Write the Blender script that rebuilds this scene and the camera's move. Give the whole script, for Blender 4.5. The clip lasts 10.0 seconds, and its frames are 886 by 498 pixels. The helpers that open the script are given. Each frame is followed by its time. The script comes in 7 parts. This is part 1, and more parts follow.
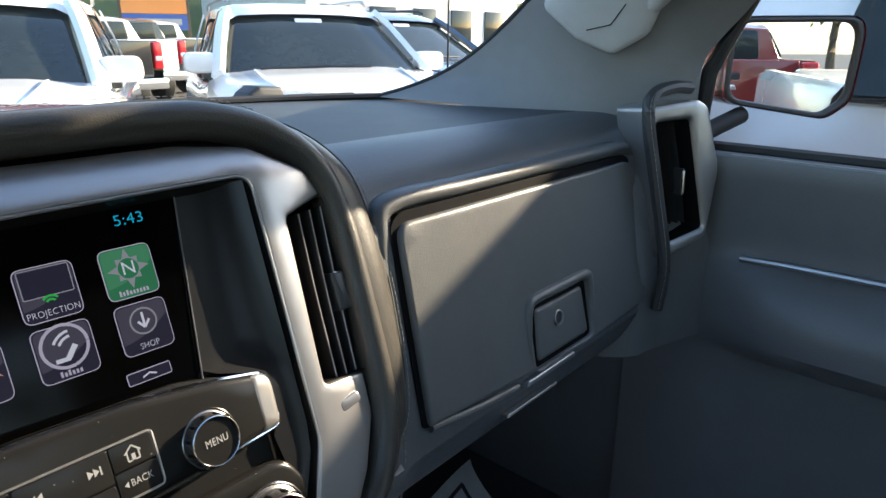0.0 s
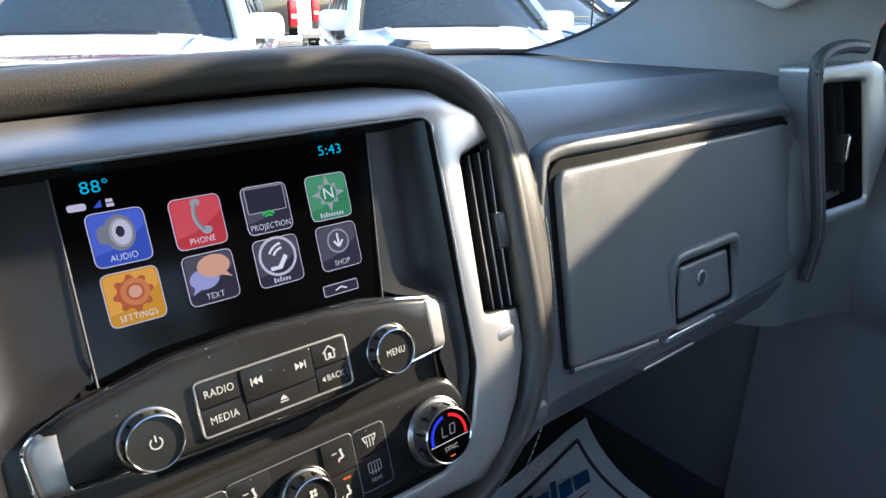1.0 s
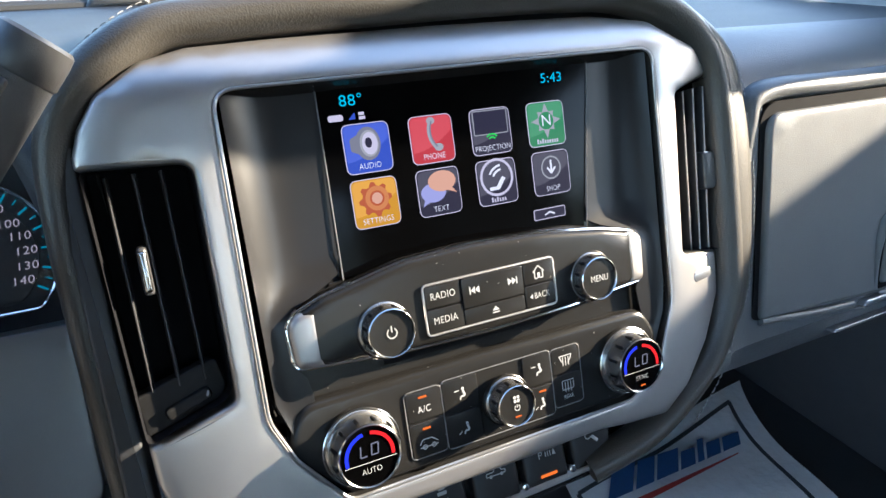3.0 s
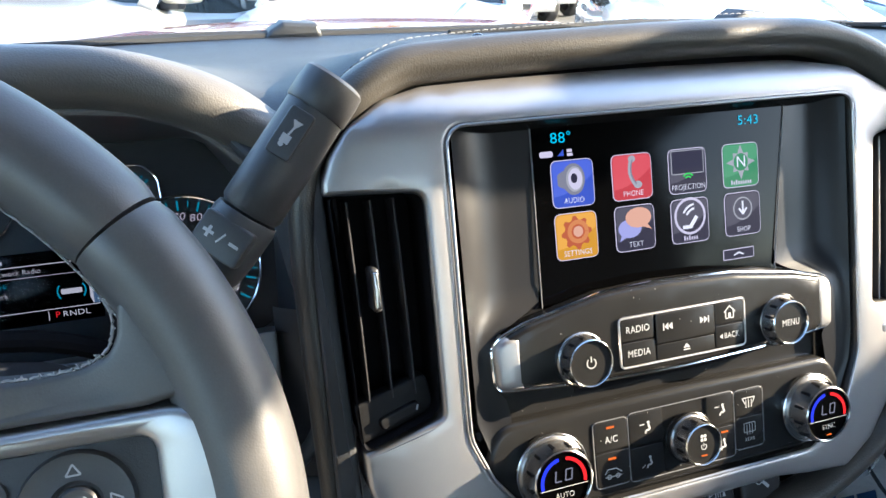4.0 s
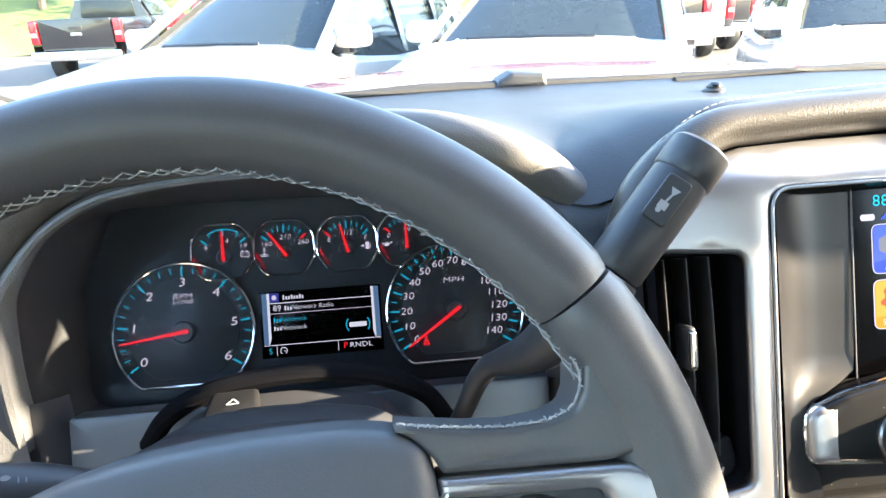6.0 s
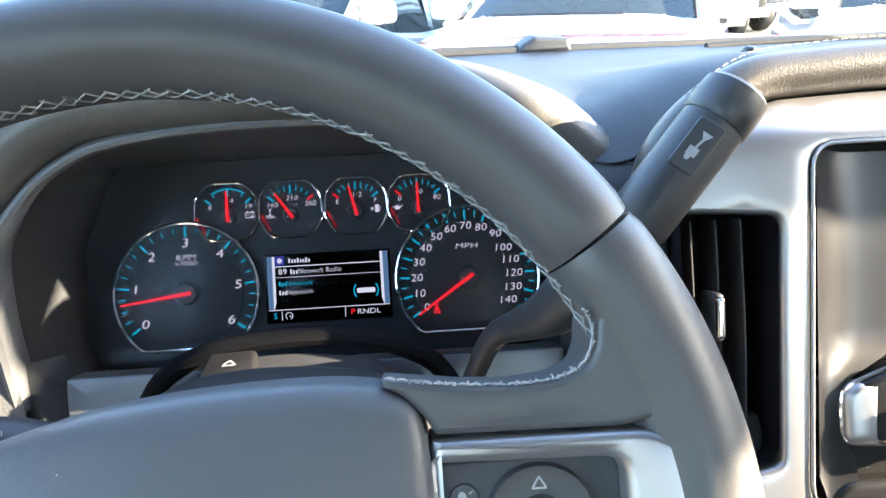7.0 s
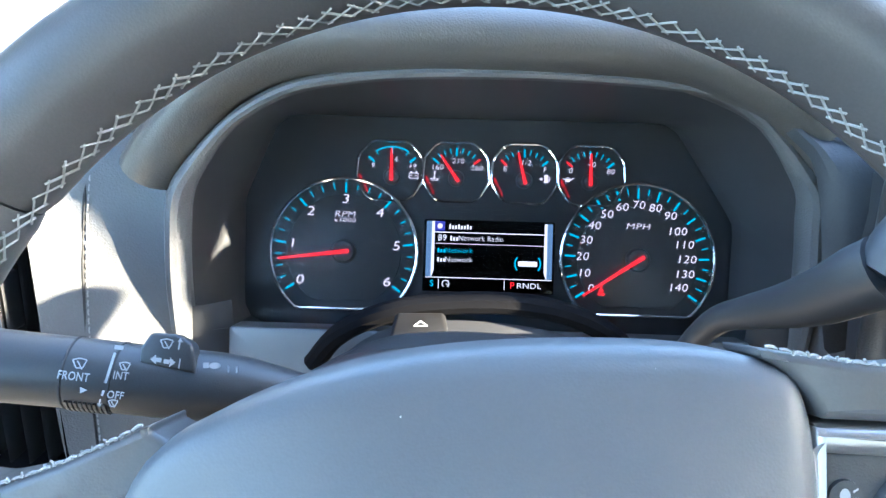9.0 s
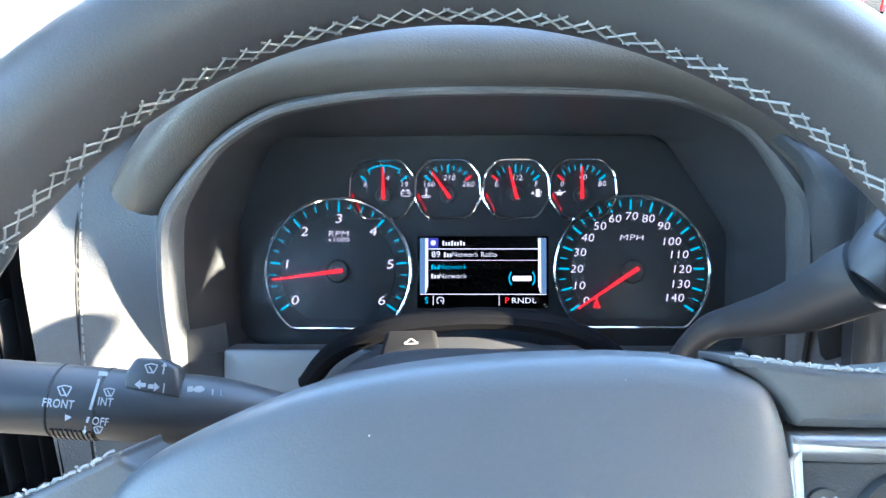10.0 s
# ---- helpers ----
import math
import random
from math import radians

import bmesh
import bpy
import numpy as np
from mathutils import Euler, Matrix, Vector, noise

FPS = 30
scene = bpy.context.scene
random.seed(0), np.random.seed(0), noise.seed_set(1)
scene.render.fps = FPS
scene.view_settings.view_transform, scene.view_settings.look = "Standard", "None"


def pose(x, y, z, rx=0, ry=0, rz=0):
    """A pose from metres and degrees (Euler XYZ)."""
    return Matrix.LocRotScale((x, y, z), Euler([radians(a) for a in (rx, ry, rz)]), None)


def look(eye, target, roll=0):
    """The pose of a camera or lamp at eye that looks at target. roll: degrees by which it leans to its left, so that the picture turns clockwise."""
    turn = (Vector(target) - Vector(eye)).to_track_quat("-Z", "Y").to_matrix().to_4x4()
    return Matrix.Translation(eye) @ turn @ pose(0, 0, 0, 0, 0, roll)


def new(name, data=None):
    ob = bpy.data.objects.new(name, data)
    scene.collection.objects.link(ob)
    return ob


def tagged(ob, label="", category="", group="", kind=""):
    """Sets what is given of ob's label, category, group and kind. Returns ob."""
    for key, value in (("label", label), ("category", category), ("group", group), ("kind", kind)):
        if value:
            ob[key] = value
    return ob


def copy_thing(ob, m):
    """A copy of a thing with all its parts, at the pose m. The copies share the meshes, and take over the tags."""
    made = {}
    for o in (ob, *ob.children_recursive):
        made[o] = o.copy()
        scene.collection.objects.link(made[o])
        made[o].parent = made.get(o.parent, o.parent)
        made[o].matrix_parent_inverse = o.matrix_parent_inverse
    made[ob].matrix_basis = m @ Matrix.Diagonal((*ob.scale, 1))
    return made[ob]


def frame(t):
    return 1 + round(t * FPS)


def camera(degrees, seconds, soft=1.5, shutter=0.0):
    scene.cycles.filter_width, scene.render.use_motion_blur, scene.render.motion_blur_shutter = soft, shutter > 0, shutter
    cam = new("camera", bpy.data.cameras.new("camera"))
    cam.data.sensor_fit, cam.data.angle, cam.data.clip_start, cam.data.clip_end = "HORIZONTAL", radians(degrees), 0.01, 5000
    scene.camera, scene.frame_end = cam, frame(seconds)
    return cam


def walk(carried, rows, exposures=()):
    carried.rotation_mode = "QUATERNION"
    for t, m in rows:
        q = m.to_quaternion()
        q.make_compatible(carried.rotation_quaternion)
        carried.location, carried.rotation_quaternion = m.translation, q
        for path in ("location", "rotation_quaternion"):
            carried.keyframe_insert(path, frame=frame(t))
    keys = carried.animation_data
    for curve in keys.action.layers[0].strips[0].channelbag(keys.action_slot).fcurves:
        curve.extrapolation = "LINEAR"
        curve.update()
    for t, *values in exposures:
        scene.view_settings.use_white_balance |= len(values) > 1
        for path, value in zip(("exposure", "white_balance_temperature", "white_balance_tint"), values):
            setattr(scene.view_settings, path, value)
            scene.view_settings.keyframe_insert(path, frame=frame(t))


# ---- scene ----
cam = camera(68.4, 10.0)
PATH = [
    (0, (-0.0804, -0.3691, 1.4428), (0.9949, 0.5666, 0.9757), 0.42),
    (0.3, (-0.0996, -0.3691, 1.4417), (0.9533, 0.5945, 0.9805), 1.50),
    (0.5, (-0.1110, -0.3697, 1.4418), (0.8576, 0.6709, 0.9633), 0.99),
    (0.8, (-0.1221, -0.3682, 1.4397), (0.7979, 0.7131, 0.9556), 0.70),
    (1, (-0.1289, -0.3666, 1.4361), (0.7441, 0.7236, 0.8892), 0.63),
    (1.3, (-0.1435, -0.3673, 1.4316), (0.6530, 0.7447, 0.8159), -0.06),
    (1.5, (-0.1521, -0.3681, 1.4293), (0.5621, 0.7786, 0.7773), -1.01),
    (2, (-0.1575, -0.3695, 1.4252), (0.5024, 0.7930, 0.7448), -0.56),
    (2.2, (-0.1601, -0.3670, 1.4243), (0.4930, 0.7948, 0.7360), -0.49),
    (3.3, (-0.2026, -0.3557, 1.4311), (0.3440, 0.8832, 0.7860), 0.59),
    (3.5, (-0.2183, -0.3535, 1.4325), (0.2919, 0.9027, 0.7910), 0.71),
    (3.8, (-0.2382, -0.3478, 1.4373), (0.2376, 0.9217, 0.7954), 0.62),
    (4, (-0.2552, -0.3438, 1.4409), (0.1721, 0.9559, 0.8261), 0.11),
    (4.3, (-0.2911, -0.3349, 1.4440), (0.0586, 0.9978, 0.8511), -0.36),
    (4.5, (-0.3152, -0.3303, 1.4439), (-0.0206, 1.0169, 0.8538), -0.66),
    (4.8, (-0.3446, -0.3302, 1.4455), (-0.1303, 1.0288, 0.8478), -0.52),
    (5, (-0.3588, -0.3271, 1.4427), (-0.1947, 1.0388, 0.8449), -0.78),
    (5.5, (-0.3740, -0.3313, 1.4522), (-0.2474, 1.0574, 0.8996), -1.50),
    (5.7, (-0.3683, -0.3310, 1.4594), (-0.2290, 1.0620, 0.9209), -2.06),
    (6.8, (-0.3428, -0.3190, 1.4450), (-0.2335, 1.0693, 0.8876), -2.22),
    (7, (-0.3485, -0.3137, 1.4374), (-0.2652, 1.0690, 0.8619), -1.93),
    (7.2, (-0.3543, -0.3139, 1.4341), (-0.3100, 1.0710, 0.8596), -2.11),
    (7.5, (-0.3622, -0.3129, 1.4298), (-0.3173, 1.0637, 0.8356), -1.23),
    (7.8, (-0.3785, -0.3114, 1.4196), (-0.3421, 1.0563, 0.8049), -0.31),
    (8, (-0.3930, -0.3088, 1.4158), (-0.3765, 1.0544, 0.7902), 0.80),
    (8.2, (-0.4091, -0.3055, 1.4159), (-0.4321, 1.0612, 0.7983), 0.14),
    (8.5, (-0.4274, -0.2994, 1.4162), (-0.4757, 1.0641, 0.7931), 0.25),
    (9, (-0.4342, -0.2931, 1.4148), (-0.4644, 1.0841, 0.8210), 1.24),
    (9.5, (-0.4300, -0.2910, 1.4102), (-0.4838, 1.0921, 0.8320), 0.10),
    (10, (-0.4237, -0.2931, 1.4148), (-0.4726, 1.0985, 0.8570), -0.76),
]
walk(cam, [(t, look(eye, target, roll)) for t, eye, target, roll in PATH],
     exposures=[(0.0, 2.0, 6200, 10), (0.8, 2.5, 5900, 10), (1.4, 2.78, 5800, 10), (2.2, 2.95, 5800, 10), (4.0, 3.08, 5900, 10), (5.0, 3.5, 6200, 10), (5.7, 3.8, 6200, 10), (7.0, 3.88, 6000, 10), (8.0, 4.25, 5700, 8), (8.6, 4.55, 5600, 8), (10.0, 4.7, 5600, 8)])

# ---- light ----
SUN_EL, SUN_AZ = 20.0, 103.0          # degrees above the horizon; clockwise from straight ahead
sd = Vector((math.sin(radians(SUN_AZ)) * math.cos(radians(SUN_EL)), math.cos(radians(SUN_AZ)) * math.cos(radians(SUN_EL)), math.sin(radians(SUN_EL))))
world = bpy.data.worlds.new("sky")
scene.world = world
world.use_nodes = True
wn = world.node_tree.nodes
sky = wn.new("ShaderNodeTexSky")
sky.sky_type, sky.sun_disc, sky.sun_elevation, sky.sun_rotation = "NISHITA", False, radians(SUN_EL), radians(SUN_AZ)
wn["Background"].inputs["Strength"].default_value = 0.15
world.node_tree.links.new(sky.outputs[0], wn["Background"].inputs["Color"])
sun = new("sun", bpy.data.lights.new("sun", "SUN"))
sun.data.energy, sun.data.angle, sun.data.color = 5.0, radians(0.6), (1.0, 0.81, 0.56)
sun.matrix_basis = look(sd * 20, (0, 0, 0))

# ---- materials ----
MATS = {}


def mat(name, col, rough=0.5, metal=0.0, bump=0.0, scale=600.0, vary=0.12, kind="noise", coat=0.0, emit=0.0, spec=0.5, alpha=1.0, trans=0.0, dust=0.0):
    """A procedural surface: colour with two scales of variation, fine relief and uneven gloss."""
    m = bpy.data.materials.new(name)
    m.use_nodes = True
    n, l = m.node_tree.nodes, m.node_tree.links
    b = n["Principled BSDF"]
    b.inputs["Roughness"].default_value, b.inputs["Metallic"].default_value = rough, metal
    b.inputs["Coat Weight"].default_value, b.inputs["Specular IOR Level"].default_value = coat, spec
    b.inputs["Coat Roughness"].default_value = 0.05
    b.inputs["Transmission Weight"].default_value = trans
    rgb = (*col, 1)
    b.inputs["Base Color"].default_value = rgb
    if emit:
        b.inputs["Emission Color"].default_value, b.inputs["Emission Strength"].default_value = rgb, emit * 0.15
        b.inputs["Base Color"].default_value = (0.001, 0.001, 0.001, 1)
        b.inputs["Specular IOR Level"].default_value, b.inputs["Roughness"].default_value = 0.05, 0.3
        MATS[name] = m
        return m
    co = n.new("ShaderNodeTexCoord")
    if vary:
        big = n.new("ShaderNodeTexNoise")
        big.inputs["Scale"].default_value, big.inputs["Detail"].default_value = scale / 40, 5
        l.new(co.outputs["Object"], big.inputs["Vector"])
        fine = n.new("ShaderNodeTexNoise")
        fine.inputs["Scale"].default_value, fine.inputs["Detail"].default_value = scale * 0.7, 2
        l.new(co.outputs["Object"], fine.inputs["Vector"])
        add = n.new("ShaderNodeMath")
        add.operation = "ADD"
        l.new(big.outputs["Fac"], add.inputs[0])
        l.new(fine.outputs["Fac"], add.inputs[1])
        ramp = n.new("ShaderNodeMapRange")
        ramp.inputs[1].default_value, ramp.inputs[2].default_value = 0.6, 1.4
        ramp.inputs[3].default_value, ramp.inputs[4].default_value = 1 - vary, 1 + vary
        l.new(add.outputs[0], ramp.inputs[0])
        mul = n.new("ShaderNodeVectorMath")
        mul.operation = "SCALE"
        mul.inputs[0].default_value = col
        l.new(ramp.outputs[0], mul.inputs["Scale"])
        l.new(mul.outputs[0], b.inputs["Base Color"])
        if dust:
            vo = n.new("ShaderNodeTexVoronoi")
            vo.inputs["Scale"].default_value = 260.0
            l.new(co.outputs["Object"], vo.inputs["Vector"])
            near, pick, both, mx = n.new("ShaderNodeMath"), n.new("ShaderNodeMath"), n.new("ShaderNodeMath"), n.new("ShaderNodeMix")
            near.operation, pick.operation, both.operation = "LESS_THAN", "GREATER_THAN", "MULTIPLY"
            near.inputs[1].default_value, pick.inputs[1].default_value = 0.07, 1.0 - dust
            sep = n.new("ShaderNodeSeparateColor")
            l.new(vo.outputs["Color"], sep.inputs[0])
            l.new(vo.outputs["Distance"], near.inputs[0])
            l.new(sep.outputs[0], pick.inputs[0])
            l.new(near.outputs[0], both.inputs[0])
            l.new(pick.outputs[0], both.inputs[1])
            mx.data_type = "RGBA"
            l.new(both.outputs[0], mx.inputs[0])
            l.new(mul.outputs[0], mx.inputs[6])
            mx.inputs[7].default_value = (0.32, 0.31, 0.29, 1)
            l.new(mx.outputs[2], b.inputs["Base Color"])
        rr = n.new("ShaderNodeMapRange")
        rr.inputs[3].default_value, rr.inputs[4].default_value = max(0.02, rough * (1 - vary)), min(1, rough * (1 + vary))
        l.new(big.outputs["Fac"], rr.inputs[0])
        l.new(rr.outputs[0], b.inputs["Roughness"])
    if bump:
        if kind == "grain":
            t = n.new("ShaderNodeTexVoronoi")
            t.feature = "SMOOTH_F1"
            t.inputs["Scale"].default_value = scale
            out = t.outputs["Distance"]
        else:
            t = n.new("ShaderNodeTexNoise")
            t.inputs["Scale"].default_value, t.inputs["Detail"].default_value = scale, 3
            out = t.outputs["Fac"]
        l.new(co.outputs["Object"], t.inputs["Vector"])
        bp = n.new("ShaderNodeBump")
        bp.inputs["Strength"].default_value, bp.inputs["Distance"].default_value = bump, 0.6 / scale
        l.new(out, bp.inputs["Height"])
        l.new(bp.outputs[0], b.inputs["Normal"])
    MATS[name] = m
    return m


DASH = mat("dash_vinyl", (0.108, 0.111, 0.114), 0.42, bump=0.35, scale=900, kind="grain", vary=0.08)
TOPV = mat("dash_top_vinyl", (0.042, 0.045, 0.049), 0.52, bump=0.3, scale=1000, kind="grain", vary=0.08, spec=0.25)
GLOVE = mat("glove_box_vinyl", (0.104, 0.106, 0.106), 0.42, bump=0.38, scale=1250, kind="grain", vary=0.1)
# dimmer grey for the slat edge glint in the driver's vent
SLATDARK = mat("slat_edge_dark", (0.035, 0.035, 0.037), 0.45, bump=0.1, scale=1500, vary=0.2, spec=0.3)
SLATDIM = mat("slat_edge_dim", (0.10, 0.10, 0.105), 0.4, bump=0.1, scale=1500, vary=0.2)
# pale grey puts the glint on black slat edges into the colour
SLATEDGE = mat("slat_edge", (0.30, 0.28, 0.27), 0.4, bump=0.1, scale=1500, vary=0.2)
SLAT = mat("vent_slat_black", (0.020, 0.020, 0.021), 0.40, bump=0.05, scale=1800, vary=0.08, spec=0.4)
PASSV = mat("passenger_vinyl", (0.076, 0.080, 0.085), 0.44, bump=0.3, scale=950, kind="grain", vary=0.08)
HOODL = mat("hood_leather", (0.080, 0.076, 0.070), 0.40, bump=0.25, scale=1000, kind="grain", vary=0.1)
LEATHER = mat("stitched_leather", (0.044, 0.0405, 0.035), 0.36, spec=0.4, bump=0.28, scale=1000, kind="grain", vary=0.12)
RIML = mat("rim_leather", (0.059, 0.057, 0.056), 0.42, bump=0.1, scale=1600, kind="grain", vary=0.1)
PADM = mat("pad_vinyl", (0.070, 0.073, 0.078), 0.46, bump=0.12, scale=1500, kind="grain", vary=0.06, dust=0.012)
BLACKP = mat("black_plastic", (0.034, 0.034, 0.035), 0.42, bump=0.2, scale=1800, vary=0.12)
SOFTB = mat("soft_black", (0.030, 0.031, 0.033), 0.46, bump=0.25, scale=1600, vary=0.12)
GLOSSB = mat("gloss_black", (0.012, 0.012, 0.013), 0.12, vary=0.1, scale=400)
PANELB = mat("panel_black", (0.013, 0.0125, 0.012), 0.25, bump=0.1, scale=2500, vary=0.06, spec=0.26, dust=0.14)
VENTB = mat("vent_black", (0.006, 0.006, 0.007), 0.85, vary=0.1, spec=0.08)
SILVER = mat("satin_silver", (0.38, 0.368, 0.362), 0.36, 0.85, bump=0.04, scale=3500, vary=0.03)
SILVER2 = mat("pale_silver", (0.33, 0.33, 0.335), 0.32, 0.75, bump=0.04, scale=3500, vary=0.03)
KNOB = mat("dark_satin_metal", (0.30, 0.29, 0.275), 0.27, 0.9, bump=0.05, scale=3000, vary=0.05)
CHROME = mat("chrome", (0.85, 0.85, 0.86), 0.08, 1.0, vary=0.03, scale=300)
RUBBER = mat("rubber", (0.015, 0.015, 0.015), 0.7, bump=0.3, scale=900)
STITCH = mat("stitch_thread", (0.27, 0.27, 0.268), 0.7, bump=0.5, scale=4000, vary=0.15)
WHITE = mat("white_print", (0.33, 0.33, 0.33), 0.5, vary=0.06)
POLISH = mat("polished_ring", (0.62, 0.61, 0.59), 0.17, 1.0, vary=0.03, scale=300)
TAN = mat("tan_wall", (0.30, 0.175, 0.12), 0.75, bump=0.4, scale=900, vary=0.1)
HEADL = mat("pale_cloth", (0.5, 0.5, 0.49), 0.9, bump=0.5, scale=1800, vary=0.08)
PILLAR = mat("pillar_plastic", (0.2, 0.2, 0.2), 0.6, bump=0.4, scale=1200, vary=0.08)
CARPET = mat("carpet", (0.05, 0.05, 0.051), 0.95, bump=0.9, scale=900, vary=0.3)
PAPER = mat("paper", (0.82, 0.81, 0.79), 0.85, bump=0.3, scale=60, vary=0.06)
INKB = mat("blue_ink", (0.03, 0.10, 0.25), 0.7)
INKR = mat("red_ink", (0.45, 0.05, 0.04), 0.7)
INKK = mat("grey_ink", (0.05, 0.055, 0.06), 0.7)
SCREEN = mat("display_glass", (0.0009, 0.0009, 0.001), 0.10, vary=0.0, spec=0.12)
GAUGE = mat("gauge_face", (0.0145, 0.015, 0.0165), 0.5, vary=0.08, scale=900)
GAUGE2 = mat("gauge_centre", (0.026, 0.0265, 0.028), 0.45, vary=0.08, scale=900)
FUNNEL = mat("funnel_black", (0.040, 0.0415, 0.044), 0.42, bump=0.15, scale=1600, vary=0.08)


def glow(name, col, k):
    return mat(name, col, emit=k)


E_W = glow("lit_white", (0.85, 0.84, 0.95), 0.9)
E_P = glow("lit_lilac", (0.72, 0.66, 0.82), 0.75)
E_C = glow("lit_cyan", (0.02, 0.5, 0.72), 0.9)
E_R = glow("lit_red", (1.0, 0.02, 0.025), 1.0)
E_O = glow("lit_orange", (1.0, 0.2, 0.03), 0.9)
E_B = glow("lit_blue", (0.03, 0.05, 0.9), 1.0)
E_G = glow("lit_green", (0.05, 0.7, 0.1), 0.8)
I_AUD = glow("icon_blue", (0.05, 0.10, 0.55), 0.8)
I_PHO = glow("icon_red", (0.6, 0.05, 0.07), 0.8)
I_SET = glow("icon_amber", (0.72, 0.33, 0.03), 0.8)
I_NAV = glow("icon_green", (0.05, 0.27, 0.12), 0.8)
I_DRK = glow("icon_dark", (0.035, 0.032, 0.06), 0.8)
I_GEAR = glow("icon_gear", (0.55, 0.12, 0.05), 0.8)
I_GEAR2 = glow("icon_gear_light", (0.72, 0.25, 0.09), 0.8)
I_PINK = glow("icon_peach", (0.8, 0.42, 0.3), 0.8)
I_LIL = glow("icon_lilac", (0.4, 0.4, 0.75), 0.8)
I_MID = glow("icon_mid_grey", (0.24, 0.24, 0.30), 0.8)
I_GREY = glow("icon_grey", (0.42, 0.42, 0.46), 0.8)


def glass(name, tint, rough=0.0, gloss=0.6):
    m = bpy.data.materials.new(name)
    m.use_nodes = True
    n, l = m.node_tree.nodes, m.node_tree.links
    n.remove(n["Principled BSDF"])
    tr, gl, mx, fr = n.new("ShaderNodeBsdfTransparent"), n.new("ShaderNodeBsdfGlossy"), n.new("ShaderNodeMixShader"), n.new("ShaderNodeLayerWeight")
    tr.inputs[0].default_value = (*tint, 1)
    gl.inputs["Roughness"].default_value = rough
    fr.inputs[0].default_value = 0.5
    pw, ad = n.new("ShaderNodeMath"), n.new("ShaderNodeMath")
    pw.operation, ad.operation = "POWER", "MULTIPLY_ADD"
    pw.inputs[1].default_value = 4.0
    ad.inputs[1].default_value, ad.inputs[2].default_value = gloss, 0.05 * gloss
    l.new(fr.outputs["Facing"], pw.inputs[0])
    l.new(pw.outputs[0], ad.inputs[0])
    l.new(ad.outputs[0], mx.inputs[0])
    l.new(tr.outputs[0], mx.inputs[1])
    l.new(gl.outputs[0], mx.inputs[2])
    l.new(mx.outputs[0], n["Material Output"].inputs[0])
    return m


GLASS = glass("clear_glass", (0.93, 0.96, 0.95))
WGLASS = glass("windscreen_glass", (0.93, 0.96, 0.95), 0.0, 0.95)
LENS = glass("gauge_lens", (0.95, 0.95, 0.96), 0.05, 0.12)
CARGLASS = mat("dark_car_glass", (0.022, 0.028, 0.027), 0.06, vary=0.25, scale=20, spec=0.35)
MIRROR = mat("mirror", (0.9, 0.92, 0.93), 0.01, 1.0, vary=0)


# ---- mesh tools ----
def finish(bm, m, smooth=35):
    me = bpy.data.meshes.new("mesh")
    bmesh.ops.recalc_face_normals(bm, faces=bm.faces)
    bm.to_mesh(me)
    bm.free()
    me.materials.append(m)
    for p in me.polygons:
        p.use_smooth = True
    me.set_sharp_from_angle(angle=radians(smooth))
    return me


def thing(name, loc, label, category, group="", kind=""):
    e = new(name)
    e.matrix_basis = Matrix.Translation(loc)
    return tagged(e, label, category, group, kind)


def part(name, bm, m, parent=None, label="", smooth=35):
    ob = new(name, finish(bm, m, smooth))
    return adopt(ob, parent, label)


def adopt(ob, parent, label=""):
    if parent is not None:
        ob.parent = parent
        w = parent.matrix_basis
        p = parent
        while p.parent is not None:
            w = p.parent.matrix_basis @ p.matrix_parent_inverse @ w
            p = p.parent
        ob.matrix_parent_inverse = w.inverted()
    return tagged(ob, label)


def single(name, bm, m, label, category, group="", kind="", smooth=35):
    return tagged(part(name, bm, m, None, "", smooth), label, category, group, kind)


def plane_frame(o, tilt, yaw=0.0):
    """Axes on a face that leans back by tilt: u to the right, v up along the face, w towards the cab."""
    return Matrix.Translation(o) @ Matrix.Rotation(radians(yaw), 4, "Z") @ Matrix(((1, 0, 0, 0), (0, math.sin(radians(tilt)), -math.cos(radians(tilt)), 0), (0, math.cos(radians(tilt)), math.sin(radians(tilt)), 0), (0, 0, 0, 1)))


def rounded(pts, r, n=6):
    """A closed outline with rounded corners; r: one radius or one for each corner."""
    out = []
    k = len(pts)
    for i in range(k):
        p, a, b = Vector(pts[i]), Vector(pts[i - 1]), Vector(pts[(i + 1) % k])
        rad = r[i] if isinstance(r, (list, tuple)) else r
        if rad <= 0:
            out.append(tuple(p))
            continue
        da, db = (a - p), (b - p)
        la, lb = da.length, db.length
        da.normalize(), db.normalize()
        half = da.angle(db) / 2
        d = min(rad / max(math.tan(half), 1e-4), la * 0.49, lb * 0.49)
        for j in range(n + 1):
            t = j / n
            q = (p + da * d) * (1 - t) ** 2 + p * 2 * t * (1 - t) + (p + db * d) * t ** 2
            out.append((q.x, q.y))
    return out


def chaikin(pts, n=3):
    """A closed outline with its corners cut again and again into a smooth curve."""
    for _ in range(n):
        out = []
        for i in range(len(pts)):
            (x0, y0), (x1, y1) = pts[i], pts[(i + 1) % len(pts)]
            out += [(x0 * 0.75 + x1 * 0.25, y0 * 0.75 + y1 * 0.25), (x0 * 0.25 + x1 * 0.75, y0 * 0.25 + y1 * 0.75)]
        pts = out
    return pts


def rect(u0, v0, u1, v1, r=0.0, n=5):
    return rounded([(u0, v0), (u1, v0), (u1, v1), (u0, v1)], r, n)


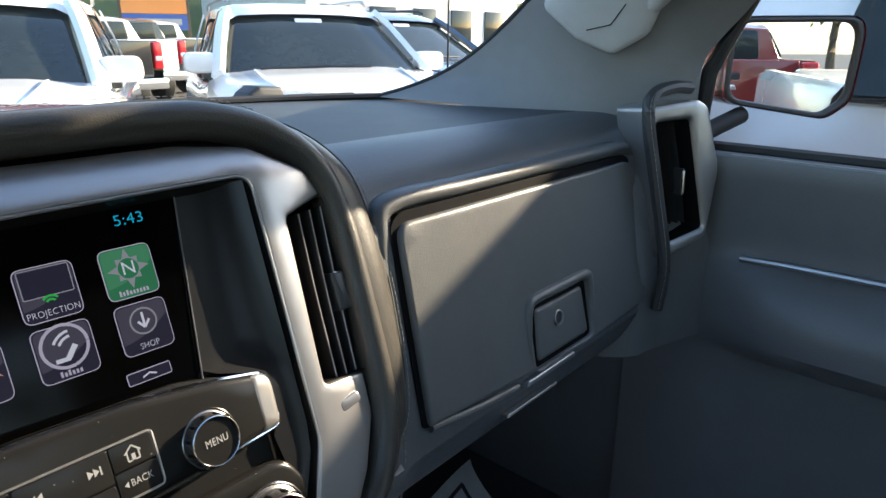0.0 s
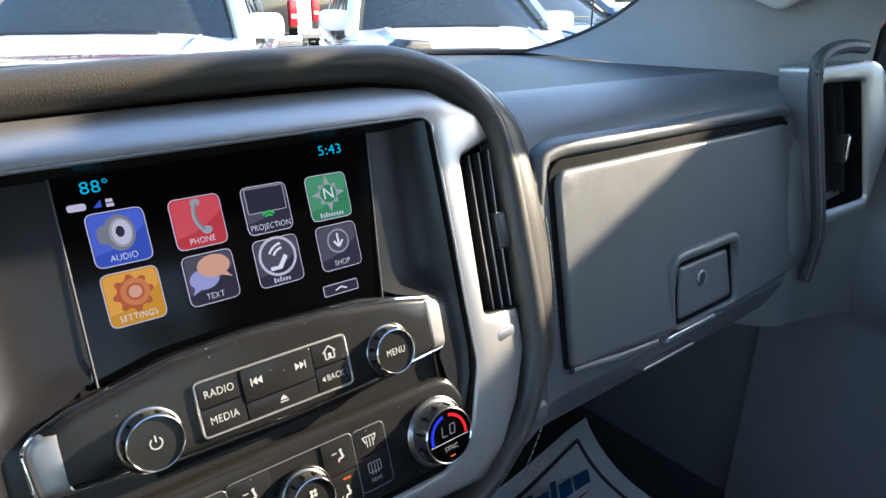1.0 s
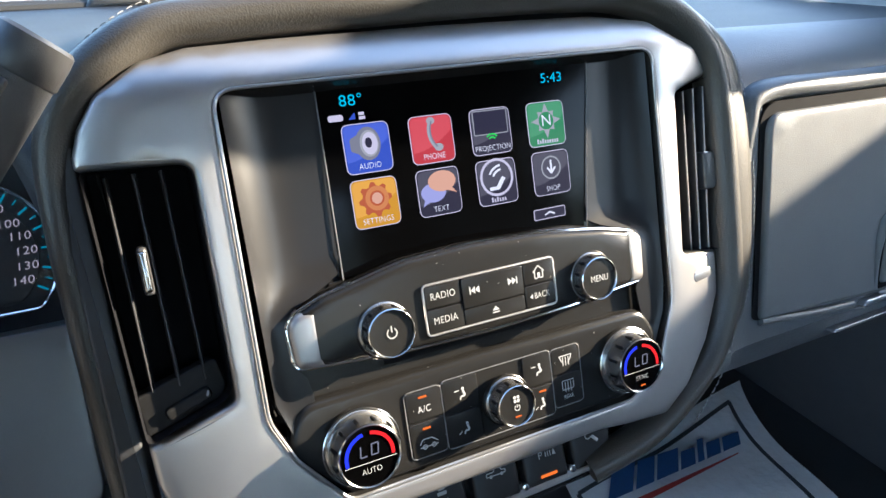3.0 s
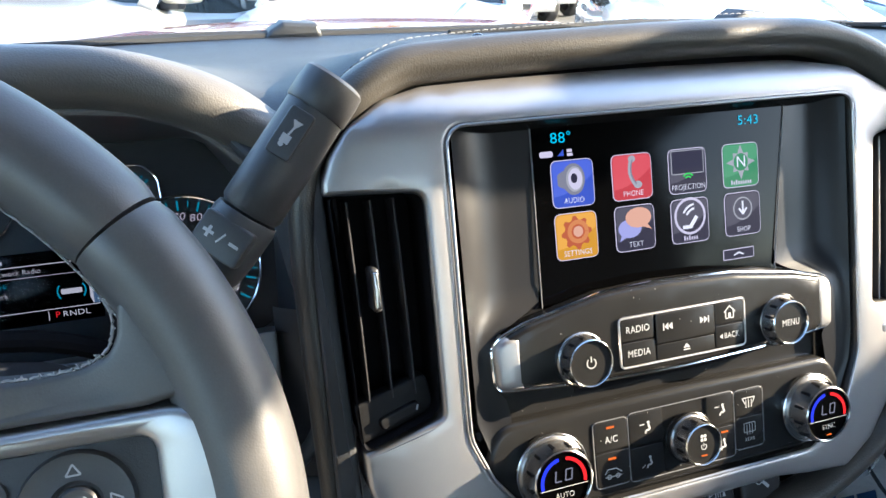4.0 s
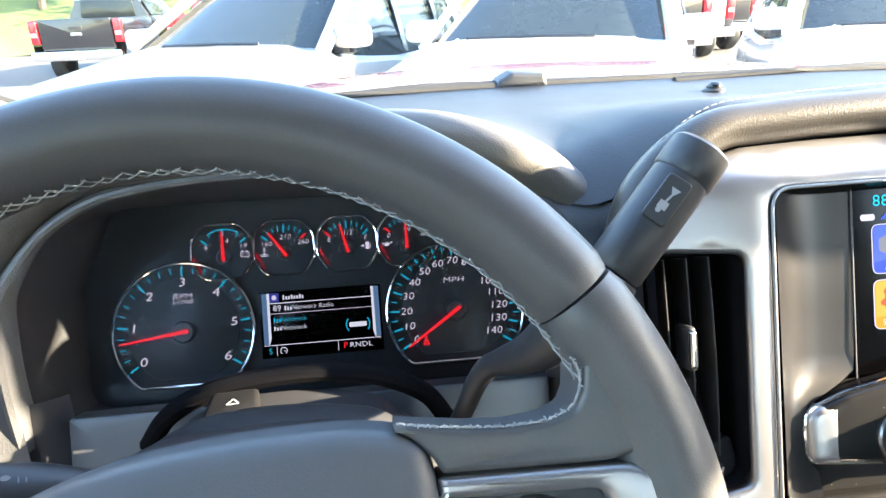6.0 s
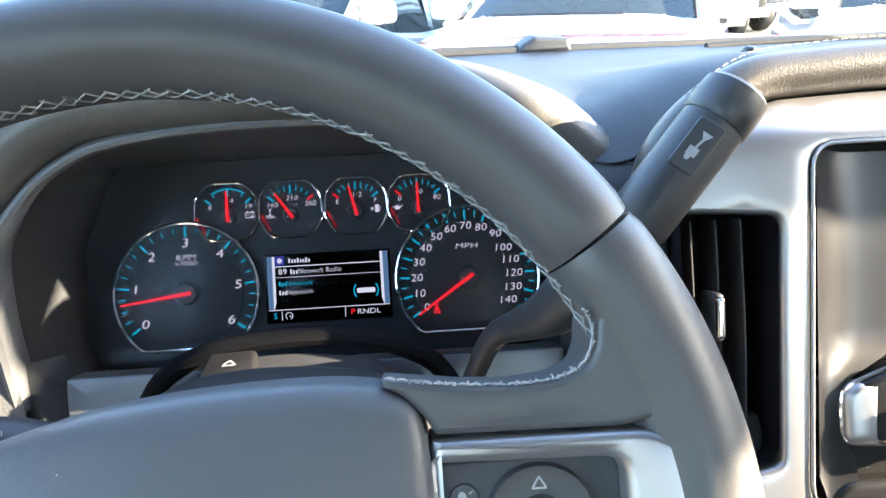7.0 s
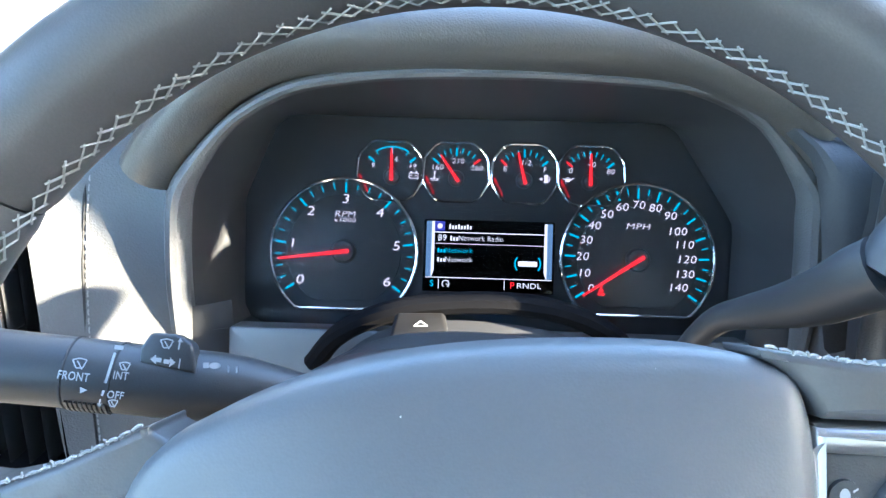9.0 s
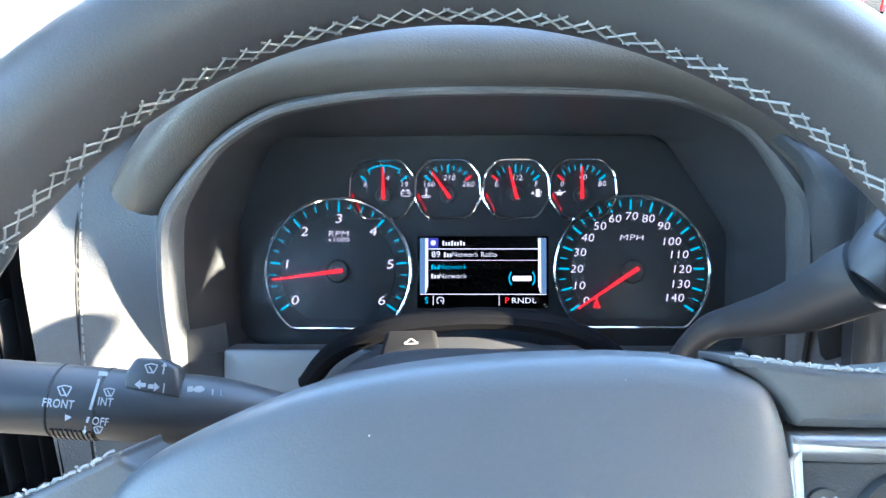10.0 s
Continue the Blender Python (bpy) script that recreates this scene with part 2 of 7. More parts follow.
def ellipse(cu, cv, ru, rv=None, n=40, a0=0, a1=360):
    rv = ru if rv is None else rv
    full = abs(a1 - a0) >= 360
    return [(cu + ru * math.cos(radians(a0 + (a1 - a0) * i / (n if full else n - 1))), cv + rv * math.sin(radians(a0 + (a1 - a0) * i / (n if full else n - 1)))) for i in range(n)]


def area2(o):
    return sum(o[i - 1][0] * o[i][1] - o[i][0] * o[i - 1][1] for i in range(len(o))) / 2


def inset(o, d):
    """The outline moved inwards by d (outwards where d is below 0)."""
    s = 1 if area2(o) > 0 else -1
    k = len(o)
    res = []
    for i in range(k):
        a, p, b = Vector(o[i - 1]), Vector(o[i]), Vector(o[(i + 1) % k])
        e1, e2 = (p - a), (b - p)
        if e1.length < 1e-9 or e2.length < 1e-9:
            res.append(tuple(p))
            continue
        n1, n2 = Vector((-e1.y, e1.x)).normalized() * s, Vector((-e2.y, e2.x)).normalized() * s
        m = (n1 + n2)
        if m.length < 1e-6:
            m = n1
        m.normalize()
        q = p + m * (d / max(0.5, m.dot(n1)))
        res.append((q.x, q.y))
    return res


def inside(p, o):
    c = False
    for i in range(len(o)):
        (x1, y1), (x2, y2) = o[i - 1], o[i]
        if (y1 > p[1]) != (y2 > p[1]) and p[0] < (x2 - x1) * (p[1] - y1) / (y2 - y1) + x1:
            c = not c
    return c


def slab(M, outer, w0, w1, bevel=0.0, holes=(), grid=0.0, warp=None, bm=None, steps=3, back=False):
    """A plate from w0 to w1 (its face) with rounded front edges, holes and, where grid is set, a face fine enough to be warped."""
    bm = bm or bmesh.new()
    loops = [list(outer)] + [list(h) for h in holes]

    def put(q, w):
        u, v = q
        if warp:
            u, v, w = warp(u, v, w)
        return bm.verts.new(M @ Vector((u, v, w)))

    fronts = []
    for li, lp in enumerate(loops):
        rings = [(lp, w0), (lp, w1 - bevel)]
        if bevel:
            for j in range(1, steps + 1):
                a = j / steps * math.pi / 2
                d = bevel * (1 - math.cos(a))
                rings.append((inset(lp, d if li == 0 else -d), w1 - bevel + bevel * math.sin(a)))
        vs = [[put(q, w) for q in o] for o, w in rings]
        for r0, r1 in zip(vs, vs[1:]):
            for i in range(len(r0)):
                try:
                    bm.faces.new((r0[i - 1], r0[i], r1[i], r1[i - 1]))
                except ValueError:
                    pass
        fronts.append((rings[-1][0], vs[-1]))
        if back and li == 0:
            bm.faces.new(vs[0])
    if not holes and not grid:
        bm.faces.new(fronts[0][1])
        return bm
    from mathutils.geometry import delaunay_2d_cdt
    co, ed, vv = [], [], []
    for o, vs in fronts:
        b = len(co)
        co += [Vector(q) for q in o]
        ed += [(b + i, b + (i + 1) % len(o)) for i in range(len(o))]
        vv += vs
    if grid:
        us, vs_ = [q[0] for q in fronts[0][0]], [q[1] for q in fronts[0][0]]
        near = [Vector(q) for q in co]
        for i in range(int((max(us) - min(us)) / grid) + 1):
            for j in range(int((max(vs_) - min(vs_)) / grid) + 1):
                q = (min(us) + i * grid, min(vs_) + (j + 0.5 * (i % 2)) * grid)
                if inside(q, fronts[0][0]) and not any(inside(q, f[0]) for f in fronts[1:]) and min((Vector(q) - c).length_squared for c in near) > (grid * 0.45) ** 2:
                    co.append(Vector(q))
                    vv.append(None)
    r = delaunay_2d_cdt(co, ed, [], 0, 1e-7)
    made = []
    for k, q in enumerate(r[0]):
        src = r[3][k]
        v = next((vv[s] for s in src if s < len(vv) and vv[s] is not None), None)
        made.append(v or put((q.x, q.y), w1))
    for f in r[2]:
        c = sum((r[0][i] for i in f), Vector((0, 0))) / len(f)
        if inside(c, fronts[0][0]) and not any(inside(c, o) for o, _ in fronts[1:]):
            try:
                bm.faces.new([made[i] for i in f])
            except ValueError:
                pass
    return bm


def lathe(M, prof, n=32, bm=None, a0=0, a1=360):
    """A turned body: prof is a list of (radius, height along w)."""
    bm = bm or bmesh.new()
    full = a1 - a0 >= 360
    k = n if full else n + 1
    rings = [[bm.verts.new(M @ Vector((r * math.cos(radians(a0 + (a1 - a0) * i / n)), r * math.sin(radians(a0 + (a1 - a0) * i / n)), h))) for i in range(k)] if r > 1e-6 else [bm.verts.new(M @ Vector((0, 0, h)))] for r, h in prof]
    for a, b in zip(rings, rings[1:]):
        for i in range(n):
            j = (i + 1) % k
            if len(a) == 1 and len(b) > 1:
                bm.faces.new((a[0], b[i], b[j]))
            elif len(b) == 1 and len(a) > 1:
                bm.faces.new((a[i], a[j], b[0]))
            elif len(a) > 1:
                bm.faces.new((a[i], a[j], b[j], b[i]))
    return bm


def smooth_path(pts, n=6, closed=False):
    """Points along a Catmull-Rom curve through pts."""
    P = [Vector(p) for p in pts]
    k = len(P)
    out = []
    for i in range(k if closed else k - 1):
        p0 = P[i - 1] if closed or i else P[0] * 2 - P[1]
        p1, p2 = P[i], P[(i + 1) % k]
        p3 = P[(i + 2) % k] if closed or i + 2 < k else p2 * 2 - p1
        for j in range(n):
            t = j / n
            out.append(0.5 * ((2 * p1) + (p2 - p0) * t + (2 * p0 - 5 * p1 + 4 * p2 - p3) * t * t + (3 * p1 - p0 - 3 * p2 + p3) * t ** 3))
    if not closed:
        out.append(P[-1])
    return out


def sweep(path, prof, up=(0, 0, 1), closed=False, bm=None, cap=True, size=None):
    """Carries an outline prof (side, up) along a path; size(t) scales it."""
    bm = bm or bmesh.new()
    k = len(path)
    rings = []
    for i, p in enumerate(path):
        a = path[i - 1] if closed or i else path[0]
        b = path[(i + 1) % k] if closed or i + 1 < k else path[-1]
        t = (b - a).normalized()
        u = Vector(up(i / (k - 1)) if callable(up) else up)
        side = t.cross(u).normalized()
        u = side.cross(t)
        s = size(i / (k - 1)) if size else 1
        su, sv = s if isinstance(s, tuple) else (s, s)
        rings.append([bm.verts.new(p + side * x * su + u * y * sv) for x, y in prof])
    m = len(prof)
    for i in range(k if closed else k - 1):
        r0, r1 = rings[i], rings[(i + 1) % k]
        for j in range(m):
            bm.faces.new((r0[j - 1], r0[j], r1[j], r1[j - 1]))
    if cap and not closed:
        bm.faces.new(rings[0])
        bm.faces.new(rings[-1])
    return bm


def tube(path, r, n=10, closed=False, bm=None, up=(0.013, 0.017, 1), size=None):
    return sweep(path, [(r * math.cos(2 * math.pi * i / n), r * math.sin(2 * math.pi * i / n)) for i in range(n)], up, closed, bm, True, size)


def grid_mesh(rows, bm=None, closed=False):
    bm = bm or bmesh.new()
    vs = [[bm.verts.new(p) for p in r] for r in rows]
    for a, b in zip(vs, vs[1:]):
        for i in range(0 if closed else 1, len(a)):
            try:
                bm.faces.new((a[i - 1], a[i], b[i], b[i - 1]))
            except ValueError:
                pass
    return bm


def box(M, x0, y0, z0, x1, y1, z1, bevel=0.0, bm=None):
    """A box in the frame M with rounded edges."""
    b2 = bmesh.new()
    bmesh.ops.create_cube(b2, size=1, matrix=M @ Matrix.Translation(((x0 + x1) / 2, (y0 + y1) / 2, (z0 + z1) / 2)) @ Matrix.Diagonal((x1 - x0, y1 - y0, z1 - z0, 1)))
    if bevel:
        bmesh.ops.bevel(b2, geom=b2.edges[:], offset=bevel, segments=2, affect="EDGES", profile=0.6)
    if bm is None:
        return b2
    me = bpy.data.meshes.new("t")
    b2.to_mesh(me)
    b2.free()
    bm.from_mesh(me)
    bpy.data.meshes.remove(me)
    return bm


ID = Matrix.Identity(4)


def text(name, body, M, u, v, w, size, m, parent, turn=0.0, squeeze=1.0, shear=0.0, bold=0.0):
    """Lettering with the built-in font, centred at (u, v) of the frame M."""
    cu = bpy.data.curves.new("t", "FONT")
    cu.body, cu.size, cu.align_x, cu.align_y, cu.shear = body, 1.0, "CENTER", "CENTER", shear
    cu.resolution_u = 3
    cu.offset = bold
    cu.space_character = 1.06
    ob = bpy.data.objects.new("t", cu)
    me = bpy.data.meshes.new_from_object(ob)
    bpy.data.objects.remove(ob)
    me.transform(M @ Matrix.Translation((u, v, w)) @ Matrix.Rotation(radians(turn), 4, "Z") @ Matrix.Diagonal((size * squeeze, size, size, 1)))
    me.materials.clear()
    me.materials.append(m)
    return adopt(new(name, me), parent)


def mark(name, M, outs, w, m, parent, label=""):
    """A thin printed or lit mark: outlines laid on the plane w."""
    bm = bmesh.new()
    for o in outs:
        bm.faces.new([bm.verts.new(M @ Vector((q[0], q[1], w))) for q in o])
    return part(name, bm, m, parent, label)


def stroke(a, b, t):
    a, b = Vector(a), Vector(b)
    n = Vector((-(b - a).y, (b - a).x)).normalized() * t / 2
    return [tuple(a + n), tuple(a - n), tuple(b - n), tuple(b + n)]


def arc_band(cu, cv, r0, r1, a0, a1, n=20):
    return ellipse(cu, cv, r1, r1, n, a0, a1) + ellipse(cu, cv, r0, r0, n, a1, a0)


def stitches(path, length, gap, r, up=(0, 0, 1), bm=None, lift=0.0):
    """A row of short threads along a path."""
    bm = bm or bmesh.new()
    acc, start, seg = 0.0, path[0], []
    total = [0.0]
    for a, b in zip(path, path[1:]):
        total.append(total[-1] + (b - a).length)

    def at(s):
        for i in range(1, len(total)):
            if total[i] >= s:
                t = (s - total[i - 1]) / max(total[i] - total[i - 1], 1e-9)
                return path[i - 1].lerp(path[i], t)
        return path[-1]

    s = 0.0
    while s + length < total[-1]:
        p, q = at(s), at(s + length)
        mid = (p + q) / 2 + Vector(up) * (r * 0.8 + lift)
        tube([p, p.lerp(mid, 0.8) + Vector(up) * r * 0.3, mid, q.lerp(mid, 0.8) + Vector(up) * r * 0.3, q], r, 5, bm=bm)
        s += length + gap
    return bm

# ---- large structure: cab ----
GZ = -0.05        # ground level
ST = plane_frame((0, -0.02, 1.315), 18.5)        # centre stack face
CL = plane_frame((-0.41, 0.15, 1.228), 24)       # gauge face
WH = plane_frame((-0.426, -0.1745, 1.276), 27)   # steering wheel
GL = plane_frame((0.47, -0.01, 1.296), 12)       # glove box door


def sstep(a, b, x):
    t = min(1, max(0, (x - a) / (b - a)))
    return t * t * (3 - 2 * t)


def top_z(x, y):
    c = 0.040 * (1 - sstep(0.135, 0.25, abs(x - 0.0))) * (1 - sstep(0.05, 0.34, y))
    h = 0.034 * sstep(-0.64, -0.56, x) * (1 - sstep(-0.32, -0.21, x)) * (1 - sstep(0.10, 0.33, y))
    return 1.352 - 0.006 * (abs(x) / 0.8) ** 2 + c + h


def ws_y(x):
    return 0.50 - 0.20 * (abs(x) / 0.75) ** 3


def nose_drop(x):
    """How far the pad rolls down between the gauges and the stack."""
    return 0.022 * sstep(-0.285, -0.245, x) * sstep(-0.150, -0.195, x)


dash = thing("dashboard", (0, 0.2, 1.0), "charcoal soft-touch pickup dashboard with stitched leather rolls", "dashboard")
rows = []
for x in sorted([-0.80 + 1.6 * i / 56 for i in range(57)] + [-0.2951 + 0.005 * i for i in range(20)]):
    y0 = 0.082 if x > 0.2 else 0.045 if x > -0.2 else 0.045 + 0.04 * sstep(-0.225, -0.275, x)
    ys = [y0 + (ws_y(x) + 0.03 - y0) * (j / 34) ** 1.5 for j in range(35)]
    rows.append([Vector((x, y, top_z(x, y) - nose_drop(x) * max(0, 1 - (y - y0) / 0.075) ** 2)) for y in ys])
rows2 = []
for i in range(41):
    x = -0.262 + 0.14 * i / 40
    dn = 0.012 + 0.108 * sstep(-0.250, -0.220, x)
    y0 = 0.045 + 0.04 * sstep(-0.225, -0.275, x)
    rows2.append([Vector((x, y0 + a, top_z(x, y0 + max(a, 0)) - nose_drop(x) * (1 - max(a, 0) / 0.075) ** 2 - b * dn)) for a, b in ((0.014, 0.006), (0.006, 0.016), (-0.002, 0.045), (-0.010, 0.13), (-0.015, 0.28), (-0.017, 0.55), (-0.014, 1.0))])
part("pad_nose", grid_mesh(rows2), TOPV, dash)
part("top_pad", grid_mesh(rows), TOPV, dash, "dark grained vinyl dash top")

# passenger side panel, sweeping down to the glove box
prof = [(0.10, 1.3512), (0.075, 1.3521), (0.055, 1.3495), (0.036, 1.343), (0.020, 1.334), (0.009, 1.323), (0.001, 1.312), (-0.004, 1.304), (-0.012, 1.292), (-0.03, 1.205), (-0.049, 1.115), (-0.050, 1.105), (-0.046, 1.090), (-0.037, 1.070), (-0.020, 1.055), (0.02, 1.048), (0.12, 1.045), (0.3, 1.04)]
rows = []
for i in range(37):
    x = 0.213 + 0.60 * i / 36
    b = 0.012 * (1 - sstep(0.213, 0.255, x)) + 0.02 * sstep(0.66, 0.78, x)
    rows.append([Vector((x, y - (b if z > 1.06 else 0), z + ((top_z(x, 0.1) - 1.352) * sstep(1.29, 1.345, z)))) for y, z in [(p.x, p.y) for p in smooth_path([(a, c, 0) for a, c in prof], 3)]])
part("passenger_panel", grid_mesh(rows), PASSV, dash, "grey grained passenger dash panel")

door_o = rounded([(-0.199, -0.172), (0.05, -0.188), (0.216, -0.182), (0.229, -0.08), (0.212, 0.0), (-0.199, 0.003)], [0.006, 0.05, 0.02, 0.06, 0.026, 0.016], 8)
gdoor = part("glove_box_door", slab(GL, door_o, -0.006, 0.007, 0.004, grid=0.02, holes=[rect(-0.040, -0.181, 0.074, -0.114, 0.008)]), GLOVE, dash, "grained vinyl glove box door")
# plate under the door; the gap's shade is put into its black
gap_o = rounded([(-0.2045, -0.172), (0.05, -0.1895), (0.219, -0.1845), (0.2325, -0.08), (0.214, 0.0085), (-0.205, 0.0115)], [0.006, 0.05, 0.02, 0.06, 0.030, 0.022], 8)
part("door_seam", slab(GL, gap_o, -0.012, 0.0022), VENTB, dash, "black plate painted as the shaded gap round the door")
brow = smooth_path([GL @ Vector(q) for q in ((-0.213, -0.10, -0.013), (-0.2135, -0.05, -0.0115), (-0.2125, -0.006, -0.0098), (-0.196, 0.0185, -0.0092), (-0.10, 0.0190, -0.0092), (0.05, 0.0185, -0.0092), (0.195, 0.0165, -0.0092), (0.222, 0.004, -0.0105), (0.234, -0.04, -0.009), (0.239, -0.09, -0.011))], 8)
part("door_brow", sweep(brow, [(0.0095 * math.cos(a / 14 * 6.2832), 0.0135 * math.sin(a / 14 * 6.2832)) for a in range(14)], up=tuple(GL.to_3x3() @ Vector((0, 0, 1))), size=lambda t: 0.35 + 0.65 * sstep(0.0, 0.22, t) * (1 - sstep(0.80, 1.0, t))), PASSV, dash, "rounded vinyl brow over the door")
arch = smooth_path([GL @ Vector(q) for q in ((-0.0465, -0.178, 0.004), (-0.0470, -0.14, 0.006), (-0.043, -0.115, 0.007), (-0.030, -0.1085, 0.007), (0.02, -0.1085, 0.0072), (0.064, -0.1085, 0.007), (0.077, -0.115, 0.0065), (0.080, -0.14, 0.005), (0.080, -0.170, 0.003))], 6)
part("latch_brow", tube(arch, 0.0058, 12, size=lambda t: 0.5 + 0.5 * sstep(0, 0.3, t) * (1 - sstep(0.7, 1, t))), GLOVE, gdoor, "raised rim over the latch")
part("lower_edge_roll", tube(smooth_path([GL @ Vector(q) for q in ((-0.196, -0.174, 0.002), (-0.13, -0.183, 0.002), (-0.07, -0.188, 0.001))], 6), 0.004, 10), GLOVE, gdoor)
part("latch_pocket", slab(GL, rect(-0.041, -0.182, 0.075, -0.113, 0.009), -0.012, -0.004, 0.002), SOFTB, gdoor)
part("latch_flap", slab(GL, rounded([(-0.034, -0.176), (0.068, -0.176), (0.064, -0.121), (-0.028, -0.121)], 0.006), -0.01, 0.005, 0.004, grid=0.012), GLOVE, gdoor)
LK = GL @ Matrix.Translation((0.010, -0.141, 0.005))
part("lock_ring", lathe(LK, [(0.0085, -0.002), (0.0085, 0.0015), (0.007, 0.002), (0.0065, 0.0)], 24), SILVER, gdoor, "round metal lock rim")
part("lock_barrel", lathe(LK, [(0.0062, -0.002), (0.006, 0.0008), (0.0, 0.0008)], 20), BLACKP, gdoor)
part("pull_strip", slab(GL, rounded([(-0.062, -0.192), (0.032, -0.192), (0.03, -0.186), (-0.058, -0.186)], 0.002), -0.004, 0.008, 0.002), SILVER2, gdoor, "thin bright pull edge")
part("lower_strip", slab(GL, rounded([(-0.09, -0.214), (0.0, -0.214), (0.0, -0.2105), (-0.088, -0.2105)], 0.0012), -0.02, 0.0, 0.001), SILVER, dash)
# stitched band beside the centre stack
band = smooth_path([(0.2435, -0.0075, 1.300), (0.244, -0.020, 1.27), (0.244, -0.034, 1.20), (0.242, -0.048, 1.14), (0.232, -0.056, 1.095), (0.205, -0.06, 1.05)], 8)
part("stitching", stitches(band, 0.005, 0.002, 0.0006, (0, -1, 0.2)), STITCH, dash, "pale double stitching")
# knee panel and footwell front
KNEE = mat("knee_plastic", (0.085, 0.092, 0.098), 0.42, bump=0.1, scale=1500, vary=0.1)
rows = []
for i in range(25):
    x = -0.80 + 1.6 * i / 24
    prof = ((0.10, 1.07), (0.07, 1.068), (0.045, 1.055), (0.03, 1.02), (0.05, 0.97), (0.16, 0.93), (0.30, 0.9)) if x < -0.2 else ((0.10, 1.19), (0.06, 1.185), (0.02, 1.15), (0.015, 1.08), (0.05, 0.98), (0.16, 0.93), (0.30, 0.9))
    rows.append([Vector((x, y, z)) for y, z in prof])
part("knee_panel", grid_mesh(rows), KNEE, dash, "dark lower dash panel")
SATIN = mat("satin_lower_panel", (0.135, 0.14, 0.145), 0.33, 0.35, bump=0.08, scale=2200, vary=0.06)
LP = plane_frame((-0.413, 0.0495, 1.131), 20)
low_o = rounded([(-0.168, 0.0705), (-0.169, -0.055), (-0.150, -0.072), (0.135, -0.072), (0.168, -0.055), (0.170, 0.0705)], [0.003, 0.02, 0.02, 0.03, 0.03, 0.003], 6)
for s, xa, xb in ((-1, -0.6135, -0.5808), (1, -0.2180, -0.2435)):
    part("lower_cheek", grid_mesh([[Vector((xa + (xb - xa) * t, 0.071 - 0.010 * k / 8 + 0.012 * t ** 2, 1.212 - 0.145 * k / 8)) for t in (0, 0.15, 0.35, 0.6, 0.85, 1.0)] for k in range(9)]), FUNNEL, dash, "black cheek beside the lower panel")
part("lower_surround", slab(LP, low_o, -0.02, 0.0, 0.0015, grid=0.015), SATIN, dash, "satin dark panel under the gauges")
rows = []
for k in range(13):
    z = 1.324 - 0.248 * k / 12
    xs = float(np.interp(z, (1.18, 1.222, 1.255, 1.281, 1.30, 1.318, 1.332, 1.352), (-0.214, -0.2175, -0.223, -0.228, -0.232, -0.245, -0.258, -0.287))) + 0.005
    yl = 0.03 - 0.02 * sstep(1.35, 1.30, z) - 0.03 * sstep(1.30, 1.08, z)
    rows.append([Vector((xs + (-0.203 - xs) * t, 0.076 + (yl - 0.076) * t ** 1.4, z)) for t in (0, 0.25, 0.5, 0.75, 1.0)])
part("stack_flank", grid_mesh(rows), DASH, dash, "grey vinyl flank between gauges and centre stack")

# cluster hood: lip, leather roll, funnel
lip = [(-0.6115, 0.075, 1.180), (-0.6085, 0.072, 1.225), (-0.604, 0.07, 1.26), (-0.598, 0.07, 1.290), (-0.584, 0.07, 1.311), (-0.5655, 0.07, 1.331), (-0.549, 0.07, 1.3425), (-0.532, 0.07, 1.351), (-0.512, 0.07, 1.3565), (-0.475, 0.07, 1.3615), (-0.43, 0.07, 1.3635), (-0.37, 0.07, 1.363), (-0.314, 0.07, 1.3595), (-0.291, 0.07, 1.354), (-0.2725, 0.07, 1.3445), (-0.258, 0.07, 1.332), (-0.245, 0.07, 1.318), (-0.2320, 0.07, 1.300), (-0.228, 0.07, 1.281), (-0.223, 0.07, 1.255), (-0.2175, 0.072, 1.222), (-0.214, 0.075, 1.180)]
lip_s = smooth_path(lip, 5)
low_lip = smooth_path([(-0.616, 0.073, 1.185), (-0.613, 0.07, 1.13), (-0.604, 0.067, 1.09), (-0.575, 0.063, 1.069), (-0.50, 0.061, 1.064), (-0.41, 0.06, 1.063), (-0.30, 0.061, 1.064), (-0.255, 0.063, 1.072), (-0.226, 0.067, 1.098), (-0.216, 0.07, 1.14), (-0.214, 0.073, 1.185)], 5)
part("lower_lip", tube(low_lip, 0.0065, 12), DASH, dash, "satin grey lip round the lower panel")
part("hood_lip", sweep(lip_s, [(0.004 * math.cos(a / 12 * 6.2832), 0.007 * math.sin(a / 12 * 6.2832)) for a in range(12)], up=(0, -1, 0.05), size=lambda t: 1.0 + 0.75 * sstep(0.25, 0.13, t) + 0.65 * sstep(0.70, 0.82, t)), DASH, dash, "satin grey lip round the gauges")
roll_m = smooth_path([(-0.6175, 0.084, 1.3005), (-0.600, 0.082, 1.3225), (-0.567, 0.080, 1.3555), (-0.53, 0.078, 1.3735), (-0.48, 0.077, 1.3785), (-0.43, 0.077, 1.380), (-0.36, 0.077, 1.3785), (-0.313, 0.077, 1.374), (-0.268, 0.076, 1.3585), (-0.240, 0.077, 1.338), (-0.220, 0.079, 1.3135)], 6)
hood = part("cluster_hood", sweep(roll_m, [(0.0185 * math.cos(a / 20 * 6.2832), 0.026 * math.sin(a / 20 * 6.2832)) for a in range(20)], up=(0, -1, 0.25)), HOODL, dash, "stitched leather cowl over the gauges")
crest = []
for k, p in enumerate(roll_m):
    c = Vector((-0.425, 0.08, 1.27))
    d = Vector((p.x - c.x, 0, p.z - c.z)).normalized()
    crest.append(p + d * 0.0178 + Vector((0, 0.004, 0)))
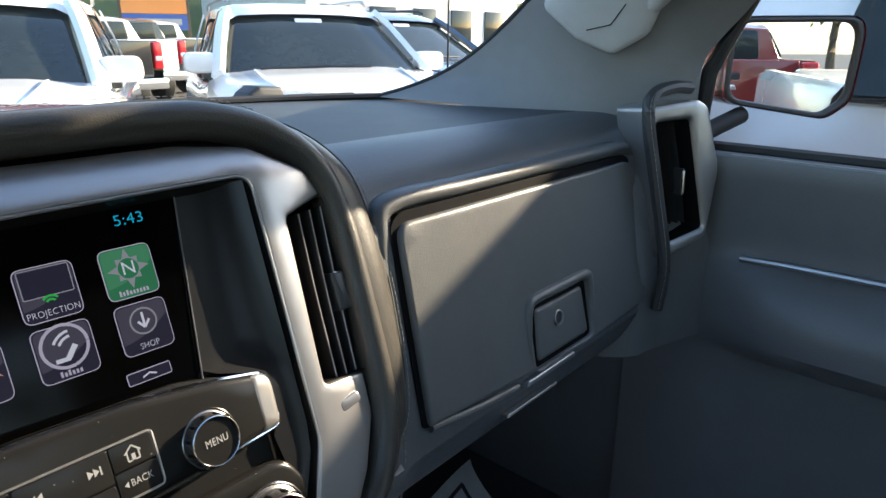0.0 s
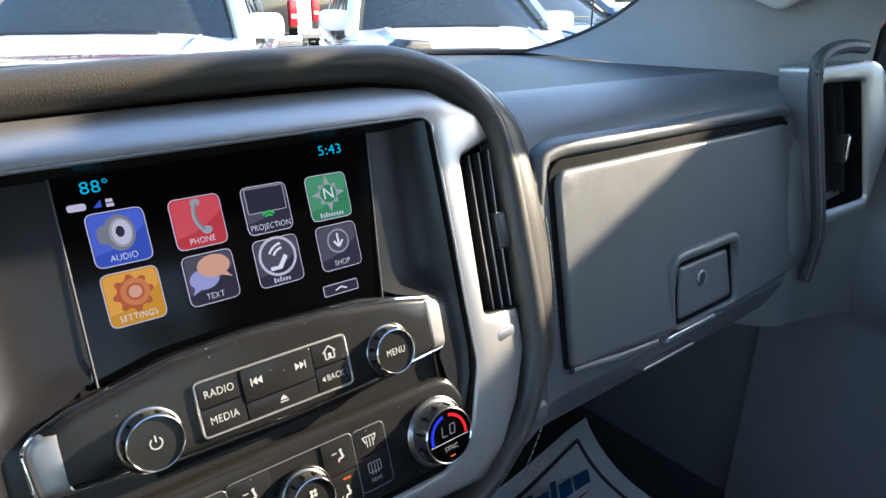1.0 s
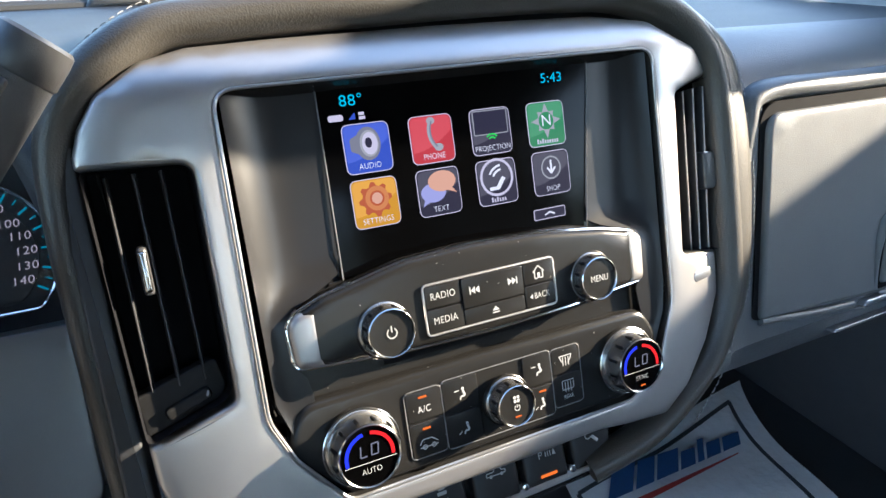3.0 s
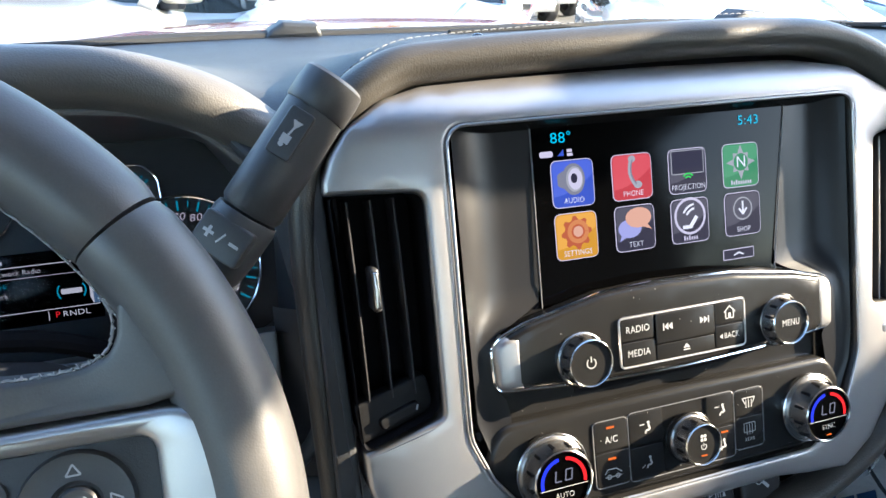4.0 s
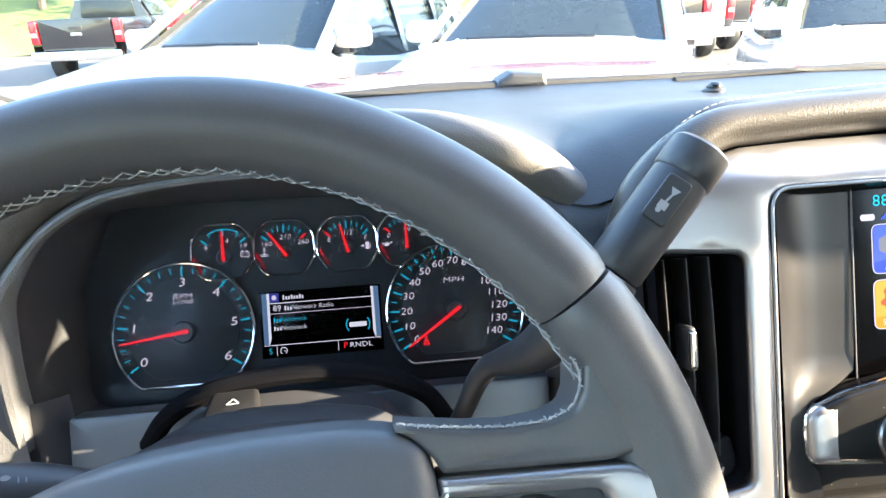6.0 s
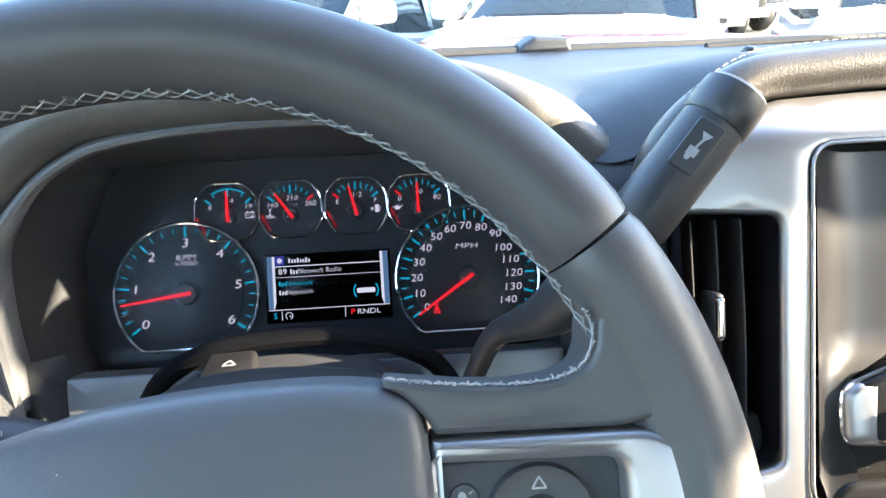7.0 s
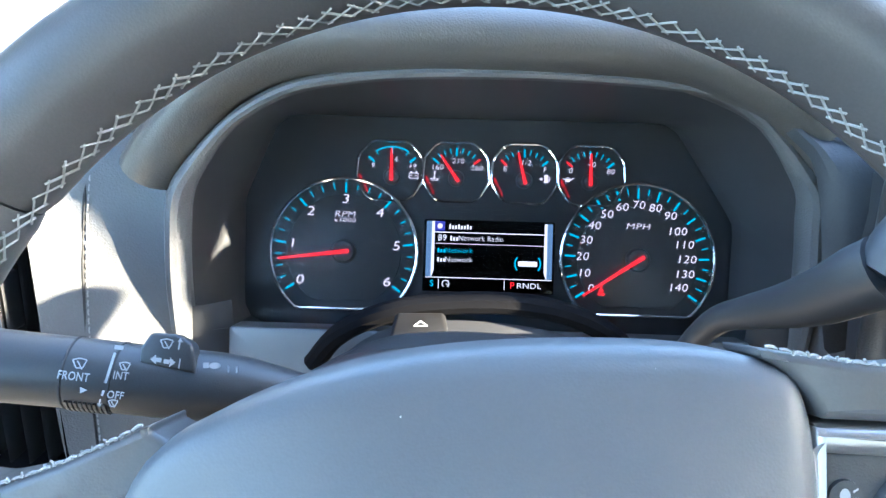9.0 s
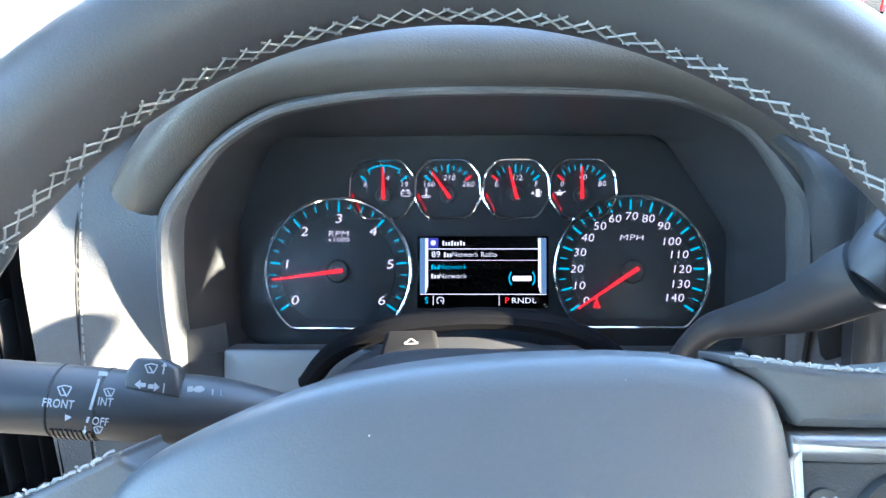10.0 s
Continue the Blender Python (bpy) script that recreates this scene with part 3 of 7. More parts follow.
part("hood_stitching", stitches(crest[4:-4], 0.004, 0.002, 0.0004, (0, -0.3, 1)), STITCH, hood, "pale stitching along the crest")
face_o = rounded([(-0.178, -0.062), (0.172, -0.062), (0.176, 0.02), (0.130, 0.092), (-0.155, 0.092), (-0.180, 0.03)], 0.02, 6)
fl = [CL @ Vector((q[0], q[1], 0.004)) for q in face_o]
n = 96


def resample(pts, n, start):
    pts = [Vector(p) for p in pts]
    i0 = min(range(len(pts)), key=lambda i: (pts[i] - Vector(start)).length)
    pts = pts[i0:] + pts[:i0] + [pts[i0]]
    tot = [0]
    for a, b in zip(pts, pts[1:]):
        tot.append(tot[-1] + (b - a).length)
    out = []
    for k in range(n):
        s = tot[-1] * k / n
        j = max(i for i in range(len(tot)) if tot[i] <= s + 1e-9)
        j = min(j, len(pts) - 2)
        out.append(pts[j].lerp(pts[j + 1], (s - tot[j]) / max(tot[j + 1] - tot[j], 1e-9)))
    return out


loop = list(lip_s) + [Vector((-0.2135 - 0.404 * k / 30, 0.0745, 1.1980 - 0.012 * (abs(k - 15) / 15) ** 8)) for k in range(1, 30)]
ra = resample(loop, n, (-0.617, 0.075, 1.18))
if (ra[5] - ra[0]).z < 0:
    ra = [ra[0]] + ra[:0:-1]
rb = resample(fl, n, tuple(CL @ Vector((-0.178, -0.062, 0.004))))
if (rb[5] - rb[0]).z < 0:
    rb = [rb[0]] + rb[:0:-1]
rows = [[a.lerp(b, t) + Vector((0, 0.0, 0)) for a, b in zip(ra, rb)] for t in (0.0, 0.12, 0.4, 0.7, 0.92, 1.0)]
part("gauge_surround", grid_mesh(rows, closed=True), FUNNEL, dash, "matt black funnel round the gauges")

# dash end by the driver's door, with its air vent
rows = []
for i in range(9):
    x = -0.606 - 0.080 * i / 8
    rows.append([Vector((x, y - 0.05 * (i / 8) ** 2 * 0.4, z)) for y, z in ((0.15, 1.346), (0.122, 1.340), (0.098, 1.325), (0.083, 1.30), (0.072, 1.26), (0.064, 1.20), (0.058, 1.12), (0.06, 1.02))])
part("driver_end_panel", grid_mesh(rows), DASH, dash, "grained vinyl panel beside the gauges")
rows = []
for i in range(9):
    x = -0.752 - 0.06 * i / 8
    rows.append([Vector((x, y, z)) for y, z in ((0.12, 1.342), (0.06, 1.336), (0.035, 1.322), (0.02, 1.30), (0.012, 1.26), (0.008, 1.20), (0.005, 1.12), (0.01, 1.02))])
part("door_end_panel", grid_mesh(rows), DASH, dash)
part("end_stitching", stitches(smooth_path([(-0.652, 0.0875, 1.325), (-0.656, 0.066, 1.27), (-0.662, 0.054, 1.20), (-0.666, 0.046, 1.12)], 8), 0.004, 0.002, 0.0005, (0, -1, 0)), STITCH, dash)

part("end_seam", tube(smooth_path([(-0.6545, 0.088, 1.325), (-0.6585, 0.0665, 1.27), (-0.6645, 0.0545, 1.20), (-0.6685, 0.0465, 1.12)], 8), 0.0012, 6), RUBBER, dash, "dark seam beside the vent")




def louver_vent(name, M, outline, slats, tab, parent, label, depth=0.03, front=-0.017, wide=0.0026, bright=False, edge=None):
    """An air outlet: dark box, upright slats, chrome-faced tab."""
    v = part(name, slab(M, inset(outline, 0.0005), -depth - 0.01, -depth), VENTB, parent, label)
    bm = bmesh.new()
    k = len(outline)
    a = [bm.verts.new(M @ Vector((q[0], q[1], 0.0))) for q in outline]
    b = [bm.verts.new(M @ Vector((q[0], q[1], -depth))) for q in inset(outline, 0.001)]
    for i in range(k):
        bm.faces.new((a[i - 1], a[i], b[i], b[i - 1]))
    part("duct_wall", bm, VENTB, v)
    for u0, u1, v0, v1 in slats:
        path = [M @ Vector((u0, v0, front)), M @ Vector(((u0 + u1) / 2 - (0.0022 if bright else 0), (v0 + v1) / 2, front + 0.002)), M @ Vector((u1, v1, front))]
        path = smooth_path(path, 5)
        sl = part("slat", sweep(path, [(-0.0009, -0.014), (0.0009, -0.014), (0.0012, 0.002), (0.0, 0.004), (-0.0012, 0.002)], up=tuple(M.to_3x3() @ Vector((0, 0, 1)))), SLAT, v)
        # thin tube stands in for the glint along the slat's front edge
        if edge:
            part("slat_edge", tube([p + M.to_3x3() @ Vector((0, 0, 0.0040)) for p in path], 0.00055, 6), edge, sl, "pale edge with the glint in its colour")
    u, w0, w1 = tab
    TB = M @ Matrix.Translation((u, (w0 + w1) / 2, -0.004))
    h = (w1 - w0) / 2
    t = part("vent_tab", slab(TB, rounded([(-wide, -h), (wide, -h), (wide, h), (-wide, h)], 0.0025), -0.012, 0.004, 0.002), BLACKP, v)
    if bright:
        part("tab_edge", tube([TB @ Vector(q) for q in ((-wide * 0.6, h, 0.0026), (wide * 0.7, h * 0.94, 0.0026), (wide, h * 0.7, 0.0026), (wide, -h * 0.7, 0.0026), (wide * 0.7, -h * 0.94, 0.0026))], 0.0004, 6), POLISH, t, "thin chrome edge")
    else:
        part("tab_face", slab(TB, rounded([(-0.0021, -h * 0.86), (0.0021, -h * 0.86), (0.0021, h * 0.86), (-0.0021, h * 0.86)], 0.002), 0.003, 0.0062, 0.0016), POLISH, t, "chrome tab")
    return v


LV = plane_frame((-0.712, 0.055, 1.25), 8)
louver_vent("end_air_vent", LV, rect(-0.046, -0.150, 0.028, 0.075, 0.008), [(-0.034 + 0.0135 * k, -0.033 + 0.0135 * k, -0.15, 0.075) for k in range(5)], (0.0, -0.050, -0.012), dash, "black louvred air vent by the door")
part("vent_shelf", box(LV, -0.046, -0.185, -0.03, 0.028, -0.150, 0.004, 0.003), BLACKP, dash)

# right end vent pod
RV = plane_frame((0.720, -0.067, 1.265), 5, -28)
pod_i = rounded([(-0.016, -0.070), (0.036, -0.056), (0.006, 0.083), (-0.044, 0.080)], 0.006)
pod_o = rounded([(-0.024, -0.092), (0.045, -0.068), (0.062, 0.02), (0.034, 0.098), (0.018, 0.106), (-0.058, 0.099), (-0.046, 0.02)], [0.006, 0.015, 0.05, 0.02, 0.02, 0.008, 0.02])
part("vent_pod", slab(RV, pod_o, -0.06, 0.004, 0.006, holes=[pod_i], grid=0.012, warp=lambda u, v, w: (u, v, w - 3.0 * max(0, u - 0.02) ** 2)), SILVER, dash, "satin silver vent surround")
louver_vent("passenger_air_vent", RV, pod_i, [(-0.006 + 0.011 * k - 0.006, -0.035 + 0.011 * k - 0.004, -0.05, 0.08) for k in range(4)], (0.003, -0.012, 0.022), dash, "black louvred air vent by the passenger door")
pk = [RV @ Vector(q) for q in ((-0.022, -0.16, -0.006), (-0.022, -0.095, 0.004), (-0.040, 0.0, 0.004), (-0.057, 0.085, 0.004), (-0.048, 0.112, 0.0), (-0.014, 0.121, -0.009), (0.02, 0.120, -0.018))]
podr = smooth_path(pk, 6)
part("vent_pod_roll", tube(podr, 0.008, 10), SOFTB, dash)
part("pod_stitching", stitches([p + Vector((-0.006, -0.005, 0.003)) for p in podr], 0.005, 0.0015, 0.0003, (-0.3, -1, 0.2)), STITCH, dash)
rows = [[RV @ Vector((u, v, w - dw)) for u, w in ((-0.14, -0.07), (-0.12, -0.045), (-0.095, -0.02), (-0.07, -0.006), (-0.05, -0.004), (-0.03, -0.012), (0.05, -0.03), (0.11, -0.03))] for v, dw in ((-0.22, 0.0), (-0.16, 0.0), (-0.09, 0.0), (0.0, 0.012), (0.03, 0.035))]
part("vent_pod_base", grid_mesh(rows), DASH, dash)

# ---- centre stack ----
stack = thing("center_stack", (0, -0.03, 1.0), "satin silver centre stack with touch screen and controls", "centre console")


def bezel_warp(u, v, w):
    return u, v, w - 20 * max(0, v - 0.04) ** 2 - 3.0 * max(0, abs(u) - 0.15) ** 2


bez_o = rounded([(-0.206, -0.160), (-0.207, -0.1375), (-0.160, -0.122), (-0.1585, 0.0078), (-0.213, 0.0105), (-0.2125, 0.018), (-0.2075, 0.031), (-0.197, 0.046), (-0.175, 0.0605), (-0.151, 0.067), (-0.104, 0.0695), (0.0, 0.072), (0.113, 0.072), (0.156, 0.065), (0.193, 0.043), (0.208, 0.0235), (0.168, 0.0135), (0.1635, -0.1035), (0.203, -0.108), (0.202, -0.140), (0.182, -0.174), (0.158, -0.203), (0.135, -0.219), (0.10, -0.2165), (0.075, -0.2130), (0.0, -0.2135), (-0.1, -0.213), (-0.128, -0.222), (-0.155, -0.232), (-0.19, -0.215)],
                [0.01, 0.003, 0.006, 0.008, 0.003, 0.003, 0.01, 0.02, 0.02, 0.02, 0.03, 0.05, 0.03, 0.02, 0.015, 0.002, 0.006, 0.005, 0.003, 0.01, 0.02, 0.02, 0.008, 0.01, 0.02, 0.05, 0.01, 0.02, 0.02, 0.02], 5)
rec_o = rounded([(-0.1435, 0.0425), (0.1475, 0.0455), (0.1475, -0.135), (0.132, -0.178), (0.103, -0.1985), (-0.108, -0.1985), (-0.134, -0.165), (-0.1455, -0.138)], [0.013, 0.013, 0.03, 0.02, 0.012, 0.012, 0.02, 0.03], 7)
bezel = part("silver_bezel", slab(ST, bez_o, -0.03, 0.0, 0.003, holes=[rec_o], grid=0.008, warp=bezel_warp), SILVER, stack, "satin silver frame")
rim_p = [ST @ Vector(bezel_warp(q[0], q[1], 0.0005)) for q in inset(rec_o, 0.0002)]
part("bright_edge", tube(rim_p, 0.0010, 8, closed=True), SILVER2, bezel, "bright polished edge")

# recess: inner walls, then back plate
ri = inset(rec_o, 0.006)
bm = bmesh.new()
rings = []
for o, w in ((rec_o, -0.001), (inset(rec_o, 0.0015), -0.004), (inset(rec_o, 0.004), -0.011), (ri, -0.016)):
    rings.append([bm.verts.new(ST @ Vector((q[0], q[1], w))) for q in o])
for a, b in zip(rings, rings[1:]):
    for i in range(len(a)):
        bm.faces.new((a[i - 1], a[i], b[i], b[i - 1]))
part("recess_wall", bm, PANELB, stack, "glossy dark recess wall")
part("recess_back", slab(ST, inset(rec_o, 0.0055), -0.03, -0.0158), GLOSSB, stack)
# screen: flat glass with angled wings on either side
scr_o = rounded([(-0.088, -0.0705), (0.0875, -0.0705), (0.1022, 0.0412), (-0.0866, 0.0395)], 0.002, 2)
part("screen_glass", slab(ST, scr_o, -0.017, -0.0138, 0.0008), SCREEN, stack, "dark glossy touch screen")


def wing(s, top, inner):
    """A dished side panel that runs down beside the screen and the radio panel; inner: (v, u of its inner edge)."""
    rows = []
    for v, ui in inner:
        f = sstep(-0.086, -0.06, v)
        wall = (0.1465 if s > 0 else -0.1435) if v > -0.135 else (0.146 - (-0.135 - v) * 0.42 if s > 0 else -0.1445 + (-0.14 - v) * 0.75)
        wall -= s * 0.0035
        back = -0.0142 * f - 0.004 * (1 - f)
        span = ui - wall
        rows.append([ST @ Vector((wall + span * t, v, -0.002 + (back + 0.002) * (1 - (1 - min(1, t * 1.7)) ** 2.2))) for t in (0, 0.06, 0.14, 0.25, 0.4, 0.6, 0.8, 1.0)])
    part("screen_wing", grid_mesh(rows), WING, stack, "satin dished side panel")


WING = mat("satin_panel", (0.010, 0.010, 0.011), 0.30, 0.0, bump=0.02, scale=2500, vary=0.04, spec=0.30)
wing(-1, 0.04, [(0.0405, -0.0864), (0.02, -0.0867), (0.0, -0.087), (-0.03, -0.0874), (-0.055, -0.0878), (-0.066, -0.090), (-0.0715, -0.100), (-0.0765, -0.112), (-0.081, -0.122), (-0.087, -0.1265), (-0.10, -0.1262), (-0.113, -0.1255), (-0.12, -0.12), (-0.13, -0.118), (-0.15, -0.118), (-0.17, -0.112), (-0.185, -0.105)])
wing(1, 0.04, [(0.0425, 0.1026), (0.02, 0.0997), (0.0, 0.0972), (-0.03, 0.0935), (-0.055, 0.0905), (-0.066, 0.090), (-0.0705, 0.098), (-0.074, 0.108), (-0.079, 0.1205), (-0.09, 0.1238), (-0.112, 0.1238), (-0.12, 0.119), (-0.14, 0.122), (-0.16, 0.12), (-0.183, 0.115)])
part("screen_edge", tube([ST @ Vector(q) for q in ((-0.0866, 0.0395, -0.0135), (-0.088, -0.071, -0.0125))], 0.0005, 6), SLATDIM, stack)
part("screen_edge", tube([ST @ Vector(q) for q in ((0.1022, 0.0412, -0.0135), (0.0885, -0.0705, -0.0125))], 0.0005, 6), SLATDIM, stack)

SC = ST @ Matrix.Translation((0, 0, -0.0136))     # display plane
display = part("display", slab(SC, inset(scr_o, 0.001), -0.0008, 0.0), SCREEN, stack, "home menu on a black display")
IW, IC = 0.0292, [-0.0605, -0.0187, 0.0228, 0.0648]
IROW = [0.0033, -0.0292]


def icon(u, v, m, word, wm=None):
    """A menu tile: pale rim, coloured field, a lighter sheen over its upper half and a caption."""
    o = rect(u - IW / 2, v - IW / 2, u + IW / 2, v + IW / 2, 0.0045)
    ic = mark("icon", SC, [o], 0.0003, E_P, display, "rounded menu tile")
    field = inset(o, 0.00055)
    mark("tile", SC, [field], 0.0005, m, ic)

    def crest(x):
        return v - 0.004 + 0.45 * (x - u) + 14 * (x - u) ** 2
    up = [q for q in rect(u - IW / 2 + 0.0012, v - IW / 2 + 0.0012, u + IW / 2 - 0.0012, v + IW / 2 - 0.0012, 0.0038) if q[1] > crest(q[0])]
    up = sorted(up, key=lambda q: math.atan2(q[1] - v, q[0] - u + 1e-6) if q[0] > u - IW * 0.3 or q[1] > v else math.pi + 0.3)
    xs = [u - IW / 2 + 0.0012 + (IW - 0.0024) * k / 8 for k in range(9)]
    mark("sheen", SC, [up + [(x, min(crest(x), v + IW / 2 - 0.0013)) for x in xs]], 0.0006, SHEEN[m.name], ic)
    if word:
        text("caption", word, SC, u, v - IW * 0.36, 0.0009, 0.0050, wm or E_W, ic, squeeze=0.85, bold=-0.01)
    return ic


def caption_bars(u, v, n, ic):
    """A trade name: one slim bar a character."""
    mark("caption_bars", SC, [rect(u + 0.0019 * (k - n / 2), v - 0.0015, u + 0.0019 * (k - n / 2) + 0.0012, v + (0.0016 if k in (0, 2) else 0.0007)) for k in range(n)], 0.0009, E_P, ic)


SHEEN = {m.name: glow(m.name + "_sheen", tuple(min(1.0, c * 1.2 + 0.035) for c in col), 0.8) for m, col in ((I_AUD, (0.05, 0.10, 0.55)), (I_PHO, (0.6, 0.05, 0.07)), (I_SET, (0.72, 0.33, 0.03)), (I_NAV, (0.05, 0.27, 0.12)), (I_DRK, (0.05, 0.046, 0.075)))}


def px_icon():
    a = icon(IC[0], IROW[0], I_AUD, "AUDIO")
    u, v = IC[0], IROW[0] + 0.002
    mark("speaker_back", SC, [rounded([(u - 0.0105, v - 0.003), (u - 0.004, v - 0.006), (u - 0.004, v + 0.007), (u - 0.0105, v + 0.004)], 0.002)], 0.0007, I_MID, a)
    mark("speaker", SC, [ellipse(u + 0.0005, v + 0.0005, 0.0078, 0.0098, 24)], 0.00075, I_MID, a)
    mark("speaker_rim", SC, [ellipse(u + 0.0012, v + 0.0005, 0.0058, 0.0078, 24)], 0.0008, I_GREY, a)
    mark("speaker_cone", SC, [ellipse(u + 0.0016, v + 0.0005, 0.0048, 0.0066, 24)], 0.00085, E_P, a)
    mark("speaker_cap", SC, [ellipse(u + 0.0008, v + 0.001, 0.0022, 0.0030, 20)], 0.0009, I_DRK, a)
    a = icon(IC[1], IROW[0], I_PHO, "PHONE")
    u = IC[1]
    mark("handset", SC, [arc_band(u + 0.0125, v + 0.0025, 0.0128, 0.0154, 150, 226, 14), ellipse(u + 0.0002, v + 0.0092, 0.0028, 0.0022, 14), ellipse(u + 0.0038, v - 0.0072, 0.0030, 0.0024, 14)], 0.0007, I_GREY, a)
    mark("handset_shade", SC, [arc_band(u + 0.0125, v + 0.0025, 0.0128, 0.0138, 152, 224, 14)], 0.0008, I_MID, a)
    a = icon(IC[2], IROW[0], I_DRK, "PROJECTION")
    u = IC[2]
    fr = rect(u - 0.0125, v - 0.004, u + 0.0125, v + 0.0115, 0.001, 2)
    mark("screen_shape", SC, [fr], 0.0007, I_GREY, a)
    mark("screen_fill", SC, [inset(fr, 0.0006)], 0.0008, I_DRK, a)
    mark("wave", SC, [arc_band(u, v - 0.0085, 0.0022 + 0.002 * k, 0.0033 + 0.002 * k, 40, 140, 10) for k in range(2)], 0.0009, E_G, a)
    a = icon(IC[3], IROW[0], I_NAV, "")
    u = IC[3]
    star = []
    for k in range(16):
        r = 0.0118 if k % 4 == 0 else 0.0088 if k % 2 == 0 else 0.0062
        star.append((u + r * math.sin(k * math.pi / 8), v + r * math.cos(k * math.pi / 8)))
    mark("compass_star", SC, [star], 0.0007, I_GREY, a)
    mark("compass_disc", SC, [ellipse(u, v, 0.0058, None, 24)], 0.0008, I_NAV, a)
    text("letter", "N", SC, u, v, 0.001, 0.0105, E_W, a)
    caption_bars(u, v - 0.0132, 9, a)
    v = IROW[1] + 0.002
    a = icon(IC[0], IROW[1], I_SET, "SETTINGS")
    u = IC[0]
    gear = []
    for k in range(32):
        r = 0.0105 if k % 4 < 2 else 0.0082
        gear.append((u + r * math.cos(k * math.pi / 16), v + r * math.sin(k * math.pi / 16)))
    mark("gear", SC, [gear], 0.0007, I_GEAR, a)
    mark("gear_ring", SC, [arc_band(u + 0.001, v + 0.0006, 0.0046, 0.0074, 0, 359, 26)], 0.0008, I_GEAR2, a)
    mark("gear_hub", SC, [ellipse(u + 0.001, v + 0.0006, 0.0034, None, 18)], 0.0009, I_PINK, a)
    a = icon(IC[1], IROW[1], I_DRK, "TEXT")
    u = IC[1]
    mark("bubble", SC, [ellipse(u - 0.004, v - 0.002, 0.0085, 0.006, 20), [(u - 0.010, v - 0.005), (u - 0.012, v - 0.010), (u - 0.006, v - 0.007)]], 0.0007, I_LIL, a)
    mark("bubble", SC, [ellipse(u + 0.0025, v + 0.0045, 0.0095, 0.0065, 20), [(u + 0.008, v + 0.001), (u + 0.012, v - 0.004), (u + 0.004, v - 0.001)]], 0.0008, I_PINK, a)
    a = icon(IC[2], IROW[1], I_DRK, "")
    u = IC[2]
    mark("ring", SC, [arc_band(u, v + 0.001, 0.0105, 0.0122, 0, 359, 36)], 0.0007, E_P, a)
    mark("waves", SC, [arc_band(u + 0.004, v - 0.002, 0.007 + 0.0028 * k, 0.0084 + 0.0028 * k, 95, 150, 8) for k in range(2)] + [stroke((u - 0.006, v - 0.006), (u + 0.001, v - 0.006), 0.0022), stroke((u, v - 0.006), (u + 0.005, v + 0.0005), 0.0028)], 0.0008, E_W, a)
    caption_bars(u, v - 0.0132, 6, a)
    a = icon(IC[3], IROW[1], I_DRK, "SHOP")
    u = IC[3]
    mark("ring", SC, [arc_band(u, v + 0.0015, 0.0068, 0.0078, 0, 359, 28)], 0.0007, I_GREY, a)
    mark("arrow", SC, [stroke((u, v + 0.0065), (u, v - 0.001), 0.0014), stroke((u - 0.0032, v + 0.0018), (u, v - 0.0022), 0.0014), stroke((u + 0.0032, v + 0.0018), (u, v - 0.0022), 0.0014)], 0.0008, E_W, a)


px_icon()
text("clock", "5:43", SC, 0.0725, 0.0325, 0.0004, 0.0088, E_C, display, squeeze=1.1)
text("temperature", "88°", SC, -0.0665, 0.0312, 0.0004, 0.0092, E_C, display, squeeze=1.1)
mark("wifi_badge", SC, [rect(-0.0815, 0.0202, -0.0725, 0.0239, 0.0016)], 0.0003, E_P, display)
mark("signal_mark", SC, [[(-0.0695, 0.0205), (-0.0652, 0.0205), (-0.0652, 0.0245)]], 0.0003, I_AUD, display)
mark("network_mark", SC, [rect(-0.063, 0.0225, -0.0595, 0.0243), rect(-0.063, 0.0201, -0.0592, 0.0219)], 0.0003, E_P, display)
tray = rect(0.0475, -0.0595, 0.0728, -0.0522, 0.0012, 3)
mark("tray_button", SC, [tray], 0.0003, E_P, display)
mark("tray_fill", SC, [inset(tray, 0.0006)], 0.0005, I_DRK, display)
mark("tray_arrow", SC, [stroke((0.056, -0.0567), (0.060, -0.0550), 0.001), stroke((0.060, -0.0550), (0.064, -0.0567), 0.001)], 0.0007, E_W, display)

# radio and climate panels
PN = ST @ Matrix.Translation((0, 0, 0.0052))
lower_o = rounded([(-0.138, -0.128), (-0.126, -0.098), (-0.06, -0.068), (0.0, -0.0635), (0.07, -0.066), (0.118, -0.076), (0.136, -0.096), (0.142, -0.132), (0.121, -0.1865), (-0.104, -0.1885)], [0.02, 0.03, 0.05, 0.06, 0.05, 0.03, 0.02, 0.03, 0.012, 0.012], 6)
part("control_panel", slab(PN, lower_o, -0.03, -0.0155, 0.003, grid=0.012), PANELB, stack, "satin black valley between radio and climate panels")
clim_o = rounded([(-0.1385, -0.158), (-0.129, -0.1345), (0.0, -0.1335), (0.121, -0.1345), (0.1325, -0.155), (0.1285, -0.176), (0.1015, -0.1965), (-0.106, -0.1965), (-0.131, -0.172)], [0.02, 0.02, 0.1, 0.02, 0.02, 0.02, 0.01, 0.01, 0.02], 7)
part("climate_panel", slab(PN, clim_o, -0.03, -0.006, 0.005, grid=0.012, steps=5), PANELB, stack, "satin black climate panel with rounded crest")
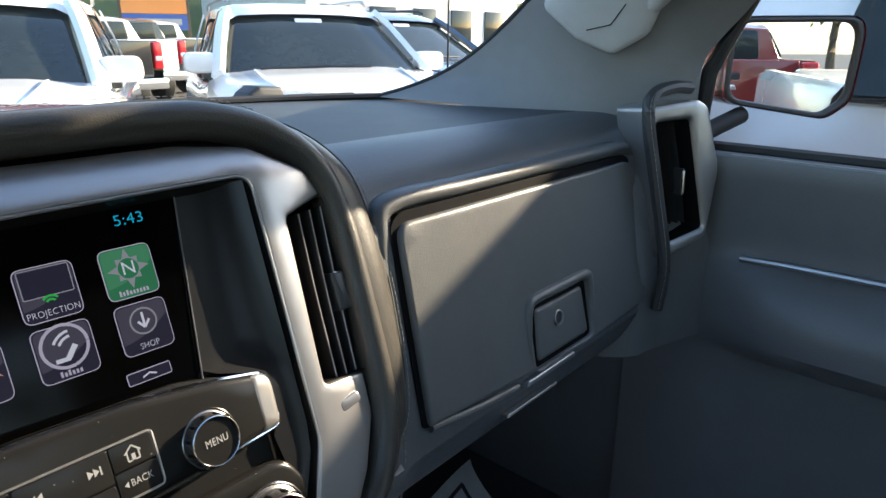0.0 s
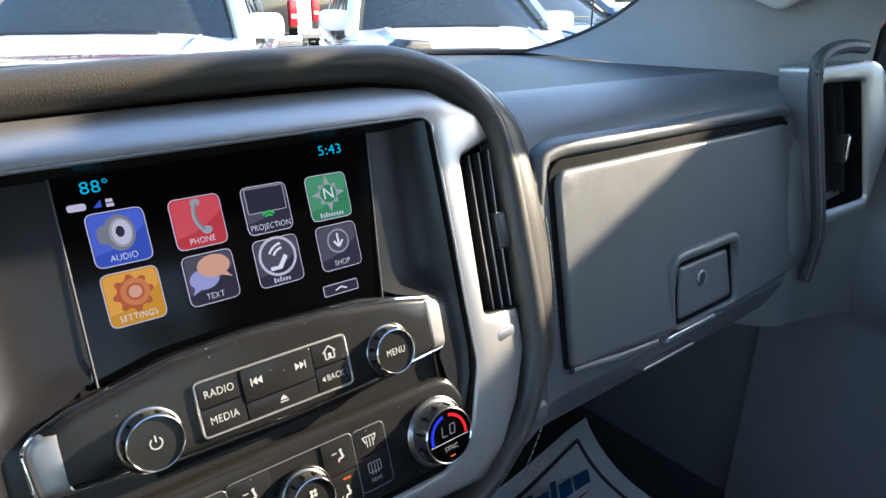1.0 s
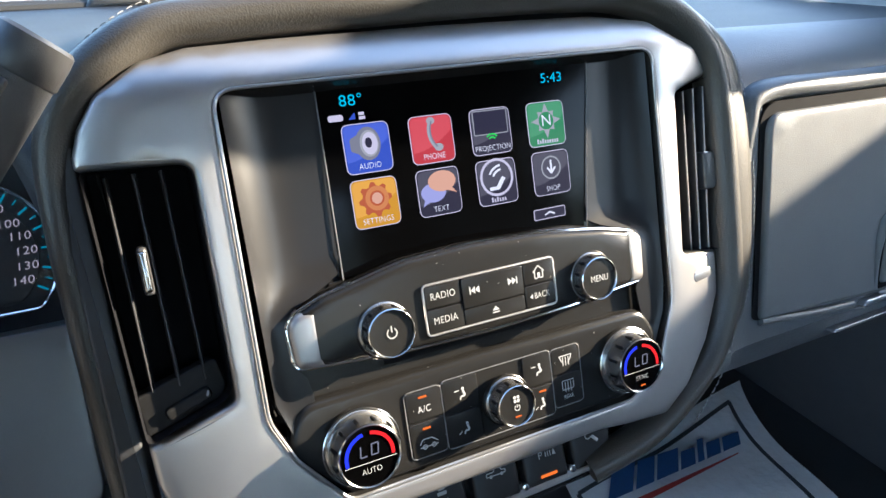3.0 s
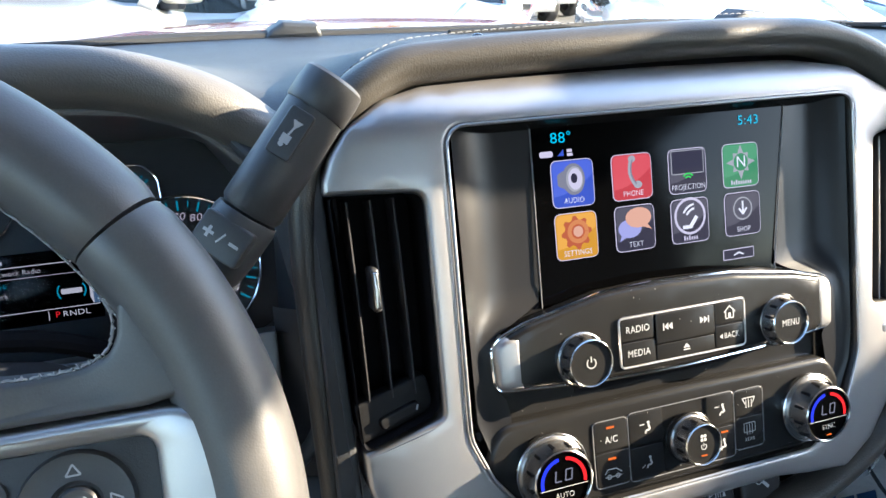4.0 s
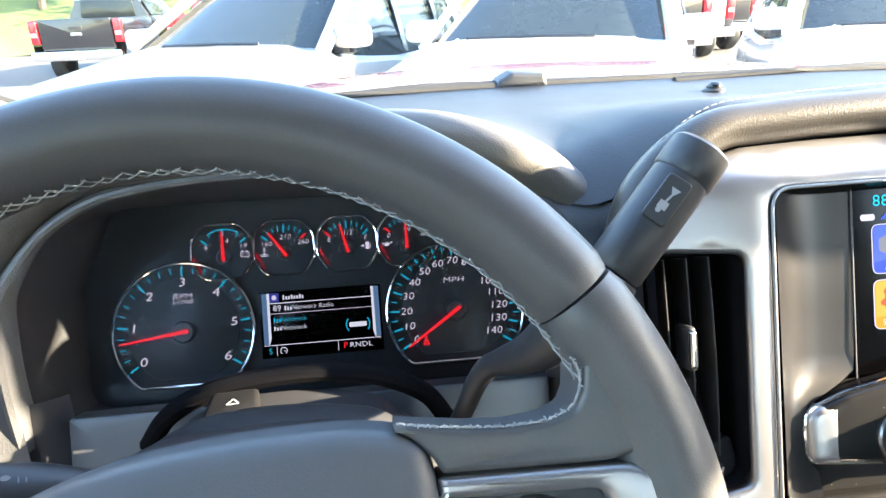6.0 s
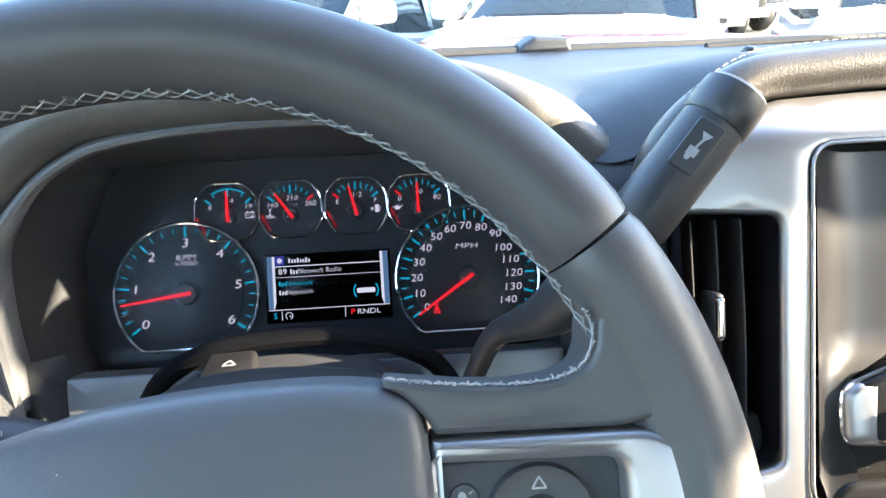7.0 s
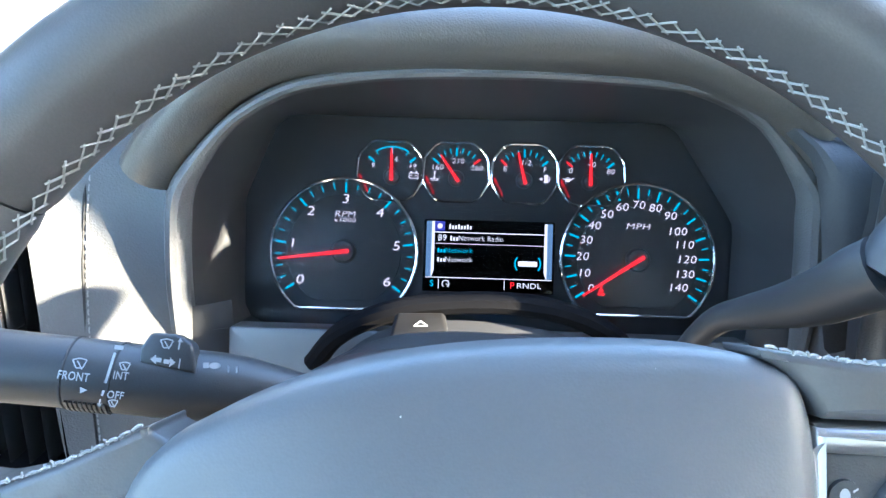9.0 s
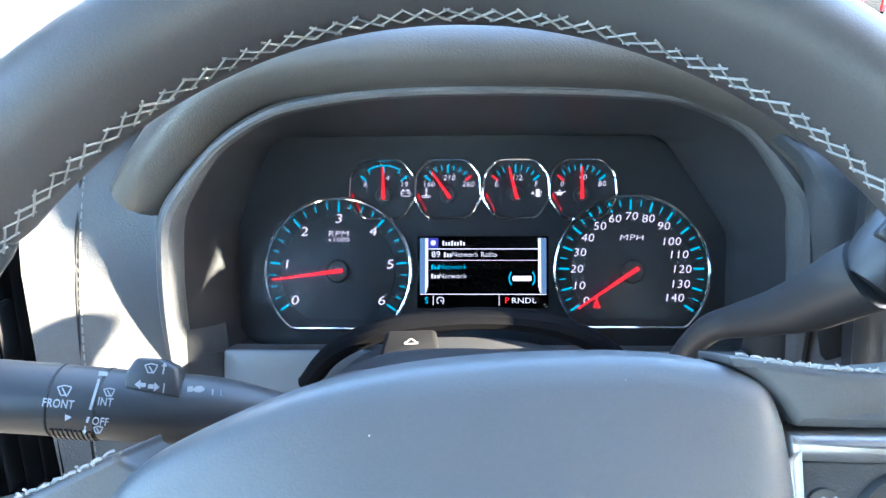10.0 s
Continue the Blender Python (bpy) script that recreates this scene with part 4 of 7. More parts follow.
radio_o = rounded([(-0.1255, -0.1135), (-0.127, -0.085), (-0.105, -0.0755), (-0.055, -0.0645), (-0.012, -0.0625), (0.04, -0.0645), (0.09, -0.0715), (0.1255, -0.0795), (0.1245, -0.1135), (0.06, -0.1175), (0.0, -0.119), (-0.06, -0.118)], [0.006, 0.012, 0.03, 0.05, 0.06, 0.05, 0.03, 0.012, 0.006, 0.04, 0.06, 0.04], 5)


def belly(u, v, w):
    return u, v, w - 0.2 * u * u - 3.0 * max(0, abs(u) - 0.1) ** 2


radio = part("radio_panel", slab(PN, radio_o, -0.016, 0.0, 0.004, grid=0.01, warp=belly), PANELB, stack, "satin black radio panel with silver ends")
part("radio_trim", tube([PN @ Vector(belly(q[0], q[1], -0.004)) for q in inset(radio_o, -0.0004)], 0.0012, 6, closed=True), CHROME, radio, "bright trim line")
for s in (-1, 1):
    big = inset(radio_o, -0.0004)
    k0 = next(k for k in range(len(big)) if s * big[k][0] > 0.1105 and s * big[k - 1][0] <= 0.1105)
    ring = [big[(k0 + k) % len(big)] for k in range(len(big))]
    cap = [q for q in ring if s * q[0] > 0.1105]
    cap = [(s * 0.1095, cap[0][1])] + cap + [(s * 0.1095, cap[-1][1])]
    part("end_cap", slab(PN, cap, -0.016, 0.0004, 0.004, grid=0.006, warp=belly), SILVER, radio, "satin silver end cap")



def knob(name, u, v, r, h, parent, label, dial=False):
    B = PN @ Matrix.Translation((u, v, -0.2 * u * u - 0.001))
    k = part(name, lathe(B, [(r * 1.11, -0.004), (r * 1.11, 0.0), (r * 1.06, 0.0012), (r * 1.0, 0.0018), (r * 0.955, h * 0.75), (r * 0.93, h)], 48), KNOB, parent, label)
    part("base_ring", lathe(B, [(r * 1.17, -0.002), (r * 1.17, 0.0006), (r * 1.13, 0.0010), (r * 1.1, 0.0)], 48), POLISH if dial else PANELB, k)
    part("chrome_ring", lathe(B, [(r * 0.935, h - 0.0010), (r * 0.925, h + 0.0005), (r * 0.89, h + 0.0011), (r * 0.86, h + 0.0005), (r * 0.85, h - 0.001)], 48), POLISH, k, "bright chrome rim")
    part("knob_face", lathe(B, [(r * 0.86, h - 0.0014), (r * 0.85, h - 0.0005), (0.0, h - 0.0002)], 40), SCREEN if dial else PANELB, k)
    for i in range(12):
        R = B @ Matrix.Rotation((i + 0.35) * math.pi / 6, 4, "Z")
        part("grip_notch", box(R, r * 0.90, -0.0008, h * 0.40, r * 1.0, 0.0008, h * 0.86), VENTB, k)
    return k, B, h


kp, KB, kh = knob("power_knob", -0.0722, -0.1015, 0.0155, 0.0115, radio, "round power knob with chrome rim")
mark("power_mark", KB, [arc_band(0, 0, 0.0026, 0.0033, 125, 415, 20), stroke((0, 0.0006), (0, 0.0042), 0.0008)], kh + 0.0002, WHITE, kp)
km, KB, kh = knob("menu_knob", 0.0752, -0.1010, 0.0155, 0.0105, radio, "round menu knob with chrome rim")
text("word", "MENU", KB, 0, 0, kh + 0.0002, 0.0062, WHITE, km, squeeze=0.8)
PR = PN @ Matrix.Translation((0, 0, 0.0002))
btn_o = rect(-0.047, -0.112, 0.0455, -0.081, 0.003, 3)
part("button_frame", tube([PR @ Vector(q + (0.0003,)) for q in btn_o], 0.0008, 6, closed=True), SILVER, radio)


def button(name, u0, v0, u1, v1, parent, M=PR, top=0.0010):
    return part(name, slab(M, rect(u0, v0, u1, v1, 0.0015, 3), -0.002, top, 0.0005), PANELB, parent)


b = button("button", -0.0462, -0.0958, -0.0225, -0.0818, radio)
text("word", "RADIO", PR, -0.0345, -0.0888, 0.0012, 0.0062, WHITE, b, squeeze=0.85)
b = button("button", -0.0462, -0.1112, -0.0225, -0.0965, radio)
text("word", "MEDIA", PR, -0.0345, -0.1038, 0.0012, 0.0062, WHITE, b, squeeze=0.85)
b = button("button", -0.0218, -0.1005, 0.0215, -0.0818, radio, top=0.0018)
mark("track_mark", PR, [stroke((-0.0166, -0.0925), (-0.0166, -0.0879), 0.0008), [(-0.0160, -0.0902), (-0.0132, -0.0925), (-0.0132, -0.0879)], [(-0.0132, -0.0902), (-0.0102, -0.0925), (-0.0102, -0.0879)]], 0.0020, WHITE, b)
mark("track_mark", PR, [stroke((0.0166, -0.0925), (0.0166, -0.0879), 0.0008), [(0.0160, -0.0902), (0.0132, -0.0925), (0.0132, -0.0879)], [(0.0132, -0.0902), (0.0102, -0.0925), (0.0102, -0.0879)]], 0.0020, WHITE, b)
b = button("button", -0.0218, -0.1112, 0.0215, -0.1012, radio)
mark("eject_mark", PR, [[(-0.0025, -0.1062), (0.0025, -0.1062), (0.0, -0.1035)], rect(-0.0025, -0.1078, 0.0025, -0.107)], 0.0012, WHITE, b)
b = button("button", 0.0222, -0.0958, 0.0447, -0.0818, radio)
hu, hv = 0.0335, -0.0886
mark("home_mark", PR, [stroke((hu - 0.0042, hv), (hu, hv + 0.004), 0.0008), stroke((hu + 0.0042, hv), (hu, hv + 0.004), 0.0008), stroke((hu - 0.003, hv - 0.004), (hu - 0.003, hv + 0.001), 0.0008), stroke((hu + 0.003, hv - 0.004), (hu + 0.003, hv + 0.001), 0.0008), stroke((hu - 0.003, hv - 0.004), (hu - 0.001, hv - 0.004), 0.0008), stroke((hu + 0.001, hv - 0.004), (hu + 0.003, hv - 0.004), 0.0008), rect(hu - 0.001, hv - 0.004, hu + 0.001, hv - 0.0005)], 0.0012, WHITE, b)
b = button("button", 0.0222, -0.1112, 0.0447, -0.0965, radio)
text("word", "BACK", PR, 0.0345, -0.1038, 0.0012, 0.0055, WHITE, b, squeeze=0.8)
mark("back_mark", PR, [[(0.0252, -0.1038), (0.0275, -0.1055), (0.0275, -0.1021)]], 0.0012, WHITE, b)
CP = PN @ Matrix.Translation((0, 0, -0.0058))
part("disc_slot", slab(PN @ Matrix.Translation((0, 0, -0.0155)), rounded([(-0.072, -0.1275), (0.058, -0.1265), (0.058, -0.1225), (-0.072, -0.1235)], 0.001), -0.004, 0.0006, 0.0004), VENTB, stack, "dark disc slot")


def dial(u, word):
    k, B, h = knob("temperature_knob", u, -0.1675, 0.0205, 0.0145, stack, "temperature knob with lit dial", True)
    mark("cold_arc", B, [arc_band(0, 0, 0.0128, 0.0150, 100, 192, 14)], h + 0.0002, E_B, k)
    mark("hot_arc", B, [arc_band(0, 0, 0.0128, 0.0150, -10, 82, 14)], h + 0.0002, E_R, k)
    seg = lambda a, b: stroke((a[0] + 0.12 * a[1], a[1] + 0.0005), (b[0] + 0.12 * b[1], b[1] + 0.0005), 0.0008)
    mark("digits", B, [seg((-0.0055, 0.0065), (-0.0055, 0)), seg((-0.0055, 0), (-0.0015, 0)), seg((0.001, 0.0065), (0.001, 0)), seg((0.001, 0), (0.005, 0)), seg((0.005, 0), (0.005, 0.0065)), seg((0.005, 0.0065), (0.001, 0.0065))], h + 0.0002, I_MID, k, "segment digits")
    mark("rule", B, [stroke((-0.0155, -0.0035), (0.0155, -0.0035), 0.0004)], h + 0.0002, WHITE, k)
    text("word", word, B, 0, -0.0085, h + 0.0002, 0.0050, WHITE, k, squeeze=0.85, bold=-0.01)
    return k, B, h


dial(-0.0968, "AUTO")
kk, B, h = dial(0.1005, "SYNC")
mark("lamp", B, [rect(-0.002, -0.0145, 0.002, -0.0135)], h + 0.0003, E_O, kk)
kf, B, h = knob("fan_knob", 0.0008, -0.1668, 0.0145, 0.0125, stack, "round fan knob with chrome rim")
mark("fan_mark", B, [ellipse(0.0012 * c, 0.0045 + 0.0012 * s, 0.0011, None, 10) for c, s in ((1, 1), (-1, 1), (1, -1), (-1, -1))] + [arc_band(0, -0.0012, 0.0016, 0.0021, 125, 415, 12), stroke((0, -0.0012), (0, 0.0012), 0.0005)], h + 0.0002, WHITE, kf)
mark("lamp", B, [rect(-0.0022, -0.0075, 0.0022, -0.0064)], h + 0.0003, E_O, kf)
climate = [(-0.066, -0.1645, -0.0425, -0.1455), (-0.066, -0.1875, -0.0425, -0.1655), (-0.0415, -0.166, -0.0165, -0.1445), (-0.0415, -0.1885, -0.0165, -0.167), (0.017, -0.166, 0.0385, -0.1445), (0.017, -0.1885, 0.0385, -0.167), (0.0395, -0.163, 0.062, -0.1455), (0.0395, -0.1855, 0.062, -0.164)]
cbs = [button("climate_button", *q, stack, CP, 0.0009) for q in climate]
text("word", "A/C", CP, -0.0545, -0.1575, 0.0011, 0.0062, WHITE, cbs[0], squeeze=0.85)
for c, q in ((cbs[0], (-0.0575, -0.1502)), (cbs[1], (-0.0575, -0.1705)), (cbs[5], (0.0275, -0.1712))):
    mark("lamp", CP, [rect(q[0], q[1], q[0] + 0.0055, q[1] + 0.0014)], 0.0011, E_O, c)
cu, cv = -0.0545, -0.1795
mark("car_mark", CP, [stroke((cu - 0.006, cv), (cu - 0.004, cv + 0.003), 0.0007), stroke((cu - 0.004, cv + 0.003), (cu + 0.002, cv + 0.003), 0.0007), stroke((cu + 0.002, cv + 0.003), (cu + 0.006, cv), 0.0007), stroke((cu - 0.006, cv - 0.002), (cu + 0.006, cv - 0.002), 0.0007), arc_band(cu - 0.003, cv - 0.002, 0.001, 0.0017, 0, 359, 10), arc_band(cu + 0.003, cv - 0.002, 0.001, 0.0017, 0, 359, 10)], 0.0011, WHITE, cbs[1])


def seat_mark(cb, u, v, feet):
    o = [ellipse(u + 0.002, v + 0.004, 0.0013, None, 10), stroke((u + 0.002, v + 0.0025), (u + 0.0035, v - 0.002), 0.0018), stroke((u + 0.0035, v - 0.002), (u - 0.0005, v - 0.0025), 0.0016), stroke((u - 0.0005, v - 0.0025), (u - 0.001, v - 0.005), 0.0014)]
    o += [stroke((u - 0.006, v + 0.003), (u - 0.0015, v + 0.003), 0.0008)] if not feet else [stroke((u - 0.006, v - 0.004), (u - 0.003, v - 0.002), 0.0008)]
    o = [[(u + (a - u) * 0.78, v + (b - v) * 0.78) for a, b in q] for q in o]
    mark("air_mark", CP, o, 0.0011, WHITE, cb)


seat_mark(cbs[2], -0.029, -0.155, False)
seat_mark(cbs[3], -0.029, -0.178, True)
seat_mark(cbs[4], 0.028, -0.155, False)
seat_mark(cbs[5], 0.028, -0.179, True)
u, v = 0.0505, -0.154
mark("defrost_mark", CP, [stroke((u - 0.005, v + 0.003), (u + 0.005, v + 0.003), 0.0007), stroke((u - 0.005, v + 0.003), (u - 0.003, v - 0.001), 0.0007), stroke((u + 0.005, v + 0.003), (u + 0.003, v - 0.001), 0.0007)] + [stroke((u + k * 0.0022, v + 0.002), (u + k * 0.0022, v - 0.004), 0.0006) for k in (-1, 0, 1)], 0.0011, WHITE, cbs[6])
u, v = 0.0505, -0.1725
bars = rect(u - 0.0045, v - 0.0022, u + 0.0045, v + 0.004)
mark("rear_mark", CP, [stroke(bars[i - 1], bars[i], 0.0006) for i in range(0, len(bars))] + [stroke((u + k * 0.0022, v + 0.003), (u + k * 0.0022, v - 0.004), 0.0006) for k in (-1, 0, 1)], 0.0011, WHITE, cbs[7])
text("word", "REAR", CP, u, v - 0.0075, 0.0011, 0.0038, WHITE, cbs[7], squeeze=0.85)

for u0, v0, u1, v1 in ((-0.0667, -0.1882, -0.0419, -0.1449), (-0.0419, -0.1892, 0.0390, -0.1439), (0.0390, -0.1862, 0.0626, -0.1449)):
    part("group_line", tube([CP @ Vector(q + (0.0004,)) for q in rect(u0, v0, u1, v1, 0.004)], 0.00035, 5, closed=True), SLATDIM, stack, "thin pale line round a group of buttons")

# toggle row under the bezel
TG = plane_frame((0, -0.066, 1.083), 25)
TOGGLE = mat("toggle_black", (0.010, 0.010, 0.0105), 0.42, bump=0.1, scale=2500, vary=0.08, spec=0.3)
part("toggle_bed", slab(TG, rounded([(-0.16, -0.035), (0.13, -0.03), (0.155, 0.01), (0.145, 0.028), (-0.16, 0.028)], 0.012), -0.03, -0.006, 0.004), PANELB, stack, "black switch bed")
part("toggle_rail", tube(smooth_path([TG @ Vector(q) for q in ((-0.15, -0.021, 0.0), (0.0, -0.020, 0.001), (0.105, -0.018, 0.0), (0.125, -0.014, -0.003))], 6), 0.0032, 8), SILVER, stack)
for k, c in enumerate((-0.083, -0.041, 0.001, 0.042, 0.084)):
    wd = 0.018
    tg = part("toggle_switch", slab(TG, rounded([(c - wd, -0.019), (c + wd, -0.019), (c + wd, 0.018), (c - wd, 0.018)], 0.003), -0.006, 0.003, 0.003, grid=0.008, warp=lambda a, b, w: (a, b, w - 9.0 * max(0, b - 0.004) ** 2)), TOGGLE, stack)
    if k == 1:
        text("word", "OFF", TG, c, -0.003, 0.0034, 0.0042, WHITE, tg)
        mark("skid_mark", TG, [rect(c - 0.0025, 0.005, c + 0.0025, 0.008), rect(c - 0.0035, 0.0015, c + 0.0035, 0.004)], 0.0034, WHITE, tg)
    if k == 2:
        body = [(-0.0075, 0.0015), (-0.0075, 0.0040), (-0.0020, 0.0040), (-0.0005, 0.0066), (0.0035, 0.0066), (0.0045, 0.0040), (0.0075, 0.0036), (0.0075, 0.0015)]
        mark("lamp_mark", TG, [stroke((c + body[i - 1][0], body[i - 1][1]), (c + body[i][0], body[i][1]), 0.0008) for i in range(len(body))] + [ellipse(c + q, 0.0012, 0.0013, None, 10) for q in (-0.0042, 0.0045)] + [stroke((c - 0.006 + 0.0018 * i, 0.0058), (c - 0.0068 + 0.0018 * i, 0.0078), 0.0006) for i in range(3)], 0.0034, WHITE, tg)
    if k == 3:
        text("letter", "P", TG, c - 0.004, 0.003, 0.0034, 0.0075, WHITE, tg)
        mark("sonar_mark", TG, [stroke((c + 0.0005 + 0.002 * i, 0.001), (c + 0.0005 + 0.002 * i, 0.005), 0.0007) for i in range(3)] + [[(c + 0.006, 0.001), (c + 0.009, 0.001), (c + 0.0075, 0.006)]], 0.0034, WHITE, tg)
        mark("lamp", TG, [rect(c - 0.006, -0.0135, c + 0.008, -0.0112)], 0.0034, E_O, tg)
    if k == 4:
        mark("slope_mark", TG, [arc_band(c - 0.003, 0.005, 0.0022, 0.003, 60, 330, 12), stroke((c, 0.004), (c + 0.005, -0.001), 0.0024)], 0.0034, WHITE, tg)
    part("toggle_peg", lathe(TG @ Matrix.Translation((c + 0.021, -0.0145, 0.0005)), [(0.0034, -0.004), (0.0034, 0.003), (0.0024, 0.0045), (0.0, 0.005)], 14), CHROME, stack, "small chrome peg")

# air vents in the stack
part("side_filler", slab(ST, rounded([(-0.224, -0.24), (-0.2085, -0.24), (-0.2120, 0.026), (-0.222, 0.026)], 0.002), -0.06, -0.016, 0.002), SOFTB, stack)
lv_o = rounded([(-0.2105, 0.0098), (-0.2068, -0.134), (-0.1605, -0.119), (-0.159, 0.0075)], [0.003, 0.004, 0.012, 0.008])
louver_vent("driver_air_vent", ST @ Matrix.Translation((0, 0, -0.004)), lv_o, [(-0.2003 + 0.0134 * k, -0.1994 + 0.0136 * k, 0.006, -0.109) for k in range(3)], (-0.1905, -0.056, -0.031), stack, "black louvred air vent with chrome tab", 0.032, front=-0.015, edge=SLATDARK)
SILLB = mat("vent_sill_black", (0.014, 0.014, 0.0145), 0.6, bump=0.1, scale=1800, vary=0.1, spec=0.15)
pkt = rounded([(-0.2085, -0.110), (-0.2068, -0.135), (-0.1605, -0.120), (-0.1655, -0.098)], [0.002, 0.003, 0.012, 0.004])
part("vent_sill", slab(ST, pkt, -0.026, -0.015, 0.0015), SILLB, stack)
part("vent_wheel", slab(ST @ Matrix.Translation((-0.1835, -0.1195, 0)) @ Matrix.Rotation(radians(18), 4, "Z"), rounded([(-0.0125, -0.0035), (0.013, -0.0035), (0.013, 0.0035), (-0.0125, 0.0035)], 0.003), -0.017, -0.0115, 0.0015), SILLB, stack)
mark("wheel_mark", ST, [stroke((-0.1735, -0.1175), (-0.1725, -0.1145), 0.0012)], -0.0112, WHITE, stack)
rv_o = rounded([(0.168, 0.0133), (0.1638, -0.103), (0.209, -0.108), (0.215, 0.0235)], [0.006, 0.004, 0.004, 0.004])
louver_vent("passenger_side_vent", ST @ Matrix.Translation((0, 0, -0.006)), rv_o, [(0.1835 + 0.0098 * k, 0.1805 + 0.0088 * k, 0.013 + 0.001 * k, -0.106) for k in range(3)], (0.2005, -0.061, -0.033), stack, "narrow black louvred air vent with tab", 0.03, front=-0.0085, wide=0.0055, bright=True, edge=SLATEDGE)
part("vent_wheel", slab(ST @ Matrix.Translation((0.1805, -0.1225, 0)) @ Matrix.Rotation(radians(8), 4, "Z"), rounded([(-0.009, -0.004), (0.009, -0.004), (0.009, 0.004), (-0.009, 0.004)], 0.0035), -0.006, -0.0012, 0.0012), SILVER2, stack)

rows = []
for i in range(9):
    x = 0.03 + 0.20 * i / 8
    rows.append([Vector((x, y - 0.0125, z)) for y, z in ((-0.030, 1.128), (-0.048, 1.115), (-0.050, 1.105), (-0.045, 1.092), (-0.036, 1.078), (-0.018, 1.066), (0.02, 1.06), (0.10, 1.055))])
part("lower_flank", grid_mesh(rows), DASH, dash, "grey vinyl panel below the centre stack")

# padded rolls round the stack
roll_pts = [(-0.2225, -0.26, -0.042), (-0.223, -0.19, -0.038), (-0.2245, -0.10, -0.032), (-0.2245, -0.02, -0.026), (-0.220, 0.025, -0.023), (-0.203, 0.053, -0.020), (-0.168, 0.076, -0.022), (-0.13, 0.0815, -0.023), (-0.06, 0.085, -0.023), (0.02, 0.0875, -0.023), (0.10, 0.088, -0.023), (0.145, 0.084, -0.022), (0.184, 0.068, -0.018), (0.2085, 0.039, -0.014), (0.2165, 0.0, -0.013), (0.2165, -0.06, -0.012), (0.2145, -0.115, -0.011), (0.2105, -0.148, -0.011), (0.194, -0.187, -0.013), (0.163, -0.215, -0.014), (0.125, -0.24, -0.02), (0.08, -0.256, -0.03)]
rp = smooth_path([ST @ Vector(q) for q in roll_pts], 6)
wv = ST.to_3x3() @ Vector((0, 0, 1))
roll = part("stack_roll", sweep(rp, [(0.0118 * math.cos(a / 16 * 6.2832), 0.0155 * math.sin(a / 16 * 6.2832)) for a in range(16)], up=tuple(wv), size=lambda t: 0.72 + 0.33 * sstep(0.16, 0.27, t) - 0.10 * sstep(0.5, 0.66, t)), LEATHER, dash, "padded leather roll round the centre stack")
# its outer half widens beside the glove box and ends in a stitched seam
inner = smooth_path([(0.10, 0.088, -0.012), (0.145, 0.085, -0.010), (0.186, 0.069, -0.006), (0.2115, 0.039, -0.002), (0.220, 0.0, -0.001), (0.221, -0.05, -0.0005), (0.2195, -0.09, -0.0005), (0.217, -0.122, -0.001), (0.2125, -0.150, -0.002), (0.197, -0.187, -0.004)], 6)
outer = smooth_path([(0.105, 0.098, -0.030), (0.155, 0.092, -0.026), (0.208, 0.0715, -0.022), (0.2425, 0.037, -0.020), (0.2525, -0.009, -0.019), (0.2545, -0.054, -0.018), (0.251, -0.091, -0.017), (0.247, -0.123, -0.017), (0.239, -0.160, -0.019), (0.222, -0.186, -0.024)], 6)
rows = []
for a, b in zip(inner, outer):
    d = b - a
    rows.append([ST @ (a + Vector((d.x * t, d.y * t, d.z * t ** 2.6))) for t in (0, 0.12, 0.25, 0.4, 0.55, 0.7, 0.82, 0.92, 1.0)] + [ST @ (b + Vector((0, 0, -0.012)))])
part("roll_flank", grid_mesh(rows), LEATHER, roll)
part("roll_seam", tube([ST @ (p + Vector((0.0012, 0.0006, -0.001))) for p in outer], 0.0016, 8), RUBBER, roll, "dark seam groove")
part("seam_stitching", stitches([ST @ (p + Vector((0.0042, 0.0012, 0.0006))) for p in outer[18:]], 0.0038, 0.0016, 0.0003, tuple(wv)), STITCH, roll, "pale stitching along the seam")
crest = [p + Vector((0, 0.003, 0.0148)) for p in rp[26:72]]
part("roll_stitching", stitches(crest, 0.0034, 0.0018, 0.0003, (0, -0.4, 1)), STITCH, roll, "pale stitching along the crest")

# ---- instrument cluster ----
E_W = glow("gauge_white", (0.85, 0.84, 0.95), 0.40)
E_P = glow("gauge_lilac", (0.74, 0.66, 0.80), 0.44)
E_C = glow("gauge_cyan", (0.02, 0.42, 0.62), 0.42)
E_R = glow("gauge_red", (1.0, 0.02, 0.03), 0.5)
I_AUD = glow("gauge_blue", (0.06, 0.07, 0.45), 0.3)

cluster = thing("instrument_cluster", (-0.41, 0.15, 1.18), "lit six-gauge instrument cluster with a small colour display", "instrument cluster")
part("cluster_face", slab(CL, inset(face_o, -0.002), -0.01, 0.0), GAUGE, cluster, "matt black gauge board")


def pol(c, r, a):
    return (c[0] + r * math.cos(radians(a)), c[1] + r * math.sin(radians(a)))


def flat_ring(c, r, low):
    o = []
    for k in range(72):
        q = pol(c, r, 270 + 5 * k)
        o.append((q[0], max(q[1], low)))
    return o


def ring(name, o, r, m, parent, w, label=""):
    return part(name, tube([CL @ Vector((q[0], q[1], w)) for q in o], r, 8, closed=True, up=(0, -0.913, 0.407)), m, parent, label)


